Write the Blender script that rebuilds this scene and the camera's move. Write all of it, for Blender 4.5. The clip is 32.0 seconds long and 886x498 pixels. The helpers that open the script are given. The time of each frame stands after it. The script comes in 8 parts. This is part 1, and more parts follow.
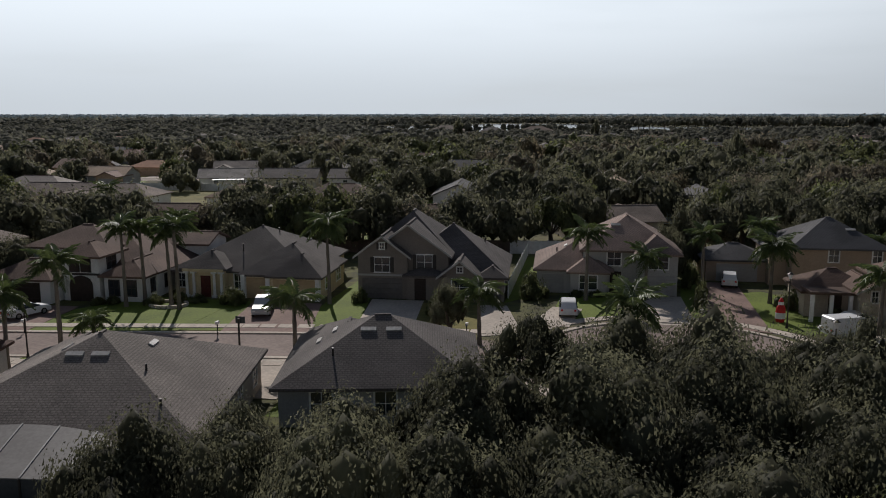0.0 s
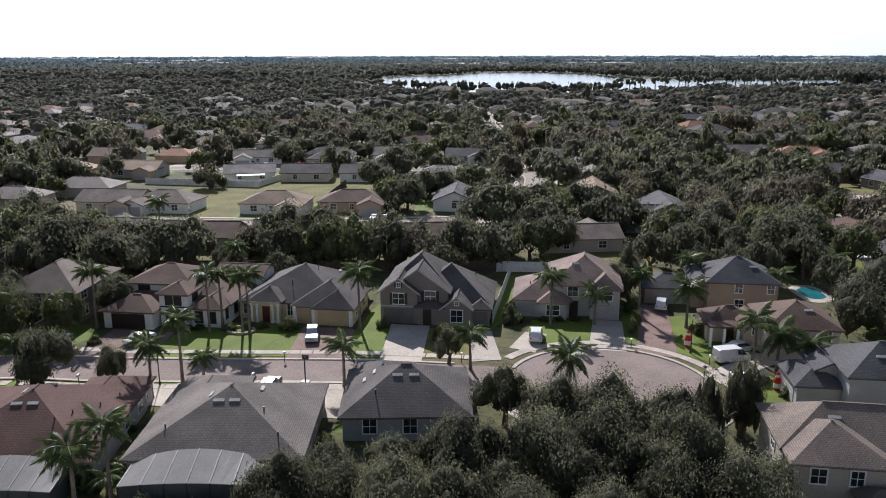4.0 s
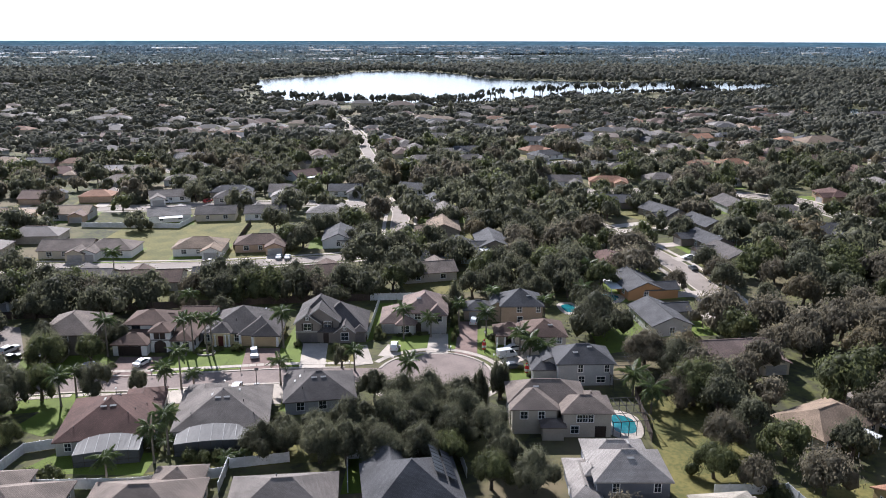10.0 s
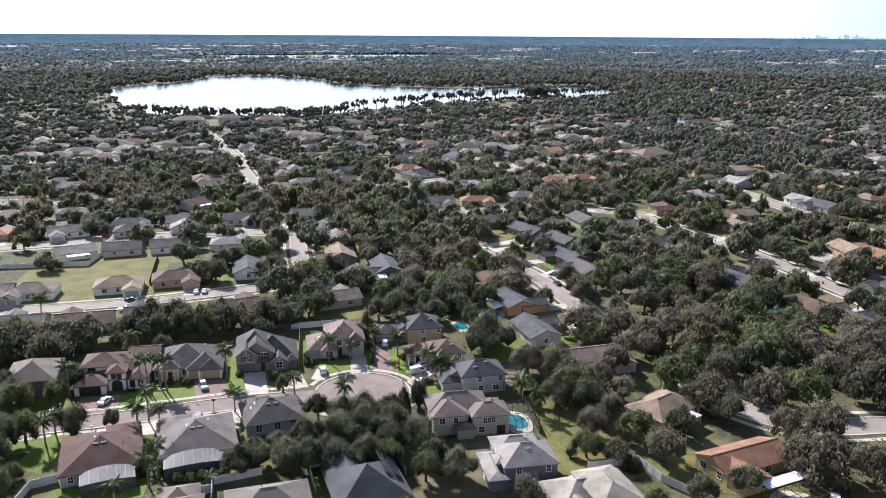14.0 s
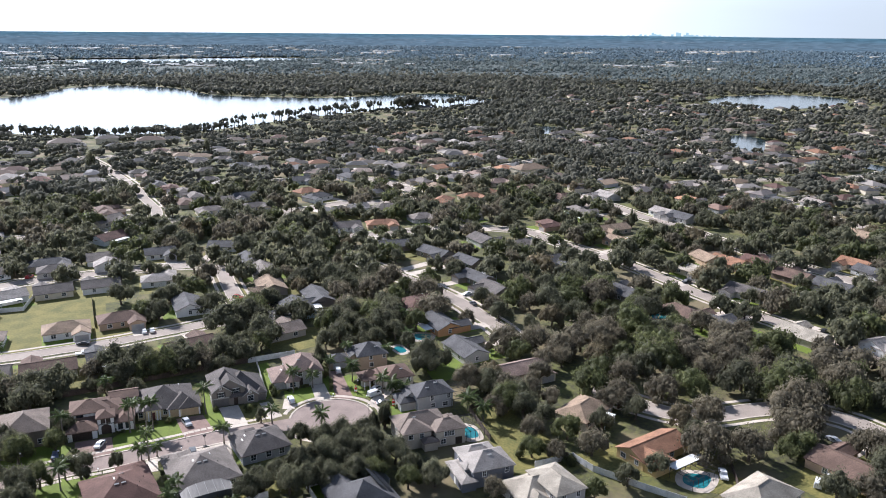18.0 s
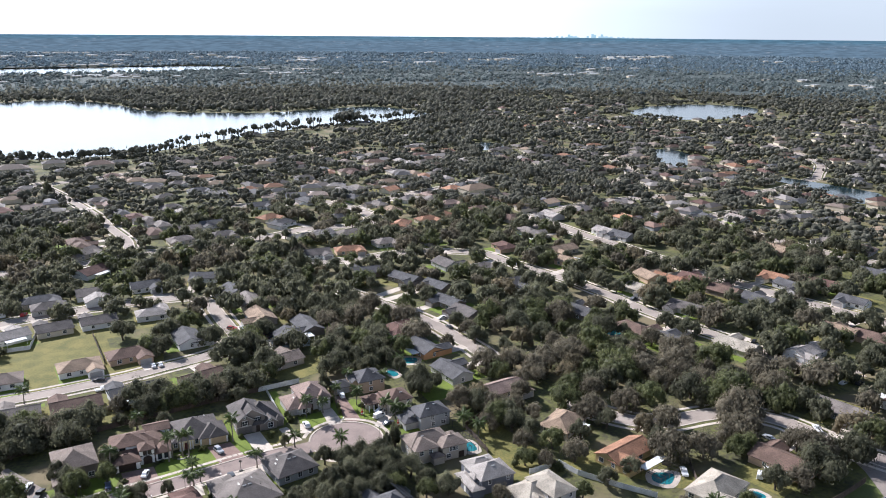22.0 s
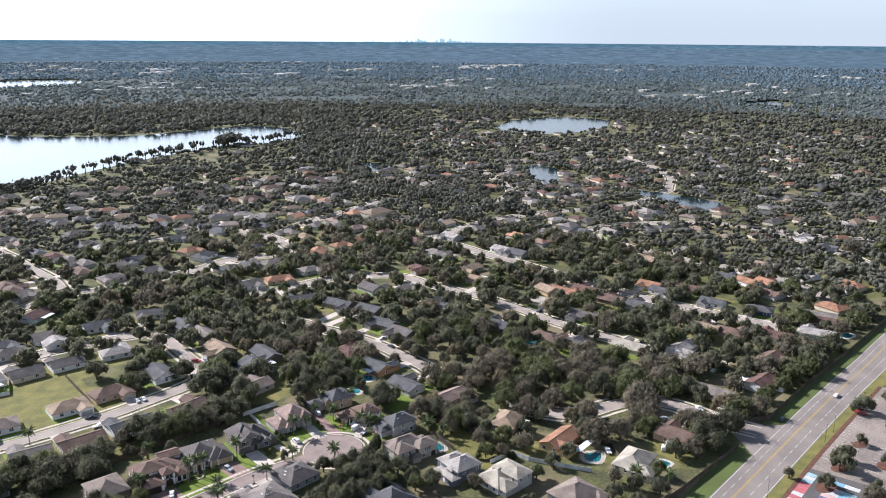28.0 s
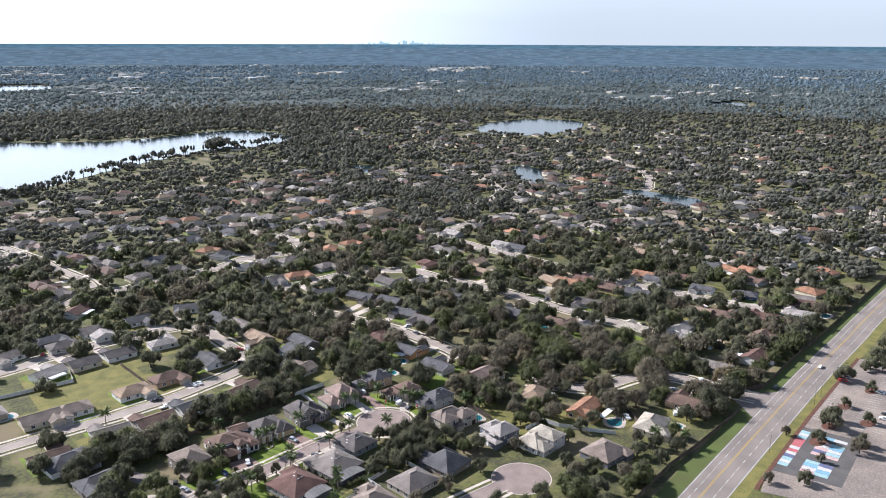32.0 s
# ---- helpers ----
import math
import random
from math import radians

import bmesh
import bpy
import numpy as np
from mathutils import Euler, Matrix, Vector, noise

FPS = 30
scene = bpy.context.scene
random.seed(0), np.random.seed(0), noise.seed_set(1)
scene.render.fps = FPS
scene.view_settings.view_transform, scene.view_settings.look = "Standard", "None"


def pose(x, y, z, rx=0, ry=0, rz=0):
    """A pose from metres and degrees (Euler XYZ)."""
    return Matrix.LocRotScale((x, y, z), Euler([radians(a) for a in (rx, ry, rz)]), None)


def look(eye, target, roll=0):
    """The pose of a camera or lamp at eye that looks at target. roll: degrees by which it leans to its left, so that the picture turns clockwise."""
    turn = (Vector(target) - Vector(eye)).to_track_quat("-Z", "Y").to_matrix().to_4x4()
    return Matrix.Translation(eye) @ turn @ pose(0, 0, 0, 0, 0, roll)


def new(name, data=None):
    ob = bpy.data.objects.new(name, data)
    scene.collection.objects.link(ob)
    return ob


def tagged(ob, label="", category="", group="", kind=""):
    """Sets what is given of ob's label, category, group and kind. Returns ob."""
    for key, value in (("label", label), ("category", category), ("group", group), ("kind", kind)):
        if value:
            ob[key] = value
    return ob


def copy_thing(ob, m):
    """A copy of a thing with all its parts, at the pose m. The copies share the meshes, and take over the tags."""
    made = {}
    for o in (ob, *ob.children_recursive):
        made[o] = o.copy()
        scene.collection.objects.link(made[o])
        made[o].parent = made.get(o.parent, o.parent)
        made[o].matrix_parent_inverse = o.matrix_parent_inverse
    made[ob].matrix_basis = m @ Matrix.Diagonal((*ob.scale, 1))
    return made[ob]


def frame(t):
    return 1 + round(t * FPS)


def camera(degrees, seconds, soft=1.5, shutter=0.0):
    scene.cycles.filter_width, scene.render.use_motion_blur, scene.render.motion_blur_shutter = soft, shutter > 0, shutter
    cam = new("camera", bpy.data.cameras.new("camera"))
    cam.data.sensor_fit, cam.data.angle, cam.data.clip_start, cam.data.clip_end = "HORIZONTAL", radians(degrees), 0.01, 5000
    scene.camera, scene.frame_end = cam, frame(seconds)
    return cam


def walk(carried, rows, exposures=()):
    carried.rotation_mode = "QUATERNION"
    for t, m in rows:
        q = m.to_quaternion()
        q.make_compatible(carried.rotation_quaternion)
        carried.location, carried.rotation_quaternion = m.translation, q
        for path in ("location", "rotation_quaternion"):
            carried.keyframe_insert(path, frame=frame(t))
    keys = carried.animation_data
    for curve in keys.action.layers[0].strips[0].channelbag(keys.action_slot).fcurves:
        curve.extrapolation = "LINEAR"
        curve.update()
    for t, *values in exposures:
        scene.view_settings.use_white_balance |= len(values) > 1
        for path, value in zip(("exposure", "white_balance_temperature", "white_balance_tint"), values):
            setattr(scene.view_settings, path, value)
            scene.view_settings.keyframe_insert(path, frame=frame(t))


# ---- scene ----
import itertools

cam = camera(58.19, 32.0, soft=1.0)
PATH = [
    (0, (26.41, -76.34, 19.41), (9.16, 20.71, 2.59), -0.04),
    (0.5, (26.53, -76.71, 21.14), (9.20, 20.21, 3.61), 0.02),
    (1, (26.64, -77.40, 23.12), (9.20, 19.55, 5.90), 0.05),
    (1.5, (26.81, -79.12, 25.36), (9.42, 17.77, 7.79), 0.02),
    (2, (27.20, -81.95, 27.75), (10.04, 14.08, 5.77), -0.03),
    (2.5, (27.81, -85.81, 30.25), (10.88, 9.78, 6.28), -0.06),
    (3, (28.52, -90.45, 32.70), (11.72, 5.18, 8.75), -0.08),
    (3.5, (29.25, -95.41, 35.12), (12.62, 0.23, 11.12), -0.10),
    (5.5, (32.95, -118.57, 44.44), (16.61, -22.96, 20.15), -0.13),
    (6, (33.74, -123.85, 46.75), (17.52, -28.24, 22.34), -0.13),
    (6.5, (34.54, -129.05, 49.08), (18.48, -33.49, 24.40), -0.11),
    (7, (35.40, -134.16, 51.42), (19.44, -38.63, 26.52), -0.09),
    (7.5, (36.27, -139.15, 53.80), (20.64, -43.59, 28.82), -0.03),
    (8, (37.13, -144.03, 56.23), (23.52, -48.16, 31.23), 0.02),
    (8.5, (37.87, -148.82, 58.71), (27.19, -52.63, 33.57), 0.08),
    (9, (38.41, -153.49, 61.26), (30.82, -57.07, 35.84), 0.11),
    (9.5, (38.66, -157.97, 63.84), (34.06, -61.43, 38.17), 0.11),
    (10, (38.61, -162.34, 66.42), (36.97, -65.76, 40.53), 0.14),
    (10.5, (38.18, -166.63, 68.97), (39.58, -70.10, 42.89), 0.20),
    (11, (37.31, -170.88, 71.48), (41.43, -74.47, 45.24), 0.25),
    (11.5, (35.97, -175.00, 73.98), (42.72, -78.78, 47.59), 0.31),
    (12, (34.17, -179.05, 76.44), (43.33, -83.03, 50.04), 0.38),
    (12.5, (31.98, -182.94, 78.93), (42.99, -87.13, 52.46), 0.40),
    (13, (29.50, -186.75, 81.40), (42.41, -91.19, 54.92), 0.42),
    (13.5, (26.85, -190.43, 83.89), (41.37, -95.10, 57.41), 0.40),
    (15.5, (13.73, -203.56, 93.75), (35.13, -109.54, 67.27), 0.44),
    (16, (9.99, -206.36, 96.30), (33.91, -112.96, 69.76), 0.49),
    (16.5, (6.26, -209.15, 98.91), (33.45, -116.67, 72.31), 0.52),
    (17, (2.42, -211.84, 101.54), (32.49, -120.26, 74.91), 0.52),
    (17.5, (-1.53, -214.42, 104.16), (30.14, -123.38, 77.52), 0.52),
    (18, (-5.56, -216.90, 106.78), (27.03, -126.20, 80.13), 0.51),
    (18.5, (-9.65, -219.34, 109.38), (24.28, -129.10, 82.79), 0.50),
    (19, (-13.75, -221.74, 111.97), (21.69, -132.08, 85.42), 0.48),
    (19.5, (-17.74, -224.13, 114.58), (17.79, -134.50, 88.06), 0.45),
    (20, (-21.65, -226.55, 117.19), (13.82, -136.89, 90.67), 0.42),
    (20.5, (-25.53, -228.97, 119.80), (10.66, -139.59, 93.32), 0.42),
    (21, (-29.36, -231.45, 122.40), (8.72, -142.83, 96.00), 0.46),
    (21.5, (-33.20, -233.93, 125.01), (6.75, -146.14, 98.63), 0.47),
    (22, (-37.10, -236.44, 127.60), (4.17, -149.26, 101.24), 0.46),
    (22.5, (-41.10, -238.97, 130.19), (0.98, -152.14, 103.94), 0.48),
    (23, (-45.19, -241.50, 132.77), (-2.09, -155.15, 106.59), 0.51),
    (23.5, (-49.40, -243.98, 135.37), (-4.49, -158.52, 109.29), 0.53),
    (24, (-53.74, -246.46, 137.97), (-6.54, -162.23, 111.94), 0.54),
    (24.5, (-58.25, -248.80, 140.54), (-9.41, -165.52, 114.50), 0.52),
    (25, (-62.88, -251.11, 143.06), (-13.21, -168.32, 116.99), 0.48),
    (25.5, (-67.57, -253.36, 145.49), (-16.87, -171.20, 119.45), 0.47),
    (27.5, (-88.05, -260.67, 152.87), (-33.80, -180.73, 127.07), 0.45),
    (28, (-93.59, -262.14, 154.13), (-37.15, -183.69, 128.41), 0.44),
    (28.5, (-99.16, -263.56, 155.21), (-40.55, -186.69, 129.60), 0.44),
    (29, (-104.78, -264.95, 156.16), (-45.21, -188.79, 130.66), 0.41),
    (29.5, (-110.46, -266.35, 156.95), (-50.84, -190.21, 131.49), 0.35),
    (30, (-116.16, -267.78, 157.61), (-56.31, -191.81, 132.19), 0.28),
    (30.5, (-121.91, -269.23, 158.14), (-62.02, -193.29, 132.71), 0.19),
    (31, (-127.69, -270.73, 158.58), (-67.85, -194.76, 133.14), 0.13),
    (31.5, (-133.52, -272.28, 158.94), (-73.62, -196.37, 133.45), 0.16),
    (32, (-139.38, -273.86, 159.29), (-79.47, -197.96, 133.81), 0.22),
]
EXPOSURES = [(0, -0.74, 5950, 12), (1.5, -0.60, 6000, 12), (3, 0.08, 5700, 13), (6, 0.40, 5520, 14), (12, 0.85, 5420, 14), (20, 0.92, 5460, 13.5), (32, 0.91, 5460, 13.5)]
walk(cam, [(t, look(eye, aim, roll)) for t, eye, aim, roll in PATH], EXPOSURES)

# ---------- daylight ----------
# sky haze, then far land tones with the blue of haze put in
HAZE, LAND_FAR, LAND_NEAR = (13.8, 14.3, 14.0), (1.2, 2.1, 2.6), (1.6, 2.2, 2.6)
SUN_EL, SUN_AZ = radians(33), radians(-23)      # azimuth from +y towards +x
world = bpy.data.worlds.new("sky")
scene.world = world
world.use_nodes = True
wn, wl = world.node_tree.nodes, world.node_tree.links
wn.clear()
w_out, w_bg, w_sky = wn.new("ShaderNodeOutputWorld"), wn.new("ShaderNodeBackground"), wn.new("ShaderNodeTexSky")
w_sky.sky_type, w_sky.sun_disc = "NISHITA", False
w_sky.sun_elevation, w_sky.sun_rotation = SUN_EL, SUN_AZ
w_sky.air_density, w_sky.dust_density, w_sky.ozone_density = 1.0, 0.6, 1.5
w_co = wn.new("ShaderNodeTexCoord")
w_sep = wn.new("ShaderNodeSeparateXYZ")
wl.new(w_co.outputs["Generated"], w_sep.inputs["Vector"])


def w_range(source, a, b, c, d):
    """A smooth ramp of the sky from c at a to d at b."""
    r = wn.new("ShaderNodeMapRange")
    r.interpolation_type = "SMOOTHSTEP"
    for key, v in zip(("From Min", "From Max", "To Min", "To Max"), (a, b, c, d)):
        r.inputs[key].default_value = v
    wl.new(source, r.inputs["Value"])
    return r.outputs["Result"]


def w_times(a, b):
    m = wn.new("ShaderNodeMath")
    m.operation = "MULTIPLY"
    wl.new(a, m.inputs[0])
    wl.new(b, m.inputs[1])
    return m.outputs[0]


def w_blend(fac, a, b, kind="MIX"):
    m = wn.new("ShaderNodeMixRGB")
    m.blend_type = kind
    for k, v in enumerate((fac, a, b)):
        if isinstance(v, (tuple, float)):
            m.inputs[k].default_value = v if k == 0 else (*v, 1)
        else:
            wl.new(v, m.inputs[k])
    return m.outputs["Color"]


def w_noise(scale, stretch, detail):
    mp, nz = wn.new("ShaderNodeMapping"), wn.new("ShaderNodeTexNoise")
    mp.inputs["Scale"].default_value = (1.2, 1.2, stretch)
    nz.inputs["Scale"].default_value, nz.inputs["Detail"].default_value = scale, detail
    wl.new(w_co.outputs["Generated"], mp.inputs["Vector"])
    wl.new(mp.outputs["Vector"], nz.inputs["Vector"])
    return nz.outputs["Fac"]


# bright thin haze near the horizon and towards the sun, clearer and darker overhead and behind
w_dot = wn.new("ShaderNodeVectorMath")
w_dot.operation = "DOT_PRODUCT"
wl.new(w_co.outputs["Generated"], w_dot.inputs[0])
w_dot.inputs[1].default_value = (math.sin(SUN_AZ), math.cos(SUN_AZ), 0)
veil = w_times(w_range(w_noise(2.2, 9.0, 6), 0.2, 0.55, 0.9, 1.0), w_range(w_sep.outputs["Z"], 0.17, 0.44, 1.0, 0.08))
glow = w_range(w_dot.outputs["Value"], 0.3, 1.0, 0.44, 1.18)
haze = w_blend(1.0, HAZE, w_times(glow, w_range(w_sep.outputs["Z"], -0.004, 0.15, 1.2, 1.75)), "MULTIPLY")
above = w_blend(veil, w_blend(1.0, w_sky.outputs["Color"], (0.8, 0.8, 0.8), "MULTIPLY"), haze)
# land beyond sight painted into the sky: haze-blue woods under the skyline, greener nearer
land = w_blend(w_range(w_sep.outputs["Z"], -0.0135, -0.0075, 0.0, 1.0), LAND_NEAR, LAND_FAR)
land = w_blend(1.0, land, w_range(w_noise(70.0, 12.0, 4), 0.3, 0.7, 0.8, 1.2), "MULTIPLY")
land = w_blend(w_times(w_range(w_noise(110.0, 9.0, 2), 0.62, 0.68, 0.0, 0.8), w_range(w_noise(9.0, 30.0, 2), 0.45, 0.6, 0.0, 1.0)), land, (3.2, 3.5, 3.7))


def w_math(kind, a, b=0.0):
    m = wn.new("ShaderNodeMath")
    m.operation = kind
    for k, v in enumerate((a, b)):
        if isinstance(v, float):
            m.inputs[k].default_value = v
        else:
            wl.new(v, m.inputs[k])
    return m.outputs[0]


# the far city: narrow pale towers of uneven height in one quarter of the horizon
city_az = w_math("SUBTRACT", w_math("ARCTAN2", w_sep.outputs["X"], w_sep.outputs["Y"]), radians(35.1))
city_cell = wn.new("ShaderNodeTexWhiteNoise")
city_cell.noise_dimensions = "1D"
wl.new(w_math("FLOOR", w_math("MULTIPLY", city_az, 360.0)), city_cell.inputs["W"])
city_near = w_range(w_math("ABSOLUTE", city_az), 0.008, 0.05, 0.0056, 0.0012)
city_far = w_range(w_math("ABSOLUTE", city_az), 0.06, 0.13, 1.0, 0.0)
city_top = w_times(w_times(w_math("POWER", city_cell.outputs["Value"], 1.6), city_near), city_far)
below = w_range(w_math("SUBTRACT", w_sep.outputs["Z"], city_top), -0.0066, -0.0060, 1.0, 0.0)
tower = w_times(below, w_range(w_sep.outputs["Z"], -0.0072, -0.0066, 0.35, 1.0))
# towers are painted into the sky, paled as by haze
above = w_blend(w_times(tower, city_far), above, (4.7, 6.5, 6.9))
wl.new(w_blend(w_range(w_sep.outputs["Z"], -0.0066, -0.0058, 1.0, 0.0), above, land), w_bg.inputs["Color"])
w_bg.inputs["Strength"].default_value = 0.053
wl.new(w_bg.outputs["Background"], w_out.inputs["Surface"])

sun = new("sun", bpy.data.lights.new("sun", "SUN"))
sun.data.energy, sun.data.angle, sun.data.color = 5.0, radians(0.6), (1.0, 0.90, 0.775)
to_sun = Vector((math.sin(SUN_AZ) * math.cos(SUN_EL), math.cos(SUN_AZ) * math.cos(SUN_EL), math.sin(SUN_EL)))
sun.matrix_world = look(to_sun * 400, (0, 0, 0))

# ---------- materials ----------
def mat(name, a, b=None, rough=0.8, big=0.15, fine=6.0, bump=0.25, metal=0.0, vary=0.0, island=0.0, spec=0.3, dist=0.02, thin=0.0):
    """A surface of two tones mixed at two scales in the world's metres; vary: lightness by object, island: by loose piece."""
    b = b or tuple(0.6 * c for c in a)
    m = bpy.data.materials.new(name)
    m.use_nodes = True
    n, l = m.node_tree.nodes, m.node_tree.links
    bsdf = n["Principled BSDF"]
    geo, n1, n2, add, ramp, mix = (n.new("ShaderNode" + k) for k in ("NewGeometry", "TexNoise", "TexNoise", "Math", "ValToRGB", "MixRGB"))
    n1.inputs["Scale"].default_value, n1.inputs["Detail"].default_value = big, 4
    n2.inputs["Scale"].default_value, n2.inputs["Detail"].default_value = fine, 5
    l.new(geo.outputs["Position"], n1.inputs["Vector"])
    l.new(geo.outputs["Position"], n2.inputs["Vector"])
    add.operation = "ADD"
    l.new(n1.outputs["Fac"], add.inputs[0])
    l.new(n2.outputs["Fac"], add.inputs[1])
    half = n.new("ShaderNodeMath")
    half.operation, half.inputs[1].default_value = "MULTIPLY", 0.5
    l.new(add.outputs[0], half.inputs[0])
    ramp.color_ramp.elements[0].position, ramp.color_ramp.elements[1].position = 0.41, 0.59
    l.new(half.outputs[0], ramp.inputs["Fac"])
    l.new(ramp.outputs["Color"], mix.inputs[0])
    mix.inputs[1].default_value, mix.inputs[2].default_value = (*b, 1), (*a, 1)
    colour = mix.outputs["Color"]
    for amount, source in ((vary, "ob"), (island, "isl")):
        if amount:
            src = n.new("ShaderNodeObjectInfo").outputs["Random"] if source == "ob" else geo.outputs["Random Per Island"]
            rng, mul = n.new("ShaderNodeMapRange"), n.new("ShaderNodeMixRGB")
            rng.inputs["To Min"].default_value, rng.inputs["To Max"].default_value = 1 - amount, 1 + amount
            l.new(src, rng.inputs["Value"])
            mul.blend_type, mul.inputs[0].default_value = "MULTIPLY", 1
            l.new(colour, mul.inputs[1])
            l.new(rng.outputs[0], mul.inputs[2])
            colour = mul.outputs["Color"]
    l.new(colour, bsdf.inputs["Base Color"])
    bsdf.inputs["Roughness"].default_value, bsdf.inputs["Metallic"].default_value = rough, metal
    bsdf.inputs["Specular IOR Level"].default_value = spec
    if bump:
        bm_ = n.new("ShaderNodeBump")
        bm_.inputs["Strength"].default_value, bm_.inputs["Distance"].default_value = bump, dist
        l.new(n2.outputs["Fac"], bm_.inputs["Height"])
        l.new(bm_.outputs["Normal"], bsdf.inputs["Normal"])
    if thin:
        tr, sh = n.new("ShaderNodeBsdfTranslucent"), n.new("ShaderNodeMixShader")
        l.new(colour, tr.inputs["Color"])
        sh.inputs[0].default_value = thin
        l.new(bsdf.outputs[0], sh.inputs[1])
        l.new(tr.outputs[0], sh.inputs[2])
        l.new(sh.outputs[0], n["Material Output"].inputs["Surface"])
    return m


def palette(name, colours, rough=0.85, fine=3.0, bump=0.3):
    """One of several paints by object, mottled; for houses that share their meshes."""
    m = mat(name, (1, 1, 1), (0.72, 0.72, 0.72), rough, 0.3, fine, bump)
    n, l = m.node_tree.nodes, m.node_tree.links
    bsdf = n["Principled BSDF"]
    info, ramp, mul = n.new("ShaderNodeObjectInfo"), n.new("ShaderNodeValToRGB"), n.new("ShaderNodeMixRGB")
    ramp.color_ramp.interpolation = "CONSTANT"
    for k, c in enumerate(colours):
        e = ramp.color_ramp.elements[k] if k < 2 else ramp.color_ramp.elements.new(k / len(colours))
        e.position, e.color = k / len(colours), (*c, 1)
    old = bsdf.inputs["Base Color"].links[0].from_socket
    l.new(info.outputs["Random"], ramp.inputs["Fac"])
    mul.blend_type, mul.inputs[0].default_value = "MULTIPLY", 1
    l.new(old, mul.inputs[1])
    l.new(ramp.outputs["Color"], mul.inputs[2])
    l.new(mul.outputs["Color"], bsdf.inputs["Base Color"])
    return m


def shingles(name, a, b, course=0.19, stain=0.35):
    """Asphalt shingles: courses up the slope with staggered tabs, faded and streaked."""
    m = mat(name, a, b, 0.9, 0.25, 9.0, 0.0)
    n, l = m.node_tree.nodes, m.node_tree.links
    bsdf = n["Principled BSDF"]
    uv, brick, mul, bump = n.new("ShaderNodeUVMap"), n.new("ShaderNodeTexBrick"), n.new("ShaderNodeMixRGB"), n.new("ShaderNodeBump")
    uv.uv_map = ""
    brick.inputs["Scale"].default_value = 1.0
    brick.inputs["Brick Width"].default_value, brick.inputs["Row Height"].default_value = 0.32, course
    brick.inputs["Mortar Size"].default_value = 0.03
    brick.inputs["Color1"].default_value, brick.inputs["Color2"].default_value, brick.inputs["Mortar"].default_value = (1, 1, 1, 1), (0.84, 0.84, 0.84, 1), (0.62, 0.62, 0.62, 1)
    l.new(uv.outputs["UV"], brick.inputs["Vector"])
    old = bsdf.inputs["Base Color"].links[0].from_socket
    mul.blend_type, mul.inputs[0].default_value = "MULTIPLY", 1
    l.new(old, mul.inputs[1])
    l.new(brick.outputs["Color"], mul.inputs[2])
    l.new(mul.outputs["Color"], bsdf.inputs["Base Color"])
    bump.inputs["Strength"].default_value, bump.inputs["Distance"].default_value = 0.25, 0.015
    l.new(brick.outputs["Fac"], bump.inputs["Height"])
    bump.invert = True
    l.new(bump.outputs["Normal"], bsdf.inputs["Normal"])
    return m


M = {}
M["ground"] = mat("ground", (0.128, 0.132, 0.038), (0.062, 0.06, 0.032), 0.95, 0.09, 0.7, 0.5, dist=0.1)
g_n, g_l = M["ground"].node_tree.nodes, M["ground"].node_tree.links      # dry and sandy patches among grass and leaf litter, whose dark tone includes shade
g_geo, g_tex, g_ramp, g_mix = (g_n.new("ShaderNode" + k) for k in ("NewGeometry", "TexNoise", "ValToRGB", "MixRGB"))
g_tex.inputs["Scale"].default_value, g_tex.inputs["Detail"].default_value = 0.045, 6
g_l.new(g_geo.outputs["Position"], g_tex.inputs["Vector"])
g_ramp.color_ramp.elements[0].position, g_ramp.color_ramp.elements[1].position = 0.50, 0.64
g_l.new(g_tex.outputs["Fac"], g_ramp.inputs["Fac"])
g_l.new(g_ramp.outputs["Color"], g_mix.inputs[0])
g_l.new(g_n["Principled BSDF"].inputs["Base Color"].links[0].from_socket, g_mix.inputs[1])
g_mix.inputs[2].default_value = (0.185, 0.15, 0.085, 1)
g_l.new(g_mix.outputs["Color"], g_n["Principled BSDF"].inputs["Base Color"])
M["lawn"] = mat("lawn", (0.165, 0.218, 0.026), (0.105, 0.142, 0.02), 0.9, 0.2, 5.0, 0.5, dist=0.05)
M["dry_lawn"] = mat("dry_lawn", (0.21, 0.182, 0.055), (0.118, 0.118, 0.036), 0.95, 0.16, 1.4, 0.5, dist=0.05)
M["asphalt"] = mat("asphalt", (0.37, 0.315, 0.27), (0.28, 0.235, 0.20), 0.9, 0.12, 3.0, 0.15)
M["main_asphalt"] = mat("main_asphalt", (0.272, 0.23, 0.2), (0.195, 0.166, 0.146), 0.9, 0.08, 2.0, 0.15)
M["park_asphalt"] = mat("park_asphalt", (0.32, 0.262, 0.215), (0.19, 0.16, 0.14), 0.9, 0.07, 1.2, 0.15)
M["close_asphalt"] = mat("close_asphalt", (0.30, 0.235, 0.205), (0.22, 0.172, 0.15), 0.9, 0.22, 3.0, 0.15)
M["dark_asphalt"] = mat("dark_asphalt", (0.13, 0.12, 0.112), (0.09, 0.084, 0.08), 0.9, 0.15, 2.0, 0.15)
M["concrete"] = mat("concrete", (0.60, 0.525, 0.445), (0.45, 0.39, 0.33), 0.9, 0.25, 4.0, 0.1, vary=0.08)
M["brick_paver"] = mat("brick_paver", (0.29, 0.20, 0.165), (0.20, 0.135, 0.115), 0.9, 0.4, 6.0, 0.3)
M["water"] = mat("water", (0.02, 0.035, 0.04), (0.015, 0.025, 0.03), 0.17, 0.01, 0.6, 0.2, spec=0.33, dist=0.05)
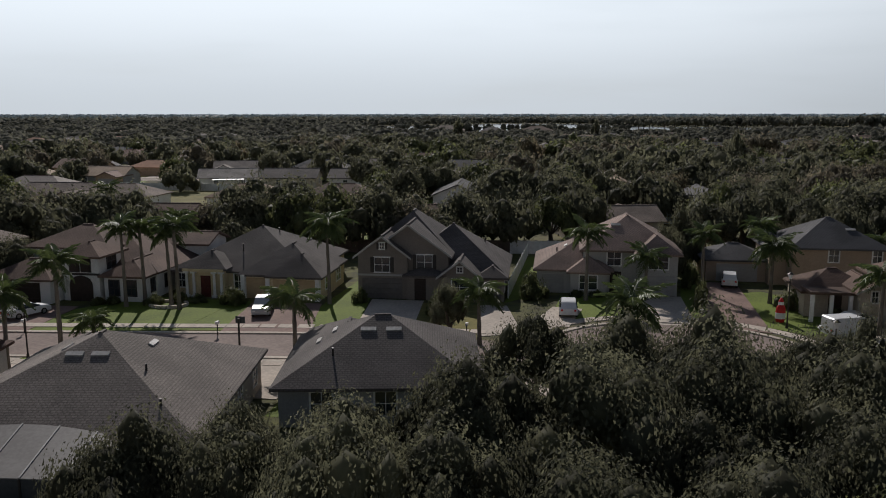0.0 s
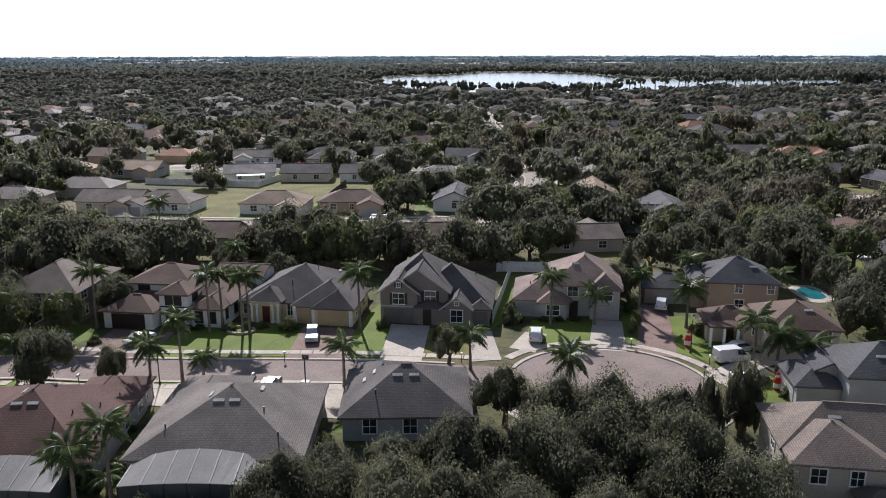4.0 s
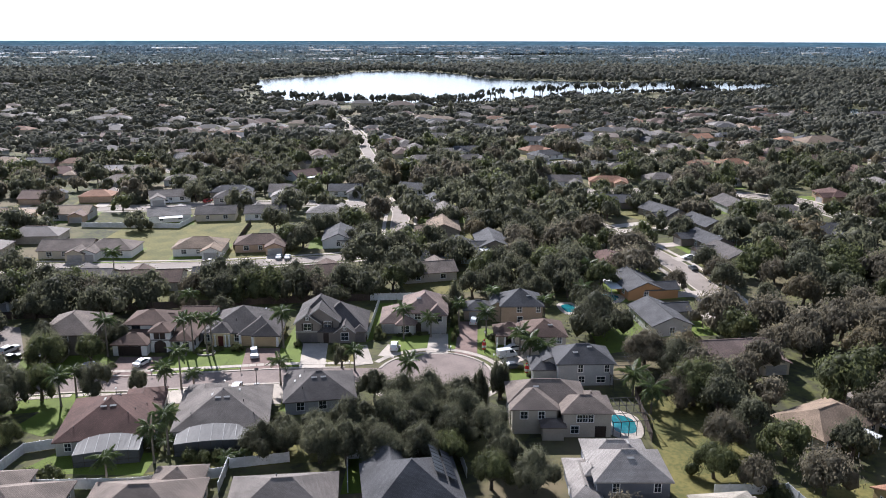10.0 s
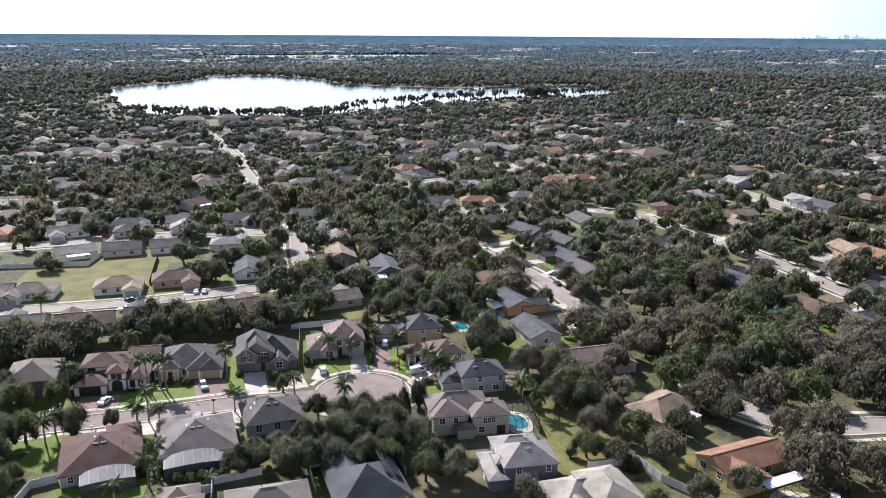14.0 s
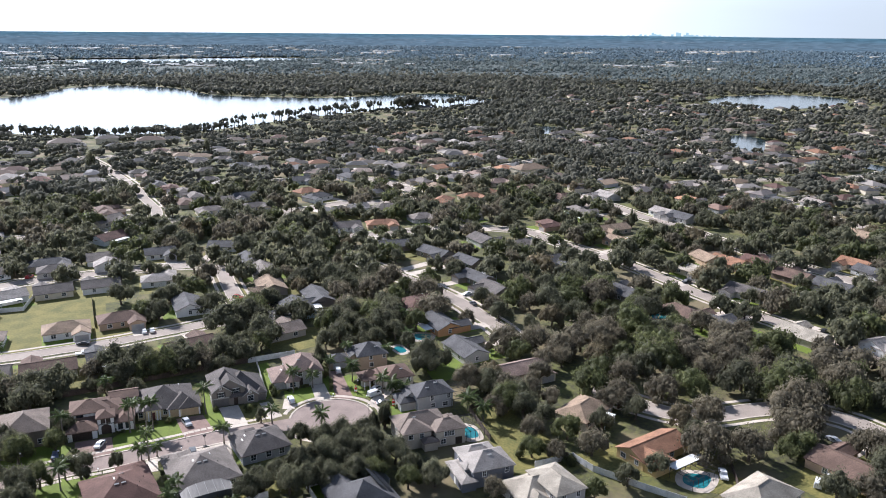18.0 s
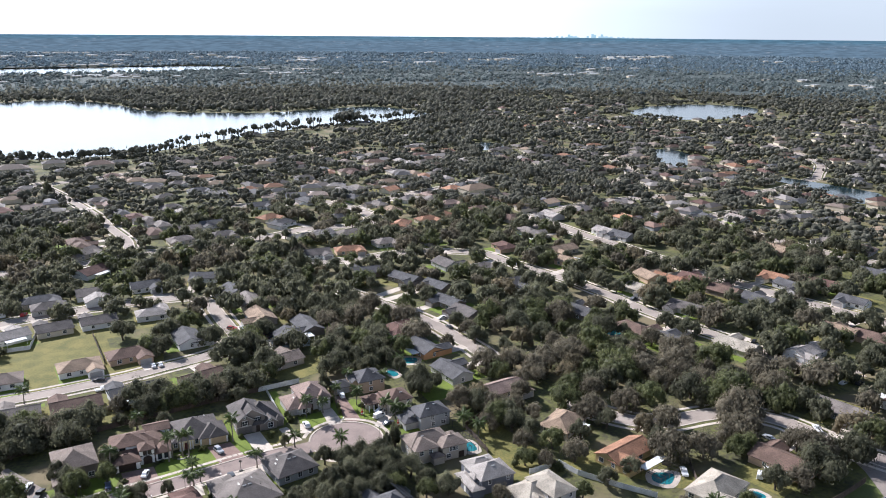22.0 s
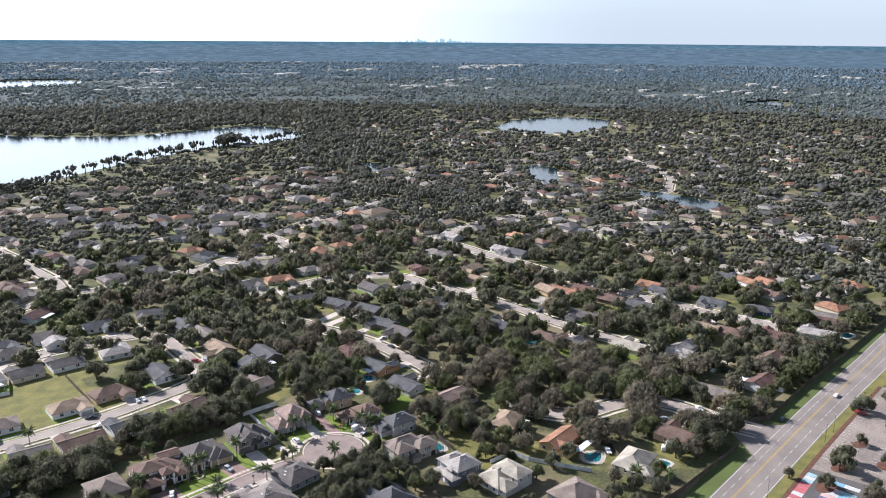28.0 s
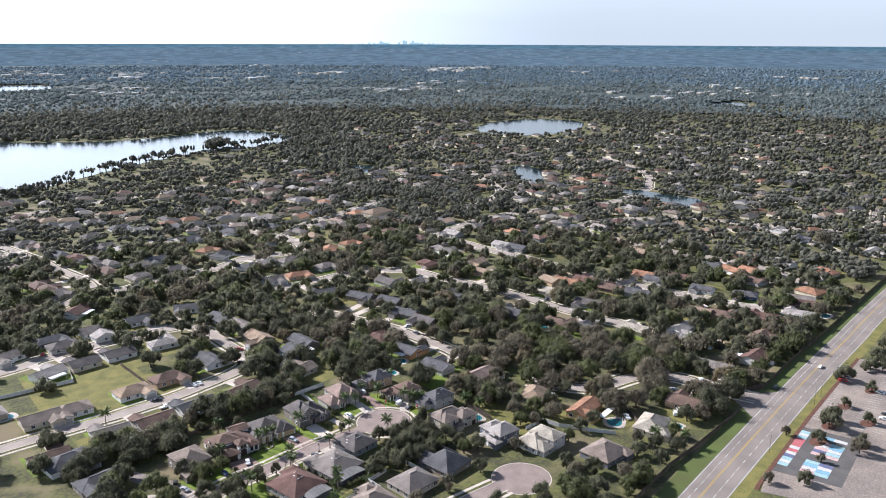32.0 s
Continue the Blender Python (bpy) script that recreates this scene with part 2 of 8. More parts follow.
M["pool_water"] = mat("pool_water", (0.04, 0.23, 0.25), (0.025, 0.16, 0.19), 0.08, 0.5, 2.0, 0.15, spec=0.5)
M["oak_leaf"] = mat("oak_leaf", (0.169, 0.168, 0.104), (0.088, 0.088, 0.056), 0.7, 0.25, 1.6, 0.25, vary=0.16, island=0.2, spec=0.25, dist=0.2, thin=0.6)
M["green_leaf"] = mat("green_leaf", (0.168, 0.182, 0.075), (0.086, 0.094, 0.042), 0.6, 0.25, 1.6, 0.25, vary=0.16, island=0.2, spec=0.3, dist=0.2, thin=0.6)
M["brown_leaf"] = mat("brown_leaf", (0.23, 0.19, 0.115), (0.13, 0.112, 0.072), 0.75, 0.25, 1.6, 0.25, vary=0.15, island=0.2, dist=0.2, thin=0.6)
M["grey_leaf"] = mat("grey_leaf", (0.232, 0.204, 0.142), (0.124, 0.108, 0.076), 0.75, 0.25, 1.6, 0.25, vary=0.15, island=0.2, dist=0.2, thin=0.6)
M["palm_leaf"] = mat("palm_leaf", (0.13, 0.165, 0.055), (0.07, 0.095, 0.032), 0.48, 0.4, 3.0, 0.3, vary=0.2, spec=0.4, thin=0.3)
M["bark"] = mat("bark", (0.13, 0.105, 0.08), (0.07, 0.056, 0.045), 0.95, 0.8, 8.0, 0.8)
M["palm_bark"] = mat("palm_bark", (0.22, 0.19, 0.155), (0.14, 0.12, 0.10), 0.95, 0.8, 8.0, 0.6)
M["woods"] = mat("woods", (0.19, 0.186, 0.142), (0.106, 0.105, 0.082), 0.9, 0.02, 0.12, 0.25, island=0.28, dist=2.0, thin=0.5)
# far woods sheet: distance haze and shade between crowns put into its colour
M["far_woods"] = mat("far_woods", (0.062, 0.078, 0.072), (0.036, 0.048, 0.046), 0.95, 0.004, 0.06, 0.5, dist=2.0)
# farther leaves: haze of distance mixed into the base colour as blue
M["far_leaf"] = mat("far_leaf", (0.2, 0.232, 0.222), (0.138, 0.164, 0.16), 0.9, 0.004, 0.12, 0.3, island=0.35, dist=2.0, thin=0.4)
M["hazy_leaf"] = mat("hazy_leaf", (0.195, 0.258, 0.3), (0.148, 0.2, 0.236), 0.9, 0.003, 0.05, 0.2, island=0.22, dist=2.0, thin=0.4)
M["store_roof"] = mat("store_roof", (0.50, 0.50, 0.49), (0.27, 0.28, 0.29), 0.8, 0.006, 0.2, 0.0)
# backdrop ring: mottled haze blue given off as emission
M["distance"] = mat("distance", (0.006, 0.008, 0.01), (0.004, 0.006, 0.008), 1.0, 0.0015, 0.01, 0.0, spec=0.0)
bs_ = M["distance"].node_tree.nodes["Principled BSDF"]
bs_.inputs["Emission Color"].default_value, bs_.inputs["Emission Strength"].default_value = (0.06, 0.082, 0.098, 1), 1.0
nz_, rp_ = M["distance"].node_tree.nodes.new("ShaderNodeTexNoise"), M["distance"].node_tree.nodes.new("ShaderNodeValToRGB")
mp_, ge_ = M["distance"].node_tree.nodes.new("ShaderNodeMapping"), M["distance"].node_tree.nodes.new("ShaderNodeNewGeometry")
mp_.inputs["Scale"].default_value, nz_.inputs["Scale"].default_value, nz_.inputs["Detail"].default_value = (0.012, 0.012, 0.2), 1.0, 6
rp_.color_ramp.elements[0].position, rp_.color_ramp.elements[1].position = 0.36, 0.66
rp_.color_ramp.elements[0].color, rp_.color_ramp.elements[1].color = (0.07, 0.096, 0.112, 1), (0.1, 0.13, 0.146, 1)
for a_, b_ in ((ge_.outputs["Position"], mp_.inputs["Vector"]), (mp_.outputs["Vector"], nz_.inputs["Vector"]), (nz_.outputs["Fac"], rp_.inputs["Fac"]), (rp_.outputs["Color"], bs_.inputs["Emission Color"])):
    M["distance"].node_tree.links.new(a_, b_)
M["verge"] = mat("verge", (0.10, 0.13, 0.032), (0.085, 0.095, 0.03), 0.9, 0.06, 2.0, 0.5, dist=0.05)
# haze before the far city put in as a faint blue emission
M["skyline"] = mat("skyline", (0.09, 0.11, 0.13), (0.07, 0.09, 0.11), 1.0, 0.01, 0.05, 0.0, spec=0.0, vary=0.15)
bs_ = M["skyline"].node_tree.nodes["Principled BSDF"]
bs_.inputs["Emission Color"].default_value, bs_.inputs["Emission Strength"].default_value = (0.075, 0.1, 0.118, 1), 1.0
M["glass"] = mat("glass", (0.035, 0.042, 0.05), (0.02, 0.025, 0.03), 0.08, 0.5, 1.0, 0.0, spec=0.6)
M["white"] = mat("white", (0.82, 0.81, 0.79), (0.72, 0.71, 0.69), 0.6, 0.4, 5.0, 0.05)
M["white_metal"] = mat("white_metal", (0.78, 0.78, 0.76), (0.66, 0.66, 0.64), 0.45, 0.3, 4.0, 0.05)
M["vinyl"] = mat("vinyl", (0.70, 0.70, 0.69), (0.55, 0.55, 0.53), 0.5, 0.4, 2.0, 0.05, vary=0.06)
M["dark_fence"] = mat("dark_fence", (0.10, 0.075, 0.058), (0.06, 0.045, 0.038), 0.9, 0.4, 4.0, 0.3, vary=0.15)
M["screen"] = mat("screen", (0.075, 0.08, 0.085), (0.055, 0.06, 0.065), 0.7, 0.4, 5.0, 0.1)
M["pale_screen"] = mat("pale_screen", (0.215, 0.205, 0.195), (0.17, 0.16, 0.152), 0.7, 0.4, 5.0, 0.1)
M["frame_dark"] = mat("frame_dark", (0.05, 0.045, 0.04), (0.035, 0.03, 0.028), 0.5, 0.4, 5.0, 0.05)
M["metal_roof"] = mat("metal_roof", (0.62, 0.61, 0.58), (0.5, 0.49, 0.47), 0.5, 0.2, 3.0, 0.05)
M["vent"] = mat("vent", (0.55, 0.53, 0.5), (0.40, 0.38, 0.36), 0.5, 1.0, 5.0, 0.05)
M["tan_door"] = mat("tan_door", (0.50, 0.375, 0.22), (0.44, 0.33, 0.19), 0.6, 0.5, 3.0, 0.05)
M["grey_door"] = mat("grey_door", (0.155, 0.14, 0.13), (0.125, 0.112, 0.104), 0.6, 0.5, 3.0, 0.05)
M["pale_door"] = mat("pale_door", (0.40, 0.38, 0.36), (0.34, 0.325, 0.31), 0.6, 0.5, 3.0, 0.05)
M["brown_door"] = mat("brown_door", (0.05, 0.035, 0.028), (0.035, 0.025, 0.02), 0.6, 0.5, 3.0, 0.05)
M["red_door"] = mat("red_door", (0.12, 0.03, 0.025), (0.08, 0.02, 0.018), 0.5, 0.5, 3.0, 0.05)
M["screen_rib"] = mat("screen_rib", (0.40, 0.39, 0.38), (0.32, 0.31, 0.30), 0.6, 0.5, 3.0, 0.0)
M["solar"] = mat("solar", (0.012, 0.014, 0.022), (0.008, 0.009, 0.015), 0.4, 0.5, 2.0, 0.0, spec=0.6)
M["tyre"] = mat("tyre", (0.02, 0.02, 0.02), (0.014, 0.014, 0.014), 0.85, 1.0, 8.0, 0.1)
M["rim"] = mat("rim", (0.4, 0.4, 0.4), (0.3, 0.3, 0.3), 0.35, 1.0, 8.0, 0.0, metal=0.8)
M["yellow_paint"] = mat("yellow_paint", (0.52, 0.34, 0.06), (0.42, 0.28, 0.06), 0.7, 0.5, 4.0, 0.0)
M["white_paint"] = mat("white_paint", (0.66, 0.66, 0.64), (0.48, 0.48, 0.47), 0.7, 0.5, 4.0, 0.0)
M["red"] = mat("red", (0.62, 0.03, 0.025), (0.5, 0.02, 0.02), 0.5, 0.5, 3.0, 0.05)
M["mulch"] = mat("mulch", (0.16, 0.075, 0.05), (0.09, 0.045, 0.03), 0.95, 0.6, 5.0, 0.4)
WALLS = dict(yellow=(0.661, 0.555, 0.354), taupe=(0.254, 0.218, 0.189), pale=(0.472, 0.454, 0.431), white=(0.779, 0.761, 0.732), tan=(0.437, 0.336, 0.248),
             greyblue=(0.389, 0.395, 0.407), slate=(0.165, 0.171, 0.195), beige=(0.496, 0.437, 0.360), cream=(0.614, 0.543, 0.425), peach=(0.543, 0.389, 0.271),
             brown=(0.236, 0.195, 0.165), blue=(0.071, 0.106, 0.212), skyblue=(0.389, 0.472, 0.543), orange=(0.531, 0.295, 0.142), mustard=(0.496, 0.366, 0.177))
for key, c in WALLS.items():
    M["wall_" + key] = mat("stucco_" + key, c, tuple(0.82 * v for v in c), 0.9, 0.35, 7.0, 0.15)
ROOFS = dict(charcoal=(0.216, 0.189, 0.176), grey=(0.340, 0.294, 0.261), warm=(0.382, 0.305, 0.253), brown=(0.258, 0.170, 0.132), rust=(0.237, 0.136, 0.110),
             pink=(0.448, 0.325, 0.271), slate=(0.169, 0.164, 0.169), light=(0.575, 0.516, 0.467), sand=(0.620, 0.547, 0.444), orange=(0.50, 0.265, 0.16), tan=(0.490, 0.358, 0.250))
for key, c in ROOFS.items():
    M["roof_" + key] = shingles("shingles_" + key, tuple(0.88 * v for v in c), tuple(0.5 * v for v in c))
M["roof_mixed"] = palette("shingles_mixed", [ROOFS[k] for k in ("grey", "charcoal", "brown", "warm", "pink", "slate", "tan", "orange", "light", "rust", "grey", "warm")])
M["wall_mixed"] = palette("stucco_mixed", [WALLS[k] for k in ("cream", "white", "beige", "pale", "peach", "tan", "greyblue", "yellow")])


# ---------- building blocks ----------
def part(name, bm, material, parent=None, label="", smooth=False):
    me = bpy.data.meshes.new(name)
    bm.to_mesh(me)
    bm.free()
    if smooth:
        me.polygons.foreach_set("use_smooth", [True] * len(me.polygons))
    me.materials.append(material)
    ob = new(name, me)
    ob.parent = parent
    if label:
        ob["label"] = label
    return ob


def again(ob, m, parent=None):
    """One more object on the same mesh."""
    o = ob.copy()
    scene.collection.objects.link(o)
    o.parent = parent or ob.parent
    o.matrix_basis = m
    return o


def box(bm, x0, y0, z0, x1, y1, z1, m=None):
    v = [bm.verts.new((x, y, z)) for x, y, z in itertools.product((x0, x1), (y0, y1), (z0, z1))]
    if m is not None:
        for q in v:
            q.co = m @ q.co
    for f in ((0, 1, 3, 2), (4, 6, 7, 5), (0, 4, 5, 1), (2, 3, 7, 6), (0, 2, 6, 4), (1, 5, 7, 3)):
        bm.faces.new([v[i] for i in f])
    return bm


def cyl(bm, x, y, z0, z1, r0, r1=None, n=10, tilt=(0, 0)):
    r1 = r0 if r1 is None else r1
    a = [(math.cos(2 * math.pi * k / n), math.sin(2 * math.pi * k / n)) for k in range(n)]
    low = [bm.verts.new((x + r0 * c, y + r0 * s, z0)) for c, s in a]
    top = [bm.verts.new((x + tilt[0] + r1 * c, y + tilt[1] + r1 * s, z1)) for c, s in a]
    for k in range(n):
        bm.faces.new((low[k], low[(k + 1) % n], top[(k + 1) % n], top[k]))
    bm.faces.new(top)
    bm.faces.new(low[::-1])
    return bm


def mesh_np(name, verts, faces, material, label="", category="", kind="stuff"):
    me = bpy.data.meshes.new(name)
    me.from_pydata(verts, [], faces)
    me.materials.append(material)
    ob = new(name, me)
    return tagged(ob, label, category, kind=kind)


def spline(points, step=3.0):
    """Catmull-Rom through the points, about step metres apart."""
    p = [Vector(q) for q in points]
    p = [2 * p[0] - p[1], *p, 2 * p[-1] - p[-2]]
    out = []
    for a, b, c, d in zip(p, p[1:], p[2:], p[3:]):
        k = max(2, int((c - b).length / step))
        for i in range(k):
            t = i / k
            out.append(0.5 * (2 * b + (c - a) * t + (2 * a - 5 * b + 4 * c - d) * t * t + (3 * b - a - 3 * c + d) * t ** 3))
    return out + [p[-2]]


def ribbon(name, points, lo, hi, z, thick, material, label, category, step=3.0):
    """A strip along a line from lo to hi metres to its right, with its top at z."""
    line = spline([(x, y) for x, y in points], step)
    bm = bmesh.new()
    rows = []
    for i, q in enumerate(line):
        d = (line[min(i + 1, len(line) - 1)] - line[max(i - 1, 0)]).normalized()
        r = Vector((d.y, -d.x))
        rows.append([bm.verts.new((*(q + r * s), h)) for s, h in ((lo, z - thick), (lo, z), (hi, z), (hi, z - thick))])
    for a, b in zip(rows, rows[1:]):
        for k in range(3):
            bm.faces.new((a[k], a[k + 1], b[k + 1], b[k]))
    bmesh.ops.recalc_face_normals(bm, faces=bm.faces[:])
    ob = part(name, bm, material)
    return tagged(ob, label, category, kind="structure")


def patch(name, pts, z, material, label, category, thick=0.3, bump=0.0):
    """A flat sheet with the outline pts, its top at z."""
    bm = bmesh.new()
    top = [bm.verts.new((x, y, z)) for x, y in pts]
    low = [bm.verts.new((x, y, z - thick)) for x, y in pts]
    bm.faces.new(top)
    for k in range(len(pts)):
        bm.faces.new((top[k], low[k], low[(k + 1) % len(pts)], top[(k + 1) % len(pts)]))
    bmesh.ops.recalc_face_normals(bm, faces=bm.faces[:])
    bmesh.ops.triangulate(bm, faces=[f for f in bm.faces if len(f.verts) > 4])
    return tagged(part(name, bm, material), label, category, kind="structure")


def rounded(pts, n=5):
    """A soft closed outline through the points."""
    p = [Vector(q) for q in pts]
    out = []
    for i in range(len(p)):
        a, b, c, d = p[i - 1], p[i], p[(i + 1) % len(p)], p[(i + 2) % len(p)]
        for k in range(n):
            t = k / n
            out.append(tuple(0.5 * (2 * b + (c - a) * t + (2 * a - 5 * b + 4 * c - d) * t * t + (3 * b - a - 3 * c + d) * t ** 3)))
    return out


def inside(x, y, poly):
    hit = False
    for (x0, y0), (x1, y1) in zip(poly, poly[1:] + poly[:1]):
        if (y0 > y) != (y1 > y) and x < (x1 - x0) * (y - y0) / (y1 - y0) + x0:
            hit = not hit
    return hit

# ---------- ground, water, roads ----------
bm = bmesh.new()
n_r, n_a = 30, 72
rings = [[bm.verts.new((4990 * (k / n_r) ** 1.6 * math.cos(2 * math.pi * a / n_a), 4990 * (k / n_r) ** 1.6 * math.sin(2 * math.pi * a / n_a), 0)) for a in range(n_a)] for k in range(1, n_r + 1)]
middle = bm.verts.new((0, 0, 0))
for a in range(n_a):
    bm.faces.new((middle, rings[0][a], rings[0][(a + 1) % n_a]))
    for k in range(n_r - 1):
        bm.faces.new((rings[k][a], rings[k + 1][a], rings[k + 1][(a + 1) % n_a], rings[k][(a + 1) % n_a]))
ground = tagged(part("ground", bm, M["ground"]), "flat suburban ground of grass and sandy soil", "ground", kind="structure")

LAKE = rounded([(-168, 735), (-95, 672), (-38, 655), (36, 665), (102, 716), (196, 788), (311, 848), (386, 852), (474, 896), (496, 980), (452, 1080), (346, 1066), (250, 1046), (165, 1080), (85, 1140), (48, 1268), (-8, 1360), (-82, 1405), (-150, 1345), (-190, 1200), (-262, 1065)])
LAKE_B = rounded([(811, 834), (794, 762), (842, 706), (959, 725), (1069, 811), (1065, 885), (998, 925), (899, 905)])
POND_A = rounded([(528, 440), (500, 374), (534, 378), (580, 440), (572, 478)])
POND_B = rounded([(537, 312), (535, 256), (520, 176), (566, 192), (568, 228), (553, 300)])
POND_C = rounded([(376, 548), (412, 552), (424, 592), (398, 600)])
POND_D = rounded([(1668, 945), (1656, 850), (1790, 880), (1786, 940)])
LAKE_C = rounded([(-360, 2520), (-180, 2400), (120, 2420), (420, 2490), (519, 2640), (440, 2800), (100, 2760), (-250, 2680)])
WATERS = [LAKE, LAKE_B, POND_A, POND_B, POND_C, POND_D, LAKE_C]
for outline, words in zip(WATERS, ("broad calm lake mirroring the pale sky", "round lake among houses mirroring the sky", "small still pond with grassy banks", "narrow pond between back yards", "small pond at the edge of the woods", "distant pond beyond the houses", "distant lake near the horizon")):
    tagged(patch("water", outline, 0.25, M["water"], words, "water"), kind="structure")

ROADS = []


def road(points, width=6.6, main=False, walks=True, label="pale worn asphalt residential street"):
    ROADS.append((points, width))
    ribbon("road", points, -width / 2, width / 2, 0.03, 0.2, M["main_asphalt" if main else "asphalt"], label, "road")
    for side in (-1, 1) if walks else ():
        a, b = sorted((side * width / 2, side * (width / 2 + 0.45)))
        ribbon("kerb", points, a, b, 0.12, 0.3, M["concrete"], "pale concrete kerb along the street", "kerb")
        a, b = sorted((side * (width / 2 + 2.0), side * (width / 2 + 3.3)))
        ribbon("pavement", points, a, b, 0.07, 0.3, M["concrete"], "pale concrete pavement beside the verge", "pavement")


STREET = [(-100, -31), (-66, -25.5), (-36, -19.6), (-25, -18.6), (-10, -16.4), (4, -14.3), (24, -13.3)]
ROADS.append((STREET, 7.0))
ribbon("road", STREET, -3.4, 3.4, 0.03, 0.2, M["close_asphalt"], "pale worn asphalt street of the close", "road", 2.0)
for side in (-1, 1):
    a, b = sorted((side * 3.4, side * 3.85))
    ribbon("kerb", STREET[:-1] + [(16, -13.5)], a, b, 0.14, 0.3, M["concrete"], "rounded concrete kerb of the close", "kerb", 2.0)
CUL = [(34.5 + 11.6 * math.cos(a * math.pi / 20), -13.3 + 11.4 * math.sin(a * math.pi / 20)) for a in range(40)]
patch("road", CUL, 0.038, M["close_asphalt"], "round asphalt turning head of the close", "road", 0.2)
bm = bmesh.new()
ring = [[bm.verts.new((34.5 + r * math.cos(a), -13.3 + r * math.sin(a), h)) for r, h in ((11.6, 0), (11.6, 0.14), (12.1, 0.14), (12.1, 0))] for a in [math.radians(-165 + 330 * k / 50) for k in range(51)]]
for p, q in zip(ring, ring[1:]):
    for k in range(3):
        bm.faces.new((p[k], p[k + 1], q[k + 1], q[k]))
tagged(part("kerb", bm, M["concrete"]), "curved concrete kerb round the turning head", "kerb", kind="structure")
ROADS.append(([(28, -13.3), (41, -13.3)], 23))
ROADS.append(([(-67, 12), (-58.5, -5), (-52, -24)], 7.0))
SOUTH = [(-110, -99), (-60, -92), (-20, -86.5), (14, -82.6), (40, -82)]
ROADS.append((SOUTH, 7.0))
ribbon("road", SOUTH, -3.3, 3.3, 0.03, 0.2, M["close_asphalt"], "pale worn asphalt street of the next close", "road")
for side in (-1, 1):
    a, b = sorted((side * 3.3, side * 3.75))
    ribbon("kerb", SOUTH, a, b, 0.12, 0.3, M["concrete"], "pale concrete kerb along the street", "kerb")
    a, b = sorted((side * 5.2, side * 6.5))
    ribbon("pavement", SOUTH, a, b, 0.07, 0.3, M["concrete"], "pale concrete pavement beside the verge", "pavement")
patch("road", [(49.5 + 11.2 * math.cos(a * math.pi / 20), -82.6 + 10.8 * math.sin(a * math.pi / 20)) for a in range(40)], 0.036, M["close_asphalt"], "round asphalt turning head of the next close", "road", 0.2)
patch("kerb", [(49.5 + 11.6 * math.cos(a * math.pi / 20), -82.6 + 11.2 * math.sin(a * math.pi / 20)) for a in range(40)], 0.025, M["concrete"], "flat concrete kerb round the turning head", "kerb", 0.2)
ROADS.append(([(43, -82.6), (56, -82.6)], 23))
road([(-160, 57), (-100, 61), (-79, 62), (-56, 63), (-43, 64.5), (-27, 66.5), (-13, 70), (2, 74), (14, 80), (20, 92), (19, 105), (18, 122), (17, 141), (14, 152)], 6.0)
road([(-140, 138), (-80, 146), (-67, 151), (-51, 153), (-35, 155), (-10, 156.5), (11, 154)], 6.6)
patch("road", [(-2 + 9 * math.cos(k * 0.393), 158 + 7 * math.sin(k * 0.393)) for k in range(16)], 0.045, M["asphalt"], "round asphalt turning place of the street", "road", 0.2)
road([(80, 140), (84, 128), (88, 118), (92, 107), (98, 92), (102, 79), (105, 65), (106.5, 51), (108, 37), (108, 22)], 6.6)
road([(80, 186), (91, 187), (114, 186), (133, 188), (155, 184), (175, 172), (182, 164), (184, 150), (187, 139), (192, 120), (198, 100), (201, 80), (203, 64), (203.5, 50), (206, 33), (208, 20), (211, 9), (214, -6)], 6.8)
road([(254, 250), (258, 230), (261, 201), (262, 183), (266, 158), (269, 125), (271, 105), (271, 87), (274, 72), (277, 60), (280, 46), (282, 30), (287, 15), (291, 0), (295, -17), (299, -28)], 8.0)
patch("road", [(300 + 10 * math.cos(k * 0.393), -30 + 10 * math.sin(k * 0.393)) for k in range(16)], 0.045, M["asphalt"], "round asphalt turning head of the long street", "road", 0.2)
patch("road", [(252 + 11 * math.cos(k * 0.393), 214 + 13 * math.sin(k * 0.393)) for k in range(16)], 0.045, M["asphalt"], "wide asphalt junction of the long street", "road", 0.2)
road([(362, 215), (365, 185), (366, 163), (367, 132), (369, 105), (372, 80), (378, 60), (384, 39), (385, 21), (382, 2), (376, -14)], 7.4)
patch("road", [(374 + 9 * math.cos(k * 0.393), -18 + 9 * math.sin(k * 0.393)) for k in range(16)], 0.045, M["asphalt"], "round asphalt turning head of the eastern street", "road", 0.2)
road([(60, 362), (110, 352), (139, 346), (147, 325), (152, 309), (154, 293), (152, 276), (143, 266), (131, 262)], 8.4)
road([(-12, 258), (-6, 251), (5, 246), (14, 249), (25, 250), (36, 250), (58, 254), (81, 260), (101, 268), (131, 263)], 7.4)
road([(-66, 520), (-40, 430), (-26, 372), (-20, 345), (-18, 326), (-13, 300), (-10, 282), (-10, 262)], 5.6)
road([(-12, 255), (-23, 246), (-34, 237), (-60, 232), (-125, 238)], 7.0)
road([(183, -99), (178, -85), (176, -72), (173, -61), (164, -51), (151, -48), (138, -47), (129, -43), (122, -34), (114, -20)], 7.2)
road([(214, -6), (216, -22), (222, -36), (236, -44)], 6.2)
road([(262, 243), (330, 262), (395, 262), (490, 243), (584, 272)], 7.0)
road([(365, 185), (420, 190), (500, 130), (488, 40), (470, 0)], 6.6)
road([(500, 118), (560, 30), (670, 62)], 6.6)
road([(584, 272), (668, 346), (732, 492), (720, 628)], 7.0)
road([(312, 398), (312, 312), (344, 312), (438, 356), (500, 492)], 6.4)
road([(150, 310), (196, 344), (250, 366), (312, 398)], 6.4)
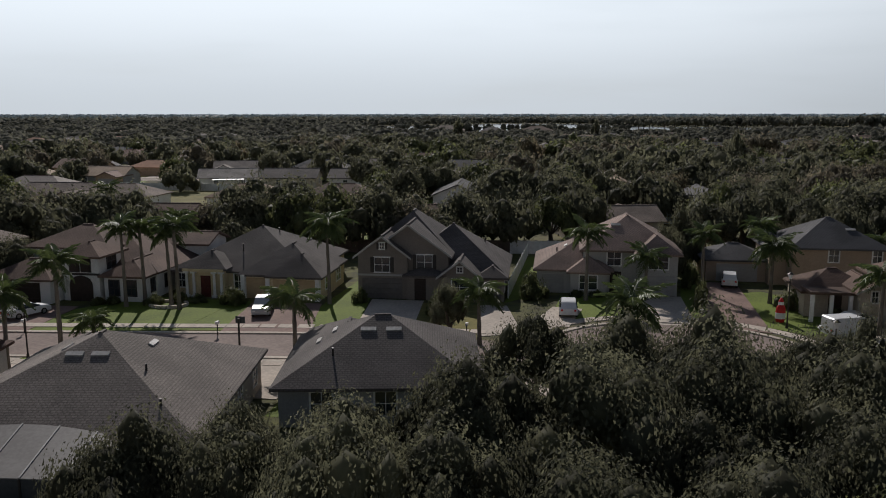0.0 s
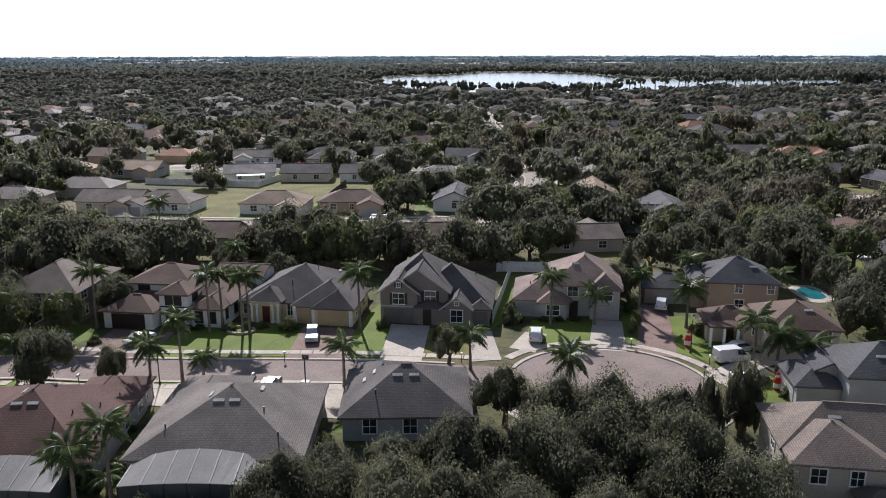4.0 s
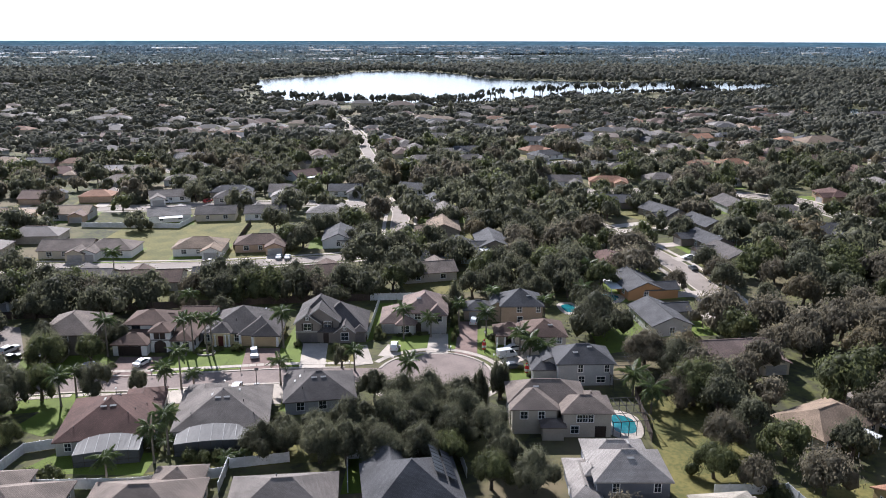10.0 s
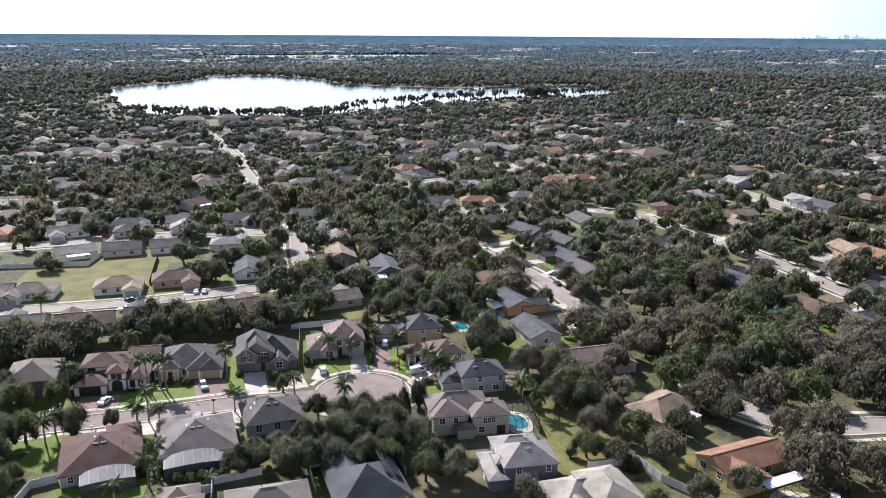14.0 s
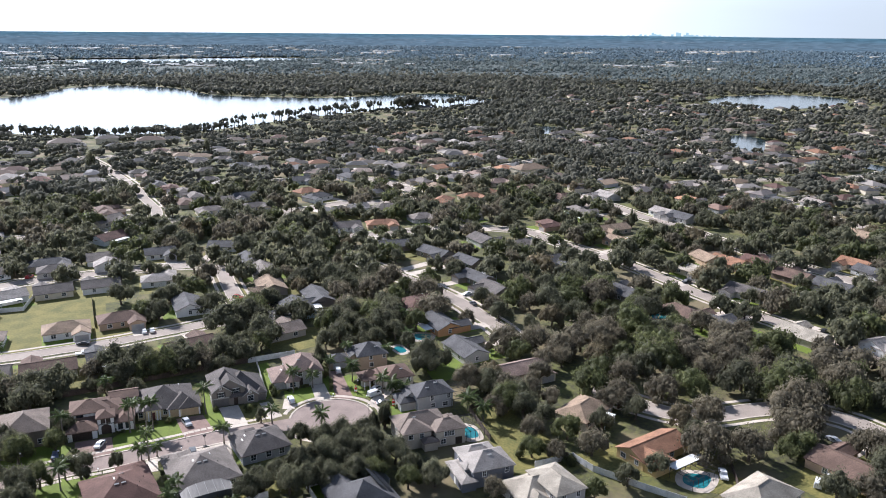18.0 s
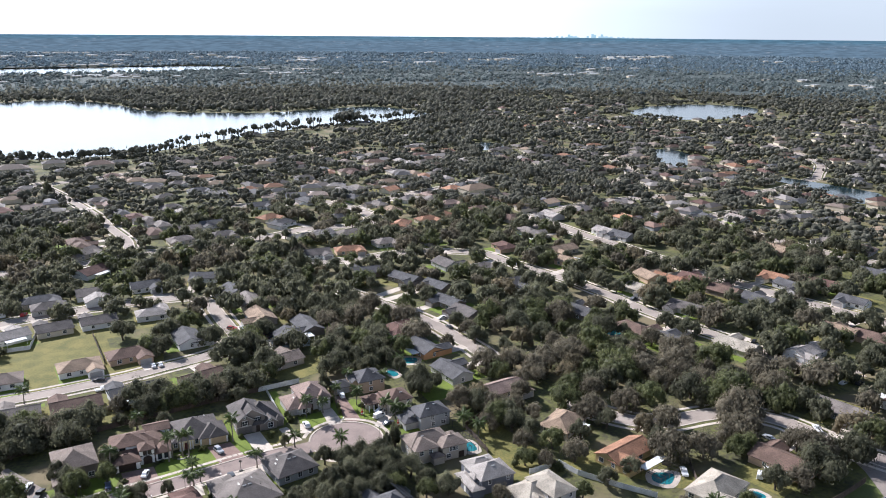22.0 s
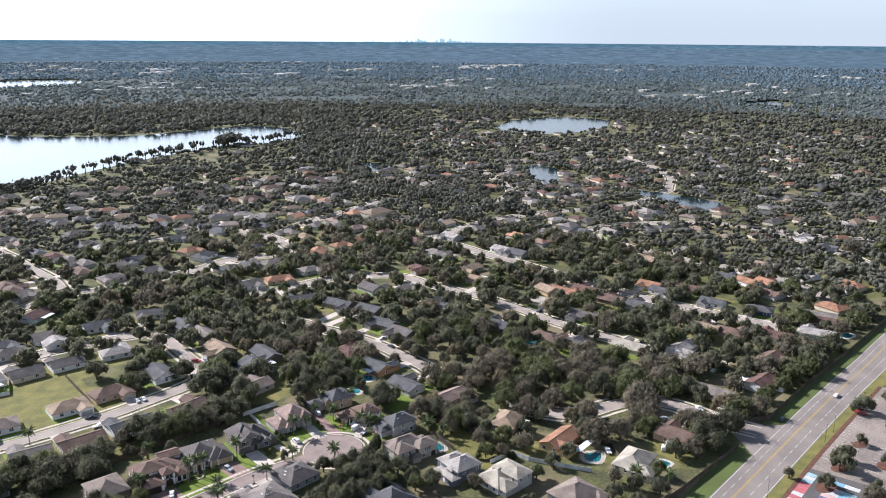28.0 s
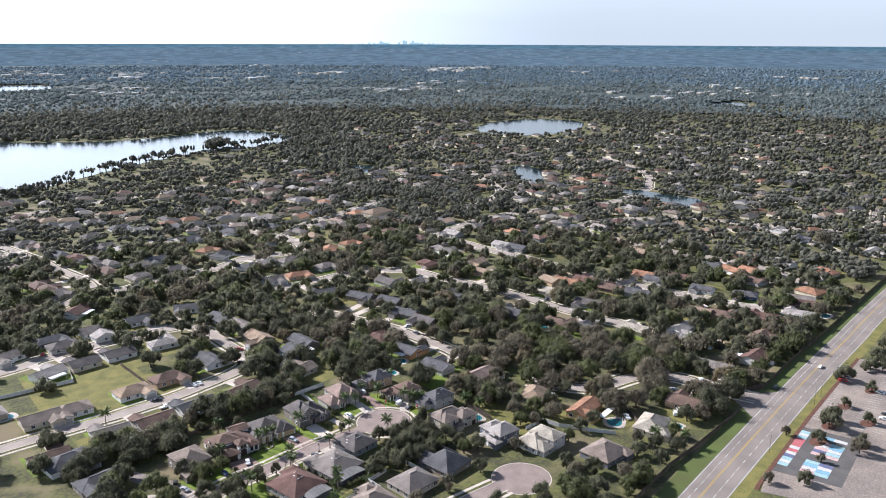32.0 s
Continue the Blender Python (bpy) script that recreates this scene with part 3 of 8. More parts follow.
road([(-63, 502), (20, 540), (124, 566), (250, 586)], 6.6)
road([(-63, 502), (-168, 492), (-314, 522)], 6.6)
road([(-32, 388), (-136, 372), (-262, 376)], 6.6)
road([(-125, 238), (-188, 230), (-292, 250)], 6.6)
BIG = [(-60, -166), (20, -148), (119, -125), (199, -107), (241, -98), (292, -88), (350, -76), (540, -40), (820, 12), (1240, 90)]
ROADS.append((BIG, 30))
ribbon("road", BIG, -6.2, 8.4, 0.035, 0.2, M["main_asphalt"], "wide grey main road with turning lanes", "road")
ribbon("verge", BIG, -13.2, -6.2, 0.02, 0.2, M["verge"], "mown green verge along the main road", "verge")
ribbon("verge", BIG, 8.4, 13.4, 0.02, 0.2, M["dry_lawn"], "dry mown verge along the main road", "verge")
for off, m_, words in ((-5.8, "white_paint", "white edge line"), (8.0, "white_paint", "white edge line"), (-0.25, "yellow_paint", "yellow centre line"), (0.25, "yellow_paint", "yellow centre line")):
    ribbon("road_marking", BIG, off - 0.09, off + 0.09, 0.045, 0.02, M[m_], words + " painted on the main road", "road marking")

patch("road", [(163, -110), (197, -101.5), (188, -96), (182.5, -88), (174.5, -88), (171, -97)], 0.04, M["main_asphalt"], "asphalt mouth of the side street", "road", 0.2)


def near_road(x, y, gap):
    p = Vector((x, y))
    for pts, w in ROADS:
        for a, b in zip(pts, pts[1:]):
            a, b = Vector(a), Vector(b)
            d = b - a
            t = max(0, min(1, (p - a).dot(d) / d.length_squared))
            if (p - a - d * t).length < w / 2 + gap:
                return True
    return False


# dashes and arrows of the main road
line = spline(BIG, 6.0)
bm = bmesh.new()
box(bm, -0.09, -1.6, 0, 0.09, 1.6, 0.012)
dash = None
group = tagged(new("road_markings"), "white dashed lane lines of the main road", "road marking", kind="structure")
for off in (-3.0, 4.0):
    for i in range(1, len(line) - 1):
        if 80 < line[i].x < 440:
            d = (line[i + 1] - line[i]).normalized()
            at = line[i] + Vector((d.y, -d.x)) * off
            m = pose(at.x, at.y, 0.043, 0, 0, math.degrees(math.atan2(d.y, d.x)) - 90)
            if dash is None:
                dash = part("dash", bm, M["white_paint"], group)
                dash.matrix_basis = m
            else:
                again(dash, m)

# ---------- houses ----------
def uv_slope(bm):
    """Metres along the eave and up the slope, for shingles."""
    lay = bm.loops.layers.uv.verify()
    bm.normal_update()
    for f in bm.faces:
        n = f.normal
        along = Vector((-n.y, n.x, 0))
        along = along.normalized() if along.length > 1e-4 else Vector((1, 0, 0))
        up = n.cross(along)
        for lp in f.loops:
            lp[lay].uv = (lp.vert.co.dot(along), lp.vert.co.dot(up))


def roof_mesh(x0, y0, x1, y1, z, kind, pitch, over=0.45, thick=0.2):
    """A hip, gable or cross gable roof with eaves and fascia. Its ridge runs along the longer side, or along 'x' or 'y' if the kind says so."""
    bm = bmesh.new()
    x0, y0, x1, y1 = x0 - over, y0 - over, x1 + over, y1 + over
    z -= over * pitch
    w, d = x1 - x0, y1 - y0
    along_x = kind.endswith("_x") or (w >= d and not kind.endswith("_y"))
    half = (d if along_x else w) / 2
    h = half * pitch
    inset = 0 if kind.startswith("gable") else half
    if along_x:
        inset = min(inset, w / 2 - 0.05)
        ridge = ((x0 + inset, (y0 + y1) / 2), (x1 - inset, (y0 + y1) / 2))
    else:
        inset = min(inset, d / 2 - 0.05)
        ridge = (((x0 + x1) / 2, y0 + inset), ((x0 + x1) / 2, y1 - inset))
    e = [bm.verts.new((x, y, z)) for x, y in ((x0, y0), (x1, y0), (x1, y1), (x0, y1))]
    u = [bm.verts.new((x, y, z - thick)) for x, y in ((x0, y0), (x1, y0), (x1, y1), (x0, y1))]
    r = [bm.verts.new((x, y, z + h)) for x, y in ridge]
    if along_x:
        faces = [(e[0], e[1], r[1], r[0]), (e[2], e[3], r[0], r[1]), (e[1], e[2], r[1]), (e[3], e[0], r[0])]
    else:
        faces = [(e[1], e[2], r[1], r[0]), (e[3], e[0], r[0], r[1]), (e[0], e[1], r[0]), (e[2], e[3], r[1])]
    if kind.startswith("gable"):
        # two slabs, open at the gable ends
        ru = [bm.verts.new(q.co - Vector((0, 0, thick * 1.1))) for q in r]
        a, b, c, d = (0, 1, 2, 3) if along_x else (1, 2, 3, 0)
        for f in faces[:2]:
            bm.faces.new(f)
        bm.faces.new((u[a], u[b], ru[1], ru[0]))
        bm.faces.new((u[c], u[d], ru[0], ru[1]))
        for p, q in ((a, b), (c, d)):
            bm.faces.new((e[p], u[p], u[q], e[q]))
        for p, q, k in ((a, d, 0), (b, c, 1)):
            bm.faces.new((e[p], u[p], ru[k], r[k]))
            bm.faces.new((e[q], u[q], ru[k], r[k]))
    else:
        for f in faces:
            bm.faces.new(f)
        for k in range(4):
            bm.faces.new((e[k], u[k], u[(k + 1) % 4], e[(k + 1) % 4]))
        bm.faces.new(u)
    bmesh.ops.recalc_face_normals(bm, faces=bm.faces[:])
    uv_slope(bm)
    return bm, z + h, ridge


WINDOW, PANE, SILL, GARAGE = {}, {}, {}, {}


def facing(face, block, along, z):
    """The pose of an opening on a block's wall: its front looks out of the wall."""
    x0, y0, x1, y1 = block[:4]
    return {"f": pose(along, y0, z), "b": pose(along, y1, z, 0, 0, 180), "l": pose(x0, along, z, 0, 0, -90), "r": pose(x1, along, z, 0, 0, 90)}[face]


def window(parent, m, w=1.1, h=1.3, trim="white"):
    """A framed window with a dark pane, glazing bars and a sill; m: the middle of its lower edge on the wall."""
    key = (round(w, 2), round(h, 2), trim)
    if key not in WINDOW:
        bm = bmesh.new()
        t = 0.13
        xs, zs = (-w / 2 - t, -w / 2, -0.025, 0.025, w / 2, w / 2 + t), (-t, 0, h * 0.5 - 0.025, h * 0.5 + 0.025, h, h + t)
        grid = [[bm.verts.new((u, -0.07, v)) for v in zs] for u in xs]
        for i, j in itertools.product(range(5), range(5)):
            if i not in (1, 3) or j not in (1, 3):
                bm.faces.new((grid[i][j], grid[i + 1][j], grid[i + 1][j + 1], grid[i][j + 1]))
        out = bmesh.ops.extrude_face_region(bm, geom=bm.faces[:])
        for q in out["geom"]:
            if isinstance(q, bmesh.types.BMVert):
                q.co.y = 0.02
        bmesh.ops.recalc_face_normals(bm, faces=bm.faces[:])
        WINDOW[key] = part("window", bm, M[trim])
        bm = bmesh.new()
        box(bm, -w / 2, -0.035, 0, w / 2, -0.005, h)
        PANE[key] = part("pane", bm, M["glass"], WINDOW[key])
        WINDOW[key].parent, WINDOW[key].matrix_basis = parent, m
        return WINDOW[key]
    o = again(WINDOW[key], m, parent)
    again(PANE[key], Matrix(), o)
    return o


def garage_door(parent, m, w, material, h=2.15):
    key = (round(w, 2), material)
    if key not in GARAGE:
        bm = bmesh.new()
        prof = [(0.0, 0.0)]
        for k in range(4):
            prof += [(-0.06, h * k / 4 + 0.02), (-0.06, h * (k + 1) / 4 - 0.02), (-0.03, h * (k + 1) / 4)]
        prof.append((0.0, h))
        lo, hi = ([bm.verts.new((u, y_, z_)) for y_, z_ in prof] for u in (-w / 2, w / 2))
        for k in range(len(prof)):
            bm.faces.new((lo[k], hi[k], hi[(k + 1) % len(prof)], lo[(k + 1) % len(prof)]))
        bm.faces.new(lo[::-1])
        bm.faces.new(hi)
        bmesh.ops.recalc_face_normals(bm, faces=bm.faces[:])
        GARAGE[key] = part("garage_door", bm, M[material], parent)
        GARAGE[key].matrix_basis = m
        return GARAGE[key]
    return again(GARAGE[key], m, parent)


def house(x, y, rot, wall, roof, blocks, label, category="house", group="houses", openings=(), vents=(), auto=True, seed=0, trim="white", fascia=False):
    """blocks: (x0, y0, x1, y1, eave, roof kind, pitch); openings: ('w'|'g'|'d', face, block, along, sill, width, height, material)."""
    rng = random.Random(seed + int(abs(x * 7 + y * 13)))
    top = tagged(new("house"), label, category, group)
    top.matrix_basis = pose(x, y, 0, 0, 0, rot)
    for k, (x0, y0, x1, y1, eave, kind, pitch) in enumerate(blocks):
        bm = bmesh.new()
        box(bm, x0, y0, -0.1, x1, y1, eave)
        if kind.startswith("gable"):
            along_x = kind.endswith("_x") or (x1 - x0 >= y1 - y0 and not kind.endswith("_y"))
            hh = ((y1 - y0) if along_x else (x1 - x0)) / 2 * pitch - 0.12
            for a in ((x0 + 0.01, x1 - 0.01) if along_x else (y0 + 0.01, y1 - 0.01)):
                t = ((a, y0, eave - 0.01), (a, y1, eave - 0.01), (a, (y0 + y1) / 2, eave + hh)) if along_x else ((x0, a, eave - 0.01), (x1, a, eave - 0.01), ((x0 + x1) / 2, a, eave + hh))
                bm.faces.new([bm.verts.new(q) for q in t])
        part("wall", bm, M["wall_" + wall], top)
        bm, peak, ridge = roof_mesh(x0, y0, x1, y1, eave, kind, pitch)
        ro = part("roof", bm, M["roof_" + roof], top)
        bm = bmesh.new()
        (ax, ay), (bx, by) = ridge
        box(bm, min(ax, bx) - 0.11, min(ay, by) - 0.11, peak - 0.06, max(ax, bx) + 0.11, max(ay, by) + 0.11, peak + 0.035)
        part("ridge_cap", bm, M["roof_" + roof], ro)
        if kind.startswith("gable") and fascia:
            # pale boards under the slopes of the gable ends
            along_x = kind.endswith("_x") or (x1 - x0 >= y1 - y0 and not kind.endswith("_y"))
            o, z0 = 0.47, eave - 0.45 * pitch
            for end in (-1, 1):
                bm = bmesh.new()
                if along_x:
                    fixed = x0 - o if end < 0 else x1 + o
                    pts = [(fixed, y0 - 0.45, z0), (fixed, (y0 + y1) / 2, peak), (fixed, y1 + 0.45, z0)]
                else:
                    fixed = y0 - o if end < 0 else y1 + o
                    pts = [(x0 - 0.45, fixed, z0), ((x0 + x1) / 2, fixed, peak), (x1 + 0.45, fixed, z0)]
                step = Vector((0.04 * end, 0, 0)) if along_x else Vector((0, 0.04 * end, 0))
                for p, q in zip(pts, pts[1:]):
                    v = [Vector(p), Vector(q), Vector(q) - Vector((0, 0, 0.24)), Vector(p) - Vector((0, 0, 0.24))]
                    f1, f2 = [bm.verts.new(w_) for w_ in v], [bm.verts.new(w_ + step) for w_ in v]
                    bm.faces.new(f1)
                    bm.faces.new(f2[::-1])
                    for k2 in range(4):
                        bm.faces.new((f1[k2], f1[(k2 + 1) % 4], f2[(k2 + 1) % 4], f2[k2]))
                bmesh.ops.recalc_face_normals(bm, faces=bm.faces[:])
                part("rake_board", bm, M["wall_pale"], ro)
        if auto:
            for face, a, b in (("f", x0, x1), ("b", x0, x1), ("l", y0, y1), ("r", y0, y1)):
                for level in range(2 if eave > 4.5 else 1):
                    count = max(1, int((b - a) / 3.6))
                    for i in range(count):
                        if rng.random() < 0.8 and not any(o[1] == face and o[2] == k for o in openings):
                            window(top, facing(face, (x0, y0, x1, y1), a + (b - a) * (i + 0.5) / count, 0.85 + 2.4 * level), rng.choice((0.95, 1.1, 1.6)), 1.3, trim)
    for kind, face, k, along, sill, w, h, material in openings:
        m = facing(face, blocks[k], along, sill)
        if kind == "w":
            window(top, m, w, h, material)
        elif kind == "g":
            garage_door(top, m, w, material, h)
        else:
            bm = bmesh.new()
            box(bm, -w / 2, -0.06, 0, w / 2, 0.02, h)
            box(bm, -w / 2 + 0.15, -0.08, h * 0.12, w / 2 - 0.15, -0.05, h * 0.45)
            box(bm, -w / 2 + 0.15, -0.08, h * 0.52, w / 2 - 0.15, -0.05, h * 0.92)
            part("door", bm, M[material], top).matrix_basis = m
    BLOCKS[top.name] = blocks
    for vx, vy, vz, pitch_deg, turn in vents:
        z, lean, way = on_roof(blocks, vx, vy)
        bm = bmesh.new()
        box(bm, -0.52, -0.17, -0.1, 0.52, 0.17, 0.1)
        bmesh.ops.bevel(bm, geom=bm.edges[:], offset=0.04, segments=1)
        part("roof_vent", bm, M["vent"], top, "pale metal roof vent").matrix_basis = pose(vx, vy, z, 0, 0, way) @ pose(0, 0, 0, lean, 0, 0)
    return top


BLOCKS = {}


def on_roof(blocks, x, y):
    """The roof's height at a place of the house, its slope in degrees and the way it faces."""
    best = (0, 0, 0)
    for x0, y0, x1, y1, eave, kind, pitch in blocks:
        if x0 <= x <= x1 and y0 <= y <= y1:
            along_x = kind.endswith("_x") or (x1 - x0 >= y1 - y0 and not kind.endswith("_y"))
            sides = [(y - y0, 0), (y1 - y, 180), (x1 - x, 90), (x - x0, -90)]
            if kind.startswith("gable"):
                sides = sides[:2] if along_x else sides[2:]
            d, way = min(sides)
            best = max(best, (eave + d * pitch, math.degrees(math.atan(pitch)), way))
    return best


def pipe(parent, x, y, z, h=0.5):
    z = on_roof(BLOCKS[parent.name], x, y)[0]
    bm = bmesh.new()
    cyl(bm, x, y, z - 0.3, z + h, 0.07)
    part("vent_pipe", bm, M["frame_dark"], parent)

# ---- the close: the far row, from west to east ----
HOUSES = []


def keep(x, y, r):
    HOUSES.append((x, y, r))


# grey-brown two-storey house at the west end
house(-44.6, -4.8, 6, "brown", "warm", [(-5.6, 0, 5.6, 13, 4.9, "hip", 0.5), (-6.6, -4, 0.5, 1.5, 2.8, "gable_y", 0.5)],
      "two-storey brown stucco house with a warm grey hipped roof", openings=[("g", "f", 1, -3, 0, 4.8, 2.15, "grey_door")])
keep(-43.6, 1.5, 10)
# white house with brown tiles
h = house(-26.3, -2.3, 2, "white", "brown", [(-8.2, 2.2, 8.2, 15.5, 3.0, "hip", 0.42), (-7.8, 4, 1.8, 12.5, 5.1, "hip", 0.42), (-8.4, -2.2, -1.2, 4, 2.8, "hip", 0.45), (-0.9, -0.4, 3.2, 4.5, 5.0, "hip_y", 0.5), (3.6, -0.2, 8.0, 8, 3.0, "hip", 0.5), (2.2, 12, 9.5, 17.5, 4.4, "gable_x", 0.35)],
      "white stucco villa with brown tiled hipped roofs and dark trim", auto=True, trim="frame_dark",
      openings=[("g", "f", 2, -4.8, 0, 4.9, 2.2, "brown_door"), ("w", "f", 3, 0.5, 3.2, 0.9, 1.3, "frame_dark"), ("w", "f", 3, 1.8, 3.2, 0.9, 1.3, "frame_dark"), ("d", "f", 3, 1.1, 0, 2.2, 2.4, "brown_door"),
                ("w", "f", 4, 4.7, 0.7, 1.0, 1.5, "frame_dark"), ("w", "f", 4, 6.6, 0.7, 1.0, 1.5, "frame_dark")])
for face_x, face_y, w_, h_, z_ in ((1.15, -0.4, 2.3, 1.7, 0.0), (-1.75, 2.2, 1.5, 1.5, 0.0), (0.5, -0.4, 0.8, 1.0, 3.2), (1.75, -0.4, 0.8, 1.0, 3.2)):
    bm = bmesh.new()
    rim_ = [(-w_ / 2 - 0.12, 0), (w_ / 2 + 0.12, 0)] + [((w_ / 2 + 0.12) * math.cos(k * math.pi / 10), h_ + (w_ / 2 + 0.12) * 0.8 * math.sin(k * math.pi / 10)) for k in range(11)]
    near_, back_ = ([bm.verts.new((u, v, z)) for u, z in rim_] for v in (-0.13, 0.05))
    bm.faces.new(near_)
    for k in range(len(rim_)):
        bm.faces.new((near_[k], back_[k], back_[(k + 1) % len(rim_)], near_[(k + 1) % len(rim_)]))
    bmesh.ops.recalc_face_normals(bm, faces=bm.faces[:])
    part("arched_opening", bm, M["brown_door"], h, "dark arched opening").matrix_basis = pose(face_x, face_y, z_)
for x0_, x1_, y_, z_ in ((-8.5, -1.1, -2.26, 2.5), (-1.0, 3.3, -0.46, 4.72), (3.5, 8.1, -0.26, 2.72), (-1.0, 3.3, -0.46, 2.75)):
    bm = bmesh.new()
    box(bm, x0_, y_, z_, x1_, y_ + 0.1, z_ + 0.22)
    part("trim_band", bm, M["frame_dark"], h, "dark band under the eaves")
keep(-27, 5, 11)
# yellow house
h = house(-8.5, 1.3, 1.5, "yellow", "charcoal", [(-8.7, 1.2, 6.3, 15.5, 2.95, "hip_y", 0.5), (-0.6, 0.2, 7.9, 9.5, 2.9, "hip_y", 0.58), (-7.0, 0.2, -2.6, 5, 3.4, "hip_y", 0.6), (2.6, -0.2, 8.0, 5.6, 2.88, "hip_y", 0.62)],
          "single-storey yellow house with steep charcoal roof and columned porch", auto=True,
          openings=[("g", "f", 1, 1.0, 0, 2.5, 2.2, "tan_door"), ("g", "f", 3, 5.3, 0, 4.6, 2.2, "tan_door"), ("d", "f", 2, -4.7, 0, 1.1, 2.3, "red_door"), ("w", "f", 0, -7.9, 0.8, 1.0, 1.5, "white"), ("w", "f", 0, -1.4, 0.8, 0.9, 1.6, "white")],
          vents=[(-3.0, 12, 6.0, 0, 0), (1.2, 11, 6.4, 0, 0), (3.0, 12, 5.0, 0, 0)])
for cx in (-6.7, -5.9, -3.6, -2.8):
    bm = bmesh.new()
    cyl(bm, cx, -0.12, 0, 2.75, 0.17, 0.14)
    box(bm, cx - 0.25, -0.37, 0, cx + 0.25, 0.13, 0.25)
    box(bm, cx - 0.25, -0.37, 2.6, cx + 0.25, 0.13, 2.8)
    part("column", bm, M["white"], h)
bm = bmesh.new()
box(bm, -7.1, -0.3, 2.8, -2.5, 0.15, 3.1)
part("porch_beam", bm, M["wall_yellow"], h)
pipe(h, -1.9, 4.0, 6.0, 0.9)
pipe(h, 0.5, 9.0, 7.2)
for cx in (-0.35, 2.4, 7.8):
    bm = bmesh.new()
    box(bm, cx - 0.22, -0.35, 0, cx + 0.22, 0.3, 2.6)
    part("pilaster", bm, M["white"], h, "white corner pilaster beside the garage")
keep(-7.4, 8, 11)
# taupe two-storey house in the middle
h = house(10.6, 4.5, 3, "taupe", "charcoal", [(-7.4, 1.8, 1.9, 13.0, 4.9, "hip_y", 0.8), (-4.2, 0.6, 7.8, 12.8, 2.9, "hip", 0.72), (-7.6, -0.4, -2.3, 5, 4.85, "gable_y", 0.74), (-6.6, 0.5, 1.95, 7, 4.88, "gable_y", 0.72), (1.3, -1.0, 5.3, 3, 2.95, "gable_y", 0.76), (5.3, -0.4, 7.85, 3, 2.85, "hip", 0.55), (-2.3, -0.7, 1.3, 1.5, 2.85, "hip", 0.35)],
          "two-storey taupe stucco house with gables and dark charcoal roof", auto=True, fascia=True,
          openings=[("g", "f", 2, -5.0, 0, 4.3, 2.2, "grey_door"), ("w", "f", 2, -5.0, 2.9, 1.6, 1.5, "white"), ("w", "f", 2, -5.0, 5.35, 0.45, 0.6, "white"), ("w", "f", 3, -0.6, 3.1, 1.6, 1.5, "white"), ("d", "f", 6, -0.9, 0, 1.2, 2.3, "brown_door"), ("w", "f", 4, 3.3, 0.7, 1.6, 1.7, "white"), ("g", "f", 5, 6.6, 0, 2.0, 2.1, "grey_door"), ("w", "f", 4, 3.3, 3.15, 0.5, 0.5, "white")],
          vents=[(3.2, 9, 8.2, 0, 0)])
for sx, sy, z0 in ((-6.05, -0.4, 2.85), (-3.95, -0.4, 2.85), (-5.45, -0.4, 5.3), (-4.55, -0.4, 5.3), (-1.65, 0.5, 3.05), (0.45, 0.5, 3.05)):
    bm = bmesh.new()
    tall = 1.6 if z0 < 5 else 0.7
    box(bm, sx - (0.2 if tall > 1 else 0.12), sy - 0.08, z0, sx + (0.2 if tall > 1 else 0.12), sy, z0 + tall)
    for k in range(6):
        box(bm, sx - 0.14 if tall > 1 else sx - 0.08, sy - 0.1, z0 + 0.1 + tall * 0.15 * k, sx + 0.14 if tall > 1 else sx + 0.08, sy - 0.08, z0 + 0.16 + tall * 0.15 * k)
    part("shutter", bm, M["frame_dark"], h, "dark louvred shutter")
bm = bmesh.new()
box(bm, -7.65, -0.48, 2.45, -2.25, -0.4, 2.65)
part("string_course", bm, M["wall_pale"], h, "pale band over the garage door")
pipe(h, 5.2, 9, 7.4)
keep(11.1, 11, 11)
# pale two-storey house with a faded pinkish roof
h = house(29.2, 9.6, 2, "pale", "pink", [(-2.6, 1.6, 7.4, 13.5, 4.95, "hip", 0.6), (3.2, 0.2, 7.3, 6, 4.9, "hip_y", 0.7), (-7.6, 0.4, 0.2, 11, 2.9, "hip", 0.55), (-4.0, -0.6, -0.2, 4, 2.88, "hip_y", 0.6)],
          "two-storey pale stucco house with a faded pinkish shingle roof", auto=True,
          openings=[("g", "f", 1, 5.25, 0, 3.6, 2.2, "pale_door"), ("w", "f", 1, 5.25, 2.95, 2.0, 1.6, "white"), ("w", "f", 0, 0.7, 3.0, 1.4, 1.5, "white"), ("w", "f", 3, -2.1, 0.7, 1.8, 1.5, "white"), ("d", "f", 0, 0.9, 0, 1.2, 2.3, "brown_door"), ("g", "f", 2, -5.9, 0, 2.4, 2.1, "pale_door")],
          vents=[(-4.5, 4.5, 4.9, 0, 0), (1.0, 5.0, 7.6, 0, 0)])
pipe(h, -5.5, 3.5, 4.5)
keep(30, 16, 11)
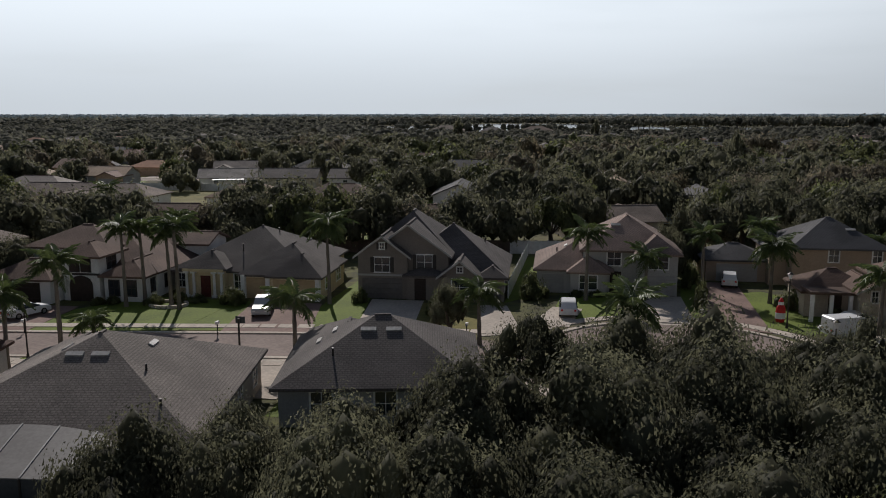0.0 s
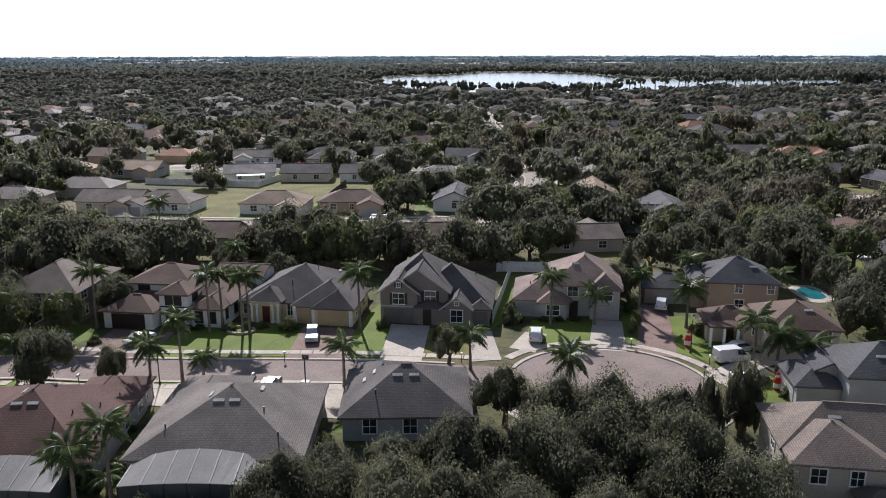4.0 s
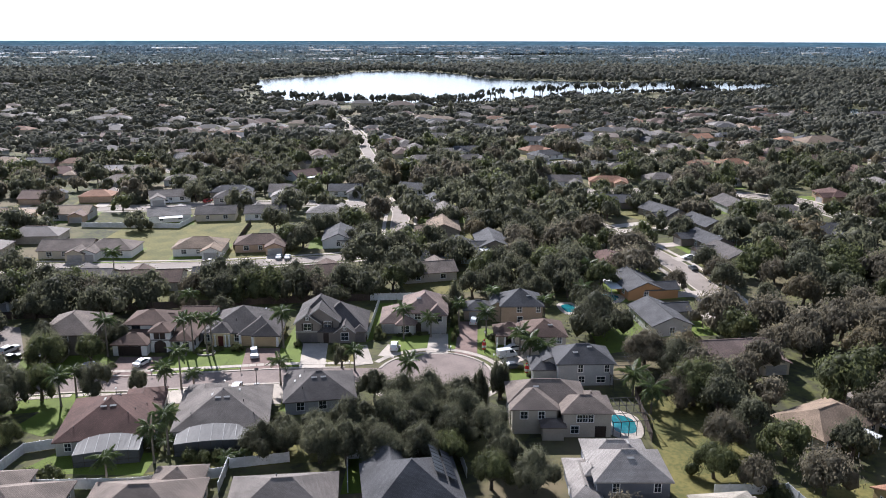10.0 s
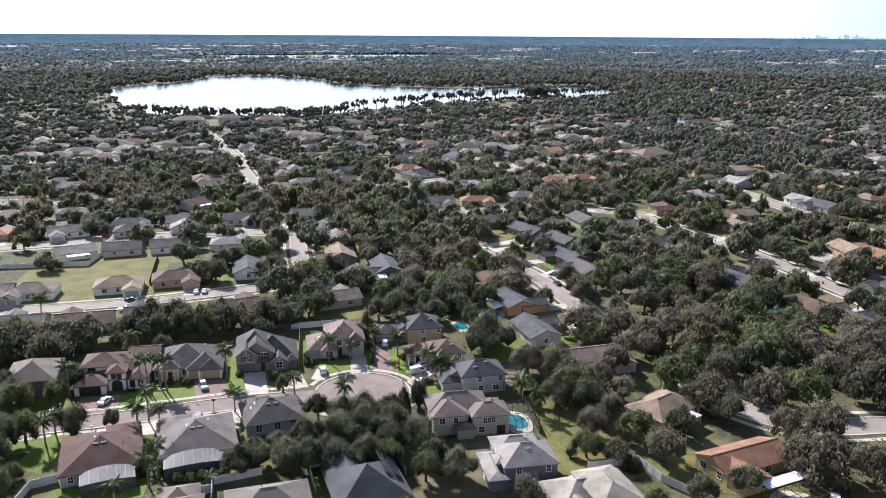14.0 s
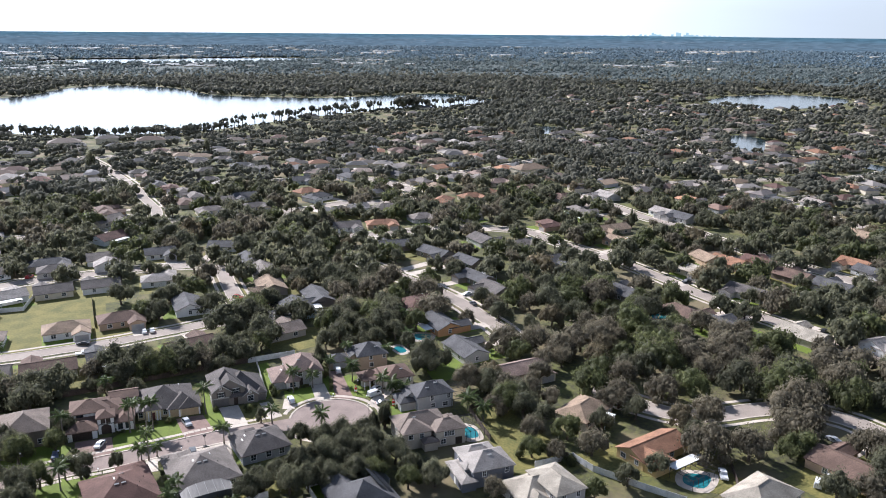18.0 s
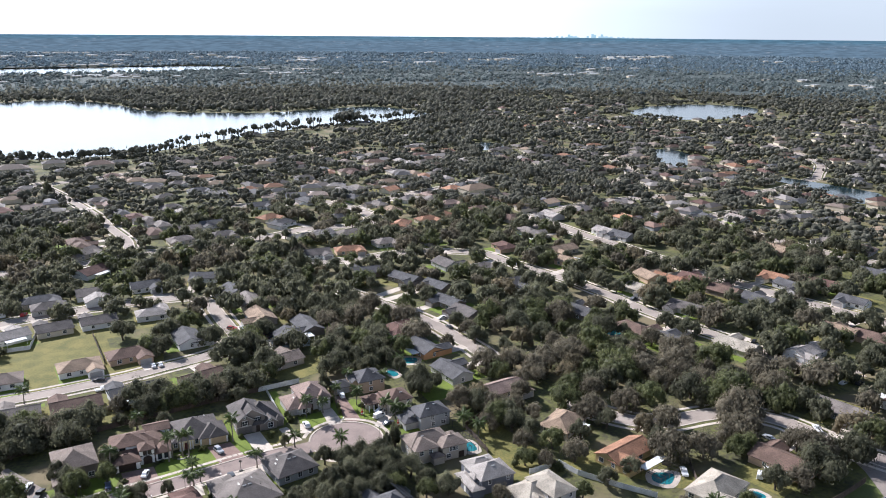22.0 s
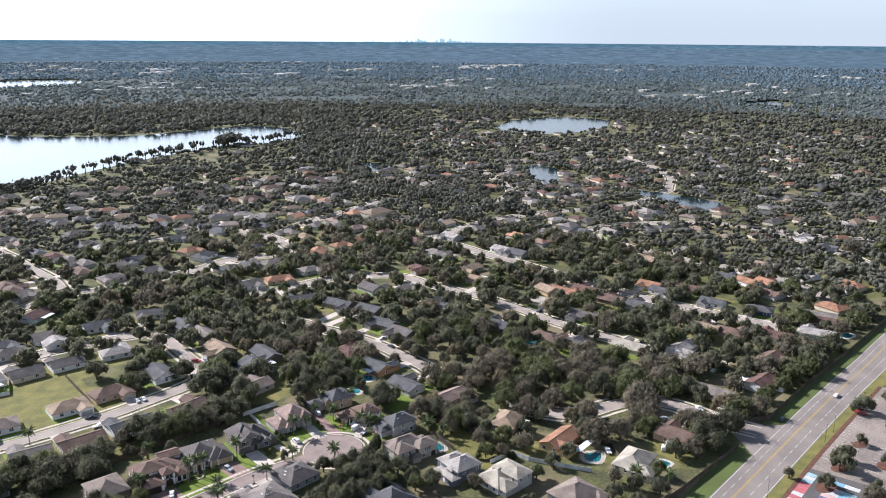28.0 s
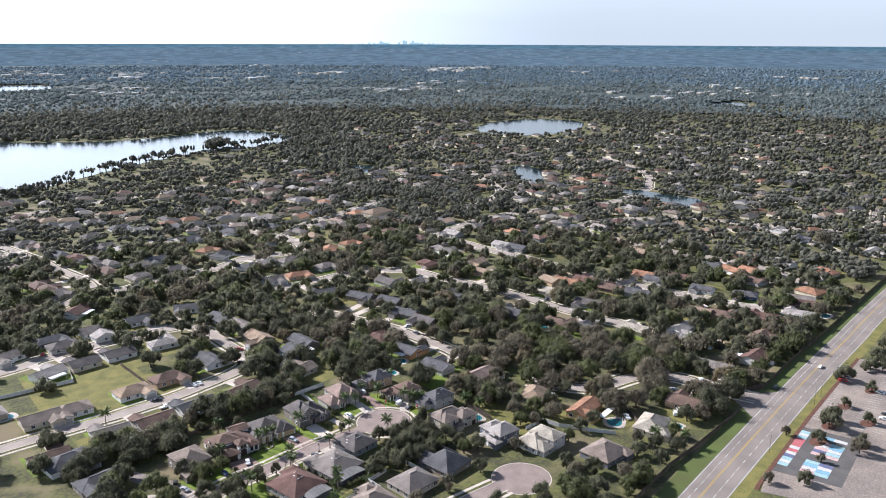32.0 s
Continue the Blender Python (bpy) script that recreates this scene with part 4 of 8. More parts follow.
# tan two-storey house behind the drive
h = house(54.3, 16.2, 2, "tan", "slate", [(-4.9, 0, 4.9, 9.4, 5.0, "hip", 0.56), (-6.8, 2.2, -4.4, 8.6, 4.6, "gable_y", 0.6), (-13.5, 3.5, -6.4, 9.5, 2.8, "hip", 0.45)],
          "two-storey tan stucco house with a dark slate-grey roof", auto=False, fascia=True, vents=[(1.8, 2.6, 7.8, 20, 0)],
          openings=[("w", "f", 0, -0.6, 3.2, 1.0, 1.4, "white"), ("w", "f", 0, 3.9, 3.2, 0.9, 1.4, "white"), ("w", "f", 0, -0.4, 0.8, 1.2, 1.3, "white"), ("w", "r", 0, 4.0, 3.2, 1.0, 1.3, "white"), ("w", "l", 1, 5.0, 3.0, 0.9, 1.2, "white"), ("g", "f", 2, -10, 0, 4.6, 2.1, "pale_door")])
keep(53.0, 21, 10)
# brown-roofed house with a front porch
h = house(58.0, -2.2, 2, "beige", "brown", [(-4.1, 0, 4.3, 9.0, 4.6, "hip", 0.5), (-10.2, 6.0, -3.8, 11.6, 2.8, "hip", 0.55), (-6.2, 3.2, -3.6, 9.0, 3.4, "gable_y", 0.5)],
          "beige two-storey house with brown shingle roofs and a columned front porch", auto=False, fascia=True, vents=[(1.2, 2.6, 6.0, 0, 0)],
          openings=[("w", "f", 0, -1.2, 2.7, 0.9, 1.4, "white"), ("w", "f", 0, 2.9, 2.7, 0.9, 1.4, "white"), ("d", "f", 1, -7.4, 0, 1.2, 2.2, "brown_door"), ("w", "f", 2, -4.9, 2.2, 0.5, 1.0, "white"), ("w", "r", 0, 4.5, 2.7, 1.1, 1.3, "white"), ("w", "f", 0, 1.0, 0.7, 1.3, 1.3, "white")])
bm = bmesh.new()
box(bm, -10.4, 3.6, 2.7, -6.4, 6.6, 2.95)
part("porch_roof", bm, M["roof_brown"], h, "low brown roof of the porch")
for cx in (-10.1, -8.4, -6.7):
    bm = bmesh.new()
    box(bm, cx - 0.16, 3.75, 0, cx + 0.16, 4.05, 2.7)
    part("porch_column", bm, M["white"], h)
keep(57, 2, 9)
# pale grey two-storey house with a dark roof
h = house(64.0, -17.6, 3, "greyblue", "slate", [(-5.3, 0, 5.6, 8.4, 4.95, "hip", 0.54), (-9.8, 2.0, -5.0, 8.6, 2.9, "hip", 0.5), (-7.4, 3.5, -4.6, 8.2, 4.2, "gable_y", 0.5)],
          "two-storey pale grey house with a dark slate roof", auto=False, vents=[(-1.6, 2.2, 6.9, 0, 0), (1.4, 3.4, 6.9, 0, 0)],
          openings=[("w", "f", 0, -0.9, 2.9, 0.9, 1.5, "white"), ("w", "f", 0, 4.3, 2.9, 0.9, 1.4, "white"), ("w", "f", 0, -0.6, 0.7, 1.1, 1.3, "white"), ("w", "f", 0, 3.2, 0.7, 1.6, 1.2, "white"), ("w", "r", 0, 4.5, 2.9, 1.1, 1.3, "white"), ("g", "l", 1, 5.2, 0, 4.4, 2.15, "pale_door")])
keep(63.2, -13.5, 9)
# beige two-storey house with a long wing
house(56.5, -38.6, 1, "beige", "warm", [(-8.2, 3.8, 5.0, 12.0, 5.0, "hip", 0.56), (-8.0, 1.2, -0.4, 9.0, 4.95, "hip", 0.5), (0.6, 0, 8.8, 6.4, 4.9, "hip", 0.5), (-3.0, -1.2, 0.6, 1.6, 2.8, "hip", 0.4), (4.6, 4.6, 8.0, 8.8, 4.6, "hip", 0.5)],
      "two-storey beige stucco house with warm grey hipped roofs", auto=False, vents=[(-3.5, 6.4, 8.0, 0, 0)],
      openings=[("w", "f", 2, 4.3, 2.9, 0.85, 1.3, "white"), ("w", "f", 2, 5.25, 2.9, 0.85, 1.3, "white"), ("w", "f", 2, 3.35, 2.9, 0.85, 1.3, "white"), ("d", "f", 2, 7.0, 0, 1.9, 2.1, "brown_door"), ("w", "f", 1, -6.0, 2.9, 1.2, 1.3, "white"), ("w", "f", 1, -3.0, 2.9, 1.0, 1.3, "white"), ("w", "f", 2, 2.6, 0.8, 1.3, 1.3, "white"), ("g", "l", 0, 8.4, 0, 4.6, 2.15, "pale_door"), ("w", "r", 2, 3.0, 2.9, 1.1, 1.3, "white"), ("w", "l", 0, 7.0, 3.0, 1.2, 1.3, "white")])
keep(56.5, -33, 10)
# blue-grey two-storey house with a pale metal-grey roof
house(64.3, -60.0, 1, "slate", "light", [(-5.2, 0, 5.4, 8.6, 4.95, "hip", 0.56), (-5.4, 5.6, 3.6, 12.0, 4.9, "hip", 0.5), (-8.4, -0.8, -4.8, 9.6, 2.8, "hip_y", 0.35), (-6.2, 2.4, -4.4, 5.2, 4.6, "hip", 0.5)],
      "two-storey slate-blue house with a pale grey roof", auto=False, vents=[(0.2, 3.0, 8.0, 0, 0), (1.0, 8.5, 6.5, 0, 0)],
      openings=[("w", "f", 0, -2.4, 2.9, 0.9, 1.4, "white"), ("w", "f", 0, 3.6, 2.9, 0.9, 1.4, "white"), ("w", "f", 0, -0.6, 0.7, 0.9, 1.2, "white"), ("w", "r", 0, 4.0, 2.9, 1.1, 1.3, "white"), ("w", "l", 0, 1.6, 2.9, 0.8, 1.4, "white"), ("w", "l", 1, 9.6, 2.9, 0.9, 1.3, "white"), ("d", "l", 2, 4.0, 0, 1.1, 2.1, "white")])
keep(64, -53.5, 10)

# ---- the near row, backs to the gardens ----
def lanai(x, y, rot, w, d, hood=True):
    """A screened pool cage: straight mesh walls under a pale hood that arches up to the house."""
    top = tagged(new("pool_cage"), "screened pool cage with a pale arched roof", "pool cage", "pool cages")
    top.matrix_basis = pose(x, y, 0, 0, 0, rot)
    n = 12

    def rim(k):
        u = -w / 2 + w * k / n
        bow = 1.0 - (2 * u / w) ** 2
        return u, 2.25 + 0.3 * bow, 2.5 + 1.0 * bow

    bm = bmesh.new()
    rows = []
    for k in range(n + 1):
        u, zf, zb = rim(k)
        rows.append([bm.verts.new(q) for q in ((u, -d / 2, zf), (u, d / 2, zb), (u, d / 2, zb - 0.06), (u, -d / 2, zf - 0.06))])
    for a, b in zip(rows, rows[1:]):
        for k in range(4):
            bm.faces.new((a[k], b[k], b[(k + 1) % 4], a[(k + 1) % 4]))
    bm.faces.new(rows[0])
    bm.faces.new(rows[-1][::-1])
    bmesh.ops.recalc_face_normals(bm, faces=bm.faces[:])
    part("canopy", bm, M["pale_screen"], top)
    for k in range(0, n + 1, 2):
        u, zf, zb = rim(k)
        bm = bmesh.new()
        box(bm, u - 0.05, -d / 2 - 0.06, 0, u + 0.05, -d / 2 + 0.04, zf - 0.02)
        part("post", bm, M["frame_dark"], top)
        bm = bmesh.new()
        q = [bm.verts.new(p) for p in ((u - 0.04, -d / 2, zf + 0.005), (u + 0.04, -d / 2, zf + 0.005), (u + 0.04, d / 2, zb + 0.005), (u - 0.04, d / 2, zb + 0.005), (u - 0.04, -d / 2, zf + 0.05), (u + 0.04, -d / 2, zf + 0.05), (u + 0.04, d / 2, zb + 0.05), (u - 0.04, d / 2, zb + 0.05))]
        for f in ((4, 5, 6, 7), (0, 4, 7, 3), (1, 2, 6, 5), (0, 1, 5, 4), (3, 7, 6, 2)):
            bm.faces.new([q[i] for i in f])
        part("rib", bm, M["screen_rib"], top)
    for k in range(0, n, 2):
        (u, za, _), (v, zb, _) = rim(k), rim(k + 2)
        bm = bmesh.new()
        q = [bm.verts.new(p) for p in ((u, -d / 2, 0.05), (v, -d / 2, 0.05), (v, -d / 2, zb - 0.05), (u, -d / 2, za - 0.05), (u, -d / 2 + 0.02, 0.05), (v, -d / 2 + 0.02, 0.05), (v, -d / 2 + 0.02, zb - 0.05), (u, -d / 2 + 0.02, za - 0.05))]
        for f in ((0, 1, 2, 3), (7, 6, 5, 4), (0, 4, 5, 1), (2, 6, 7, 3)):
            bm.faces.new([q[i] for i in f])
        part("mesh_panel", bm, M["screen"], top)
        bm = bmesh.new()
        box(bm, u + 0.05, -d / 2 - 0.05, 0.85, v - 0.05, -d / 2, 0.93)
        part("rail", bm, M["frame_dark"], top)
    for s in (-1, 1):
        bm = bmesh.new()
        a, b = sorted((s * w / 2, s * (w / 2 - 0.03)))
        box(bm, a, -d / 2, 0.05, b, d / 2, 2.2)
        part("mesh_panel", bm, M["screen"], top)
    return top


h = house(-19.0, -45.4, 12.0, "pale", "rust", [(-7.4, 0, 7.6, 16.0, 2.9, "hip_y", 0.46), (1.2, 10, 7.4, 18.5, 2.85, "hip", 0.45)],
          "single-storey house with a dark reddish-brown hipped roof", auto=True,
          vents=[(-0.75, 5.8, 5.7, 27, 0), (0.75, 5.8, 5.7, 27, 0), (-0.9, 8.0, 6.8, 0, 0), (0.9, 9.6, 6.7, 0, 0)])
for a in ((-4.8, 2, 3.9), (4.2, 6, 4.9), (5.6, 9, 4.1), (3.4, 4, 4.5), (6.4, 12, 3.6)):
    pipe(h, *a, 0.35)
lanai(-17.3, -47.4, 12, 10.0, 4.2)
keep(-18.6, -40, 11)
h = house(-0.9, -41.5, 10.0, "beige", "grey", [(-7.6, 0, 7.7, 15.8, 2.9, "hip_y", 0.45), (-7.2, 8, -0.8, 18.0, 2.85, "hip", 0.45)],
          "single-storey house with a weathered grey hipped roof", auto=True,
          vents=[(-0.75, 5.8, 5.6, 27, 0), (0.75, 5.8, 5.6, 27, 0), (-1.8, 7.2, 6.6, 0, 0), (2.6, 9.2, 6.3, 0, 0)])
for a in ((3.6, 5.2, 4.6), (5.5, 2.0, 3.9), (-5.0, 3.0, 4.0)):
    pipe(h, *a, 0.4)
lanai(-1.6, -43.6, 10, 11.6, 4.2)
keep(-1.4, -36, 11)
h = house(14.1, -30.4, 11.0, "greyblue", "charcoal", [(-6.2, 0, 6.3, 11.6, 2.9, "hip", 0.5), (-5.8, 6, 0.5, 13.4, 2.85, "hip", 0.5)],
          "single-storey grey house with a charcoal hipped roof", auto=True, openings=[("w", "b", 0, 0, 0.9, 1.2, 1.3, "white"), ("w", "f", 0, -3.5, 0.8, 1.3, 1.5, "white"), ("w", "f", 0, 0.5, 0.8, 1.3, 1.5, "white"), ("w", "f", 0, 4.0, 0.8, 1.3, 1.5, "white")],
          vents=[(-0.85, 4.4, 5.6, 27, 0), (0.85, 4.4, 5.6, 27, 0), (-4.4, 6.2, 4.1, 0, 60), (-3.4, 7.2, 4.6, 0, 60)])
pipe(h, -3.0, 2.2, 4.0, 0.5)
keep(13.2, -24.5, 9)
# the row behind the gardens
house(-24.5, -60.5, 186, "pale", "warm", [(-7.0, -1, 7.5, 13, 2.9, "hip", 0.5), (0, -5, 7.2, 3, 2.8, "hip", 0.5)], "single-storey house with a warm grey hipped roof")
keep(-24, -66, 11)
house(-42.5, -64, 186, "cream", "grey", [(-7, -1, 7, 12, 2.9, "hip", 0.5)], "single-storey house with a plain grey hipped roof")
keep(-42, -70, 11)
house(-6.0, -58.2, 186, "beige", "warm", [(-7.8, 0, 7.8, 13, 2.9, "hip", 0.5), (-7, -4, 0, 3, 2.8, "hip", 0.5)], "single-storey house with a warm grey hipped roof")
keep(-6, -64, 11)
h = house(13.4, -56.2, 187, "beige", "grey", [(-7.4, 0, 7.4, 12, 2.9, "hip", 0.5)], "single-storey house with a weathered grey hipped roof")
pipe(h, 1, 4, 5.2)
keep(13.4, -62, 11)
h = house(31.4, -52.6, 190, "taupe", "slate", [(-6.8, -1, 7.0, 13, 2.9, "hip_y", 0.6), (-1, -4, 6.5, 6, 2.9, "gable_y", 0.6)], "dark-roofed house with solar panels on its slopes")
for k, (a, b) in enumerate(itertools.product(range(2), range(7))):
    bm = bmesh.new()
    box(bm, -0.5, -0.8, 0, 0.5, 0.8, 0.05)
    part("solar_panel", bm, M["solar"], h, "framed roof panel").matrix_basis = pose(-5.6 + 1.75 * a, 0.2 + 1.15 * b, 4.15 + 1.05 * a, 0, -31, 0) @ pose(0, 0, 0.08, 0, 0, 90)
keep(31, -58, 11)
house(74.0, -69.0, 8, "pale", "sand", [(-8.5, -4, 8.5, 7, 2.9, "hip", 0.5), (-2, -7, 6, 5, 5.2, "hip", 0.45), (-8, -7, -1, 2, 2.8, "hip", 0.5)], "two-storey house with a broad sandy-pink shingle roof")
keep(74, -69, 11)
house(87.5, -91.5, 5, "slate", "warm", [(-8, -6, 7, 7, 2.9, "hip", 0.5), (2, -8, 7, 0, 2.8, "hip", 0.4)], "single-storey dark-walled house with a warm grey hipped roof")
keep(87, -91, 10)
house(121, -88, 20, "cream", "sand", [(-8, -5, 8, 6, 2.9, "hip", 0.5), (-9, -9, -2, 0, 2.8, "hip", 0.5)], "sprawling house with a pale sandy hipped roof")
keep(120, -88, 11)
h = house(109.5, -60.5, 15, "mustard", "orange", [(-8.5, -4, 8.5, 5, 2.9, "gable_x", 0.42), (-8.3, -8, -1, 0, 2.8, "gable_y", 0.42)], "mustard stucco house with an orange shingle roof and pool cage")
keep(109, -60, 11)
h = house(103, -35.5, 30, "beige", "tan", [(-7.5, -5, 7.5, 5, 2.8, "hip", 0.42)], "single-storey house with a faded tan roof and white patio cover")
bm = bmesh.new()
box(bm, -3.2, -8.6, 2.35, 2.6, -4.8, 2.5)
part("patio_cover", bm, M["white_metal"], h, "white sheet-metal patio cover")
for px_, py_ in ((-3.0, -8.4), (2.4, -8.4)):
    bm = bmesh.new()
    box(bm, px_ - 0.05, py_ - 0.05, 0, px_ + 0.05, py_ + 0.05, 2.36)
    part("patio_post", bm, M["white"], h)
keep(103, -35.5, 10)


def simple(x, y, rot, w, d, wall, roof, words, kind="hip", wing=0, eave=2.85, cover=None):
    """A one-storey house with an optional front wing on side wing (-1, 1) and a white patio cover on side cover."""
    blocks = [(-w / 2, -d / 2, w / 2, d / 2, eave, kind, 0.42)]
    if wing:
        a, b = sorted((wing * w / 2 * 0.97, wing * (w / 2 - 5.8)))
        blocks.append((a, -d / 2 - 4.0, b, 0, eave - 0.05, "gable_y", 0.42))
    ops = [("g", "f", 1, (a + b) / 2, 0, 4.4, 2.1, "pale_door")] if wing else []
    ops += [("w", "f", 0, -wing * w * 0.28, 0.85, 1.5, 1.3, "white"), ("w", "f", 0, 0.0, 0.85, 1.0, 1.3, "white")]
    if math.hypot(x, y) < 180:
        ops += [("w", "b", 0, -w * 0.25, 0.85, 1.5, 1.3, "white"), ("w", "b", 0, w * 0.2, 0.85, 1.1, 1.3, "white"), ("w", "l", 0, 0.0, 0.85, 1.1, 1.3, "white")]
    h_ = house(x, y, rot, wall, roof, blocks, words, openings=ops, auto=False)
    if cover:
        bm = bmesh.new()
        s = 1 if cover > 0 else -1
        y0, y1 = sorted((s * (d / 2 + 0.3), s * (d / 2 + 3.6)))
        box(bm, -w * 0.3, y0, 2.3, w * 0.25, y1, 2.42)
        part("patio_cover", bm, M["white_metal"], h_, "white sheet-metal patio cover")
        for u in (-w * 0.29, w * 0.24):
            bm = bmesh.new()
            box(bm, u - 0.05, s * (d / 2 + 3.5) - 0.05, 0, u + 0.05, s * (d / 2 + 3.5) + 0.05, 2.31)
            part("patio_post", bm, M["white"], h_)
    keep(x, y, 9.5)
    return h_


HOME_WORDS = dict(charcoal="charcoal", pink="faded pink", slate="slate-grey", rust="reddish-brown", grey="weathered grey", brown="brown", light="pale grey", orange="orange", tan="tan", sand="sandy", warm="warm grey")
DRIVES, LAWNS = [], []
home_rng = random.Random(31)


def home(x, y, rot, wall, roof, kind, to_road=0, cover=False):
    """A one-storey house facing its street, to_road metres off, with its lawn and drive."""
    w, d = home_rng.uniform(13.5, 17.5), home_rng.uniform(9, 11)
    wing = home_rng.choice((-1, 1))
    simple(x, y, rot, w, d, wall, roof, wall.replace("greyblue", "grey").replace("skyblue", "pale blue") + " stucco house with a " + HOME_WORDS[roof] + (" hipped" if kind == "hip" else " gabled") + " roof" + (" and white patio" if cover else ""), kind, wing, cover=1 if cover else None)
    if to_road:
        n = Vector((-math.sin(radians(rot)), math.cos(radians(rot))))
        t = Vector((n.y, -n.x))
        at = Vector((x, y))
        side = t * wing * (w / 2 - 3.0)
        DRIVES.append((at + side - n * 7, at + side - n * (to_road - 3.4), t))
        LAWNS.append((at - n * 7, t, n, home_rng.uniform(0, 1)))


simple(-53, 159, 5, 15, 10, "pale", "charcoal", "single-storey house with a dark grey hipped roof", "hip", 1)
simple(-32, 161, 5, 11, 8, "white", "light", "small white house with a pale gabled roof", "gable_y")
simple(-82, 31, 10, 17, 12, "white", "slate", "large house with a dark roof and arched patio", "hip", 1)
simple(-126, 97, 10, 15, 10, "peach", "pink", "house with a pinkish roof", "hip", 1)
home(-21, 409, 8, "pale", "charcoal", "hip", 0)
home(-14, 390, -79, "cream", "pink", "hip", 27)
home(-8, 356, -79, "white", "slate", "hip", 14)
home(-0, 340, -82, "peach", "rust", "hip", 19)
home(7, 325, -80, "pale", "grey", "hip", 24)
home(7, 289, -81, "cream", "brown", "hip", 18)
home(26, 362, 8, "pale", "charcoal", "hip", 0)
home(35, 346, 8, "skyblue", "light", "hip", 0)
home(55, 419, 8, "white", "slate", "hip", 0)
home(44, 458, 8, "white", "charcoal", "hip", 0)
home(66, 399, 8, "white", "light", "gable_x", 0)
home(46, 266, 11, "cream", "charcoal", "hip", 14)
home(44, 298, 8, "white", "slate", "gable_x", 0)
home(-39, 281, 99, "tan", "brown", "hip", 29)
home(-36, 269, 91, "peach", "brown", "hip", 26)
home(-36, 253, 43, "beige", "grey", "gable_x", 14)
home(-33, 212, -137, "white", "rust", "gable_x", 24, True)
home(-34, 173, 4, "white", "grey", "gable_x", 18)
home(-9, 175, 4, "white", "slate", "gable_x", 19)
home(-57, 171, 9, "beige", "slate", "hip", 18)
home(30, 149, -83, "pale", "slate", "gable_x", 14)
home(21, 179, -20, "white", "slate", "gable_x", 27)
home(-10, 131, 180, "white", "light", "hip", 25)
home(84, 302, 27, "cream", "orange", "hip", 37)
home(88, 283, 27, "white", "slate", "hip", 18)
home(87, 344, 8, "white", "slate", "gable_x", 0)
home(124, 348, 110, "white", "slate", "hip", 15)
home(160, 346, -70, "cream", "slate", "hip", 20)
home(169, 314, -73, "cream", "grey", "hip", 18)
home(172, 293, -83, "cream", "tan", "hip", 19)
home(161, 248, -127, "cream", "orange", "hip", 25)
home(183, 254, 8, "cream", "orange", "hip", 0)
home(232, 270, 8, "cream", "brown", "hip", 0)
home(270, 277, 8, "peach", "rust", "hip", 0)
home(237, 234, 94, "beige", "brown", "hip", 27)
home(229, 196, 89, "white", "grey", "hip", 33)
home(103, 241, -153, "white", "light", "gable_x", 26)
home(92, 240, -153, "white", "slate", "hip", 22)
home(88, 200, -0, "white", "charcoal", "gable_x", 14, True)
home(108, 200, -6, "peach", "orange", "hip", 14)
home(134, 208, 7, "pale", "grey", "hip", 21)
home(162, 204, 7, "pale", "slate", "hip", 33)
home(197, 170, -82, "peach", "rust", "hip", 16)
home(162, 104, 8, "white", "slate", "gable_x", 0)
home(117, 134, -66, "taupe", "slate", "gable_x", 33)
home(127, 116, -72, "taupe", "slate", "gable_x", 35)
home(121, 91, -75, "brown", "slate", "gable_x", 22, True)
home(122, 74, -77, "brown", "charcoal", "gable_x", 19)
home(148, 150, 98, "pale", "charcoal", "gable_x", 36)
home(102, 154, 174, "brown", "slate", "gable_x", 33)
home(34, 130, -88, "cream", "grey", "gable_x", 16)
home(34, 107, -87, "brown", "tan", "gable_x", 15)
home(50, 87, -85, "brown", "slate", "gable_x", 29)
home(84, 66, 103, "peach", "rust", "hip", 19)
home(269, 230, -86, "pale", "light", "gable_x", 14)
home(229, 185, 89, "white", "charcoal", "hip", 32)
home(276, 177, -80, "white", "light", "gable_x", 14)
home(279, 162, -80, "pale", "slate", "gable_x", 14)
home(214, 125, -72, "peach", "tan", "gable_x", 31, True)
home(225, 150, 8, "beige", "tan", "gable_x", 0)
home(237, 85, 87, "peach", "tan", "gable_x", 34)
home(243, 76, 104, "peach", "orange", "gable_x", 30)
home(256, 70, 104, "peach", "rust", "gable_x", 18)
home(219, 70, -75, "cream", "sand", "gable_x", 22)
home(344, 97, 94, "peach", "tan", "gable_x", 25)
home(298, 55, -76, "cream", "orange", "gable_x", 19)
home(294, 41, -86, "pale", "slate", "gable_x", 14)
home(256, 49, 104, "brown", "brown", "gable_x", 23)
home(261, 31, 104, "pale", "slate", "gable_x", 21)
home(180, 25, 101, "cream", "brown", "hip", 26)
home(186, 7, 104, "pale", "slate", "gable_x", 26)
home(171, 55, 105, "brown", "slate", "gable_x", 29)
home(221, 37, -71, "pale", "charcoal", "gable_x", 16)
home(367, 183, -86, "white", "slate", "hip", 20)
home(207, -9, 104, "beige", "sand", "gable_x", 20)
home(389, 96, -86, "white", "grey", "hip", 20)
home(393, 77, -70, "pale", "pink", "hip", 20)
home(353, 40, 106, "white", "slate", "gable_x", 30)
home(400, 40, -74, "peach", "tan", "gable_x", 16)
home(356, 23, 80, "white", "orange", "gable_x", 28)
home(364, 14, 80, "cream", "orange", "gable_x", 19)
home(404, 11, -100, "white", "light", "gable_x", 21)
home(405, -18, -94, "cream", "orange", "hip", 25)
home(345, 2, 86, "pale", "brown", "gable_x", 36)
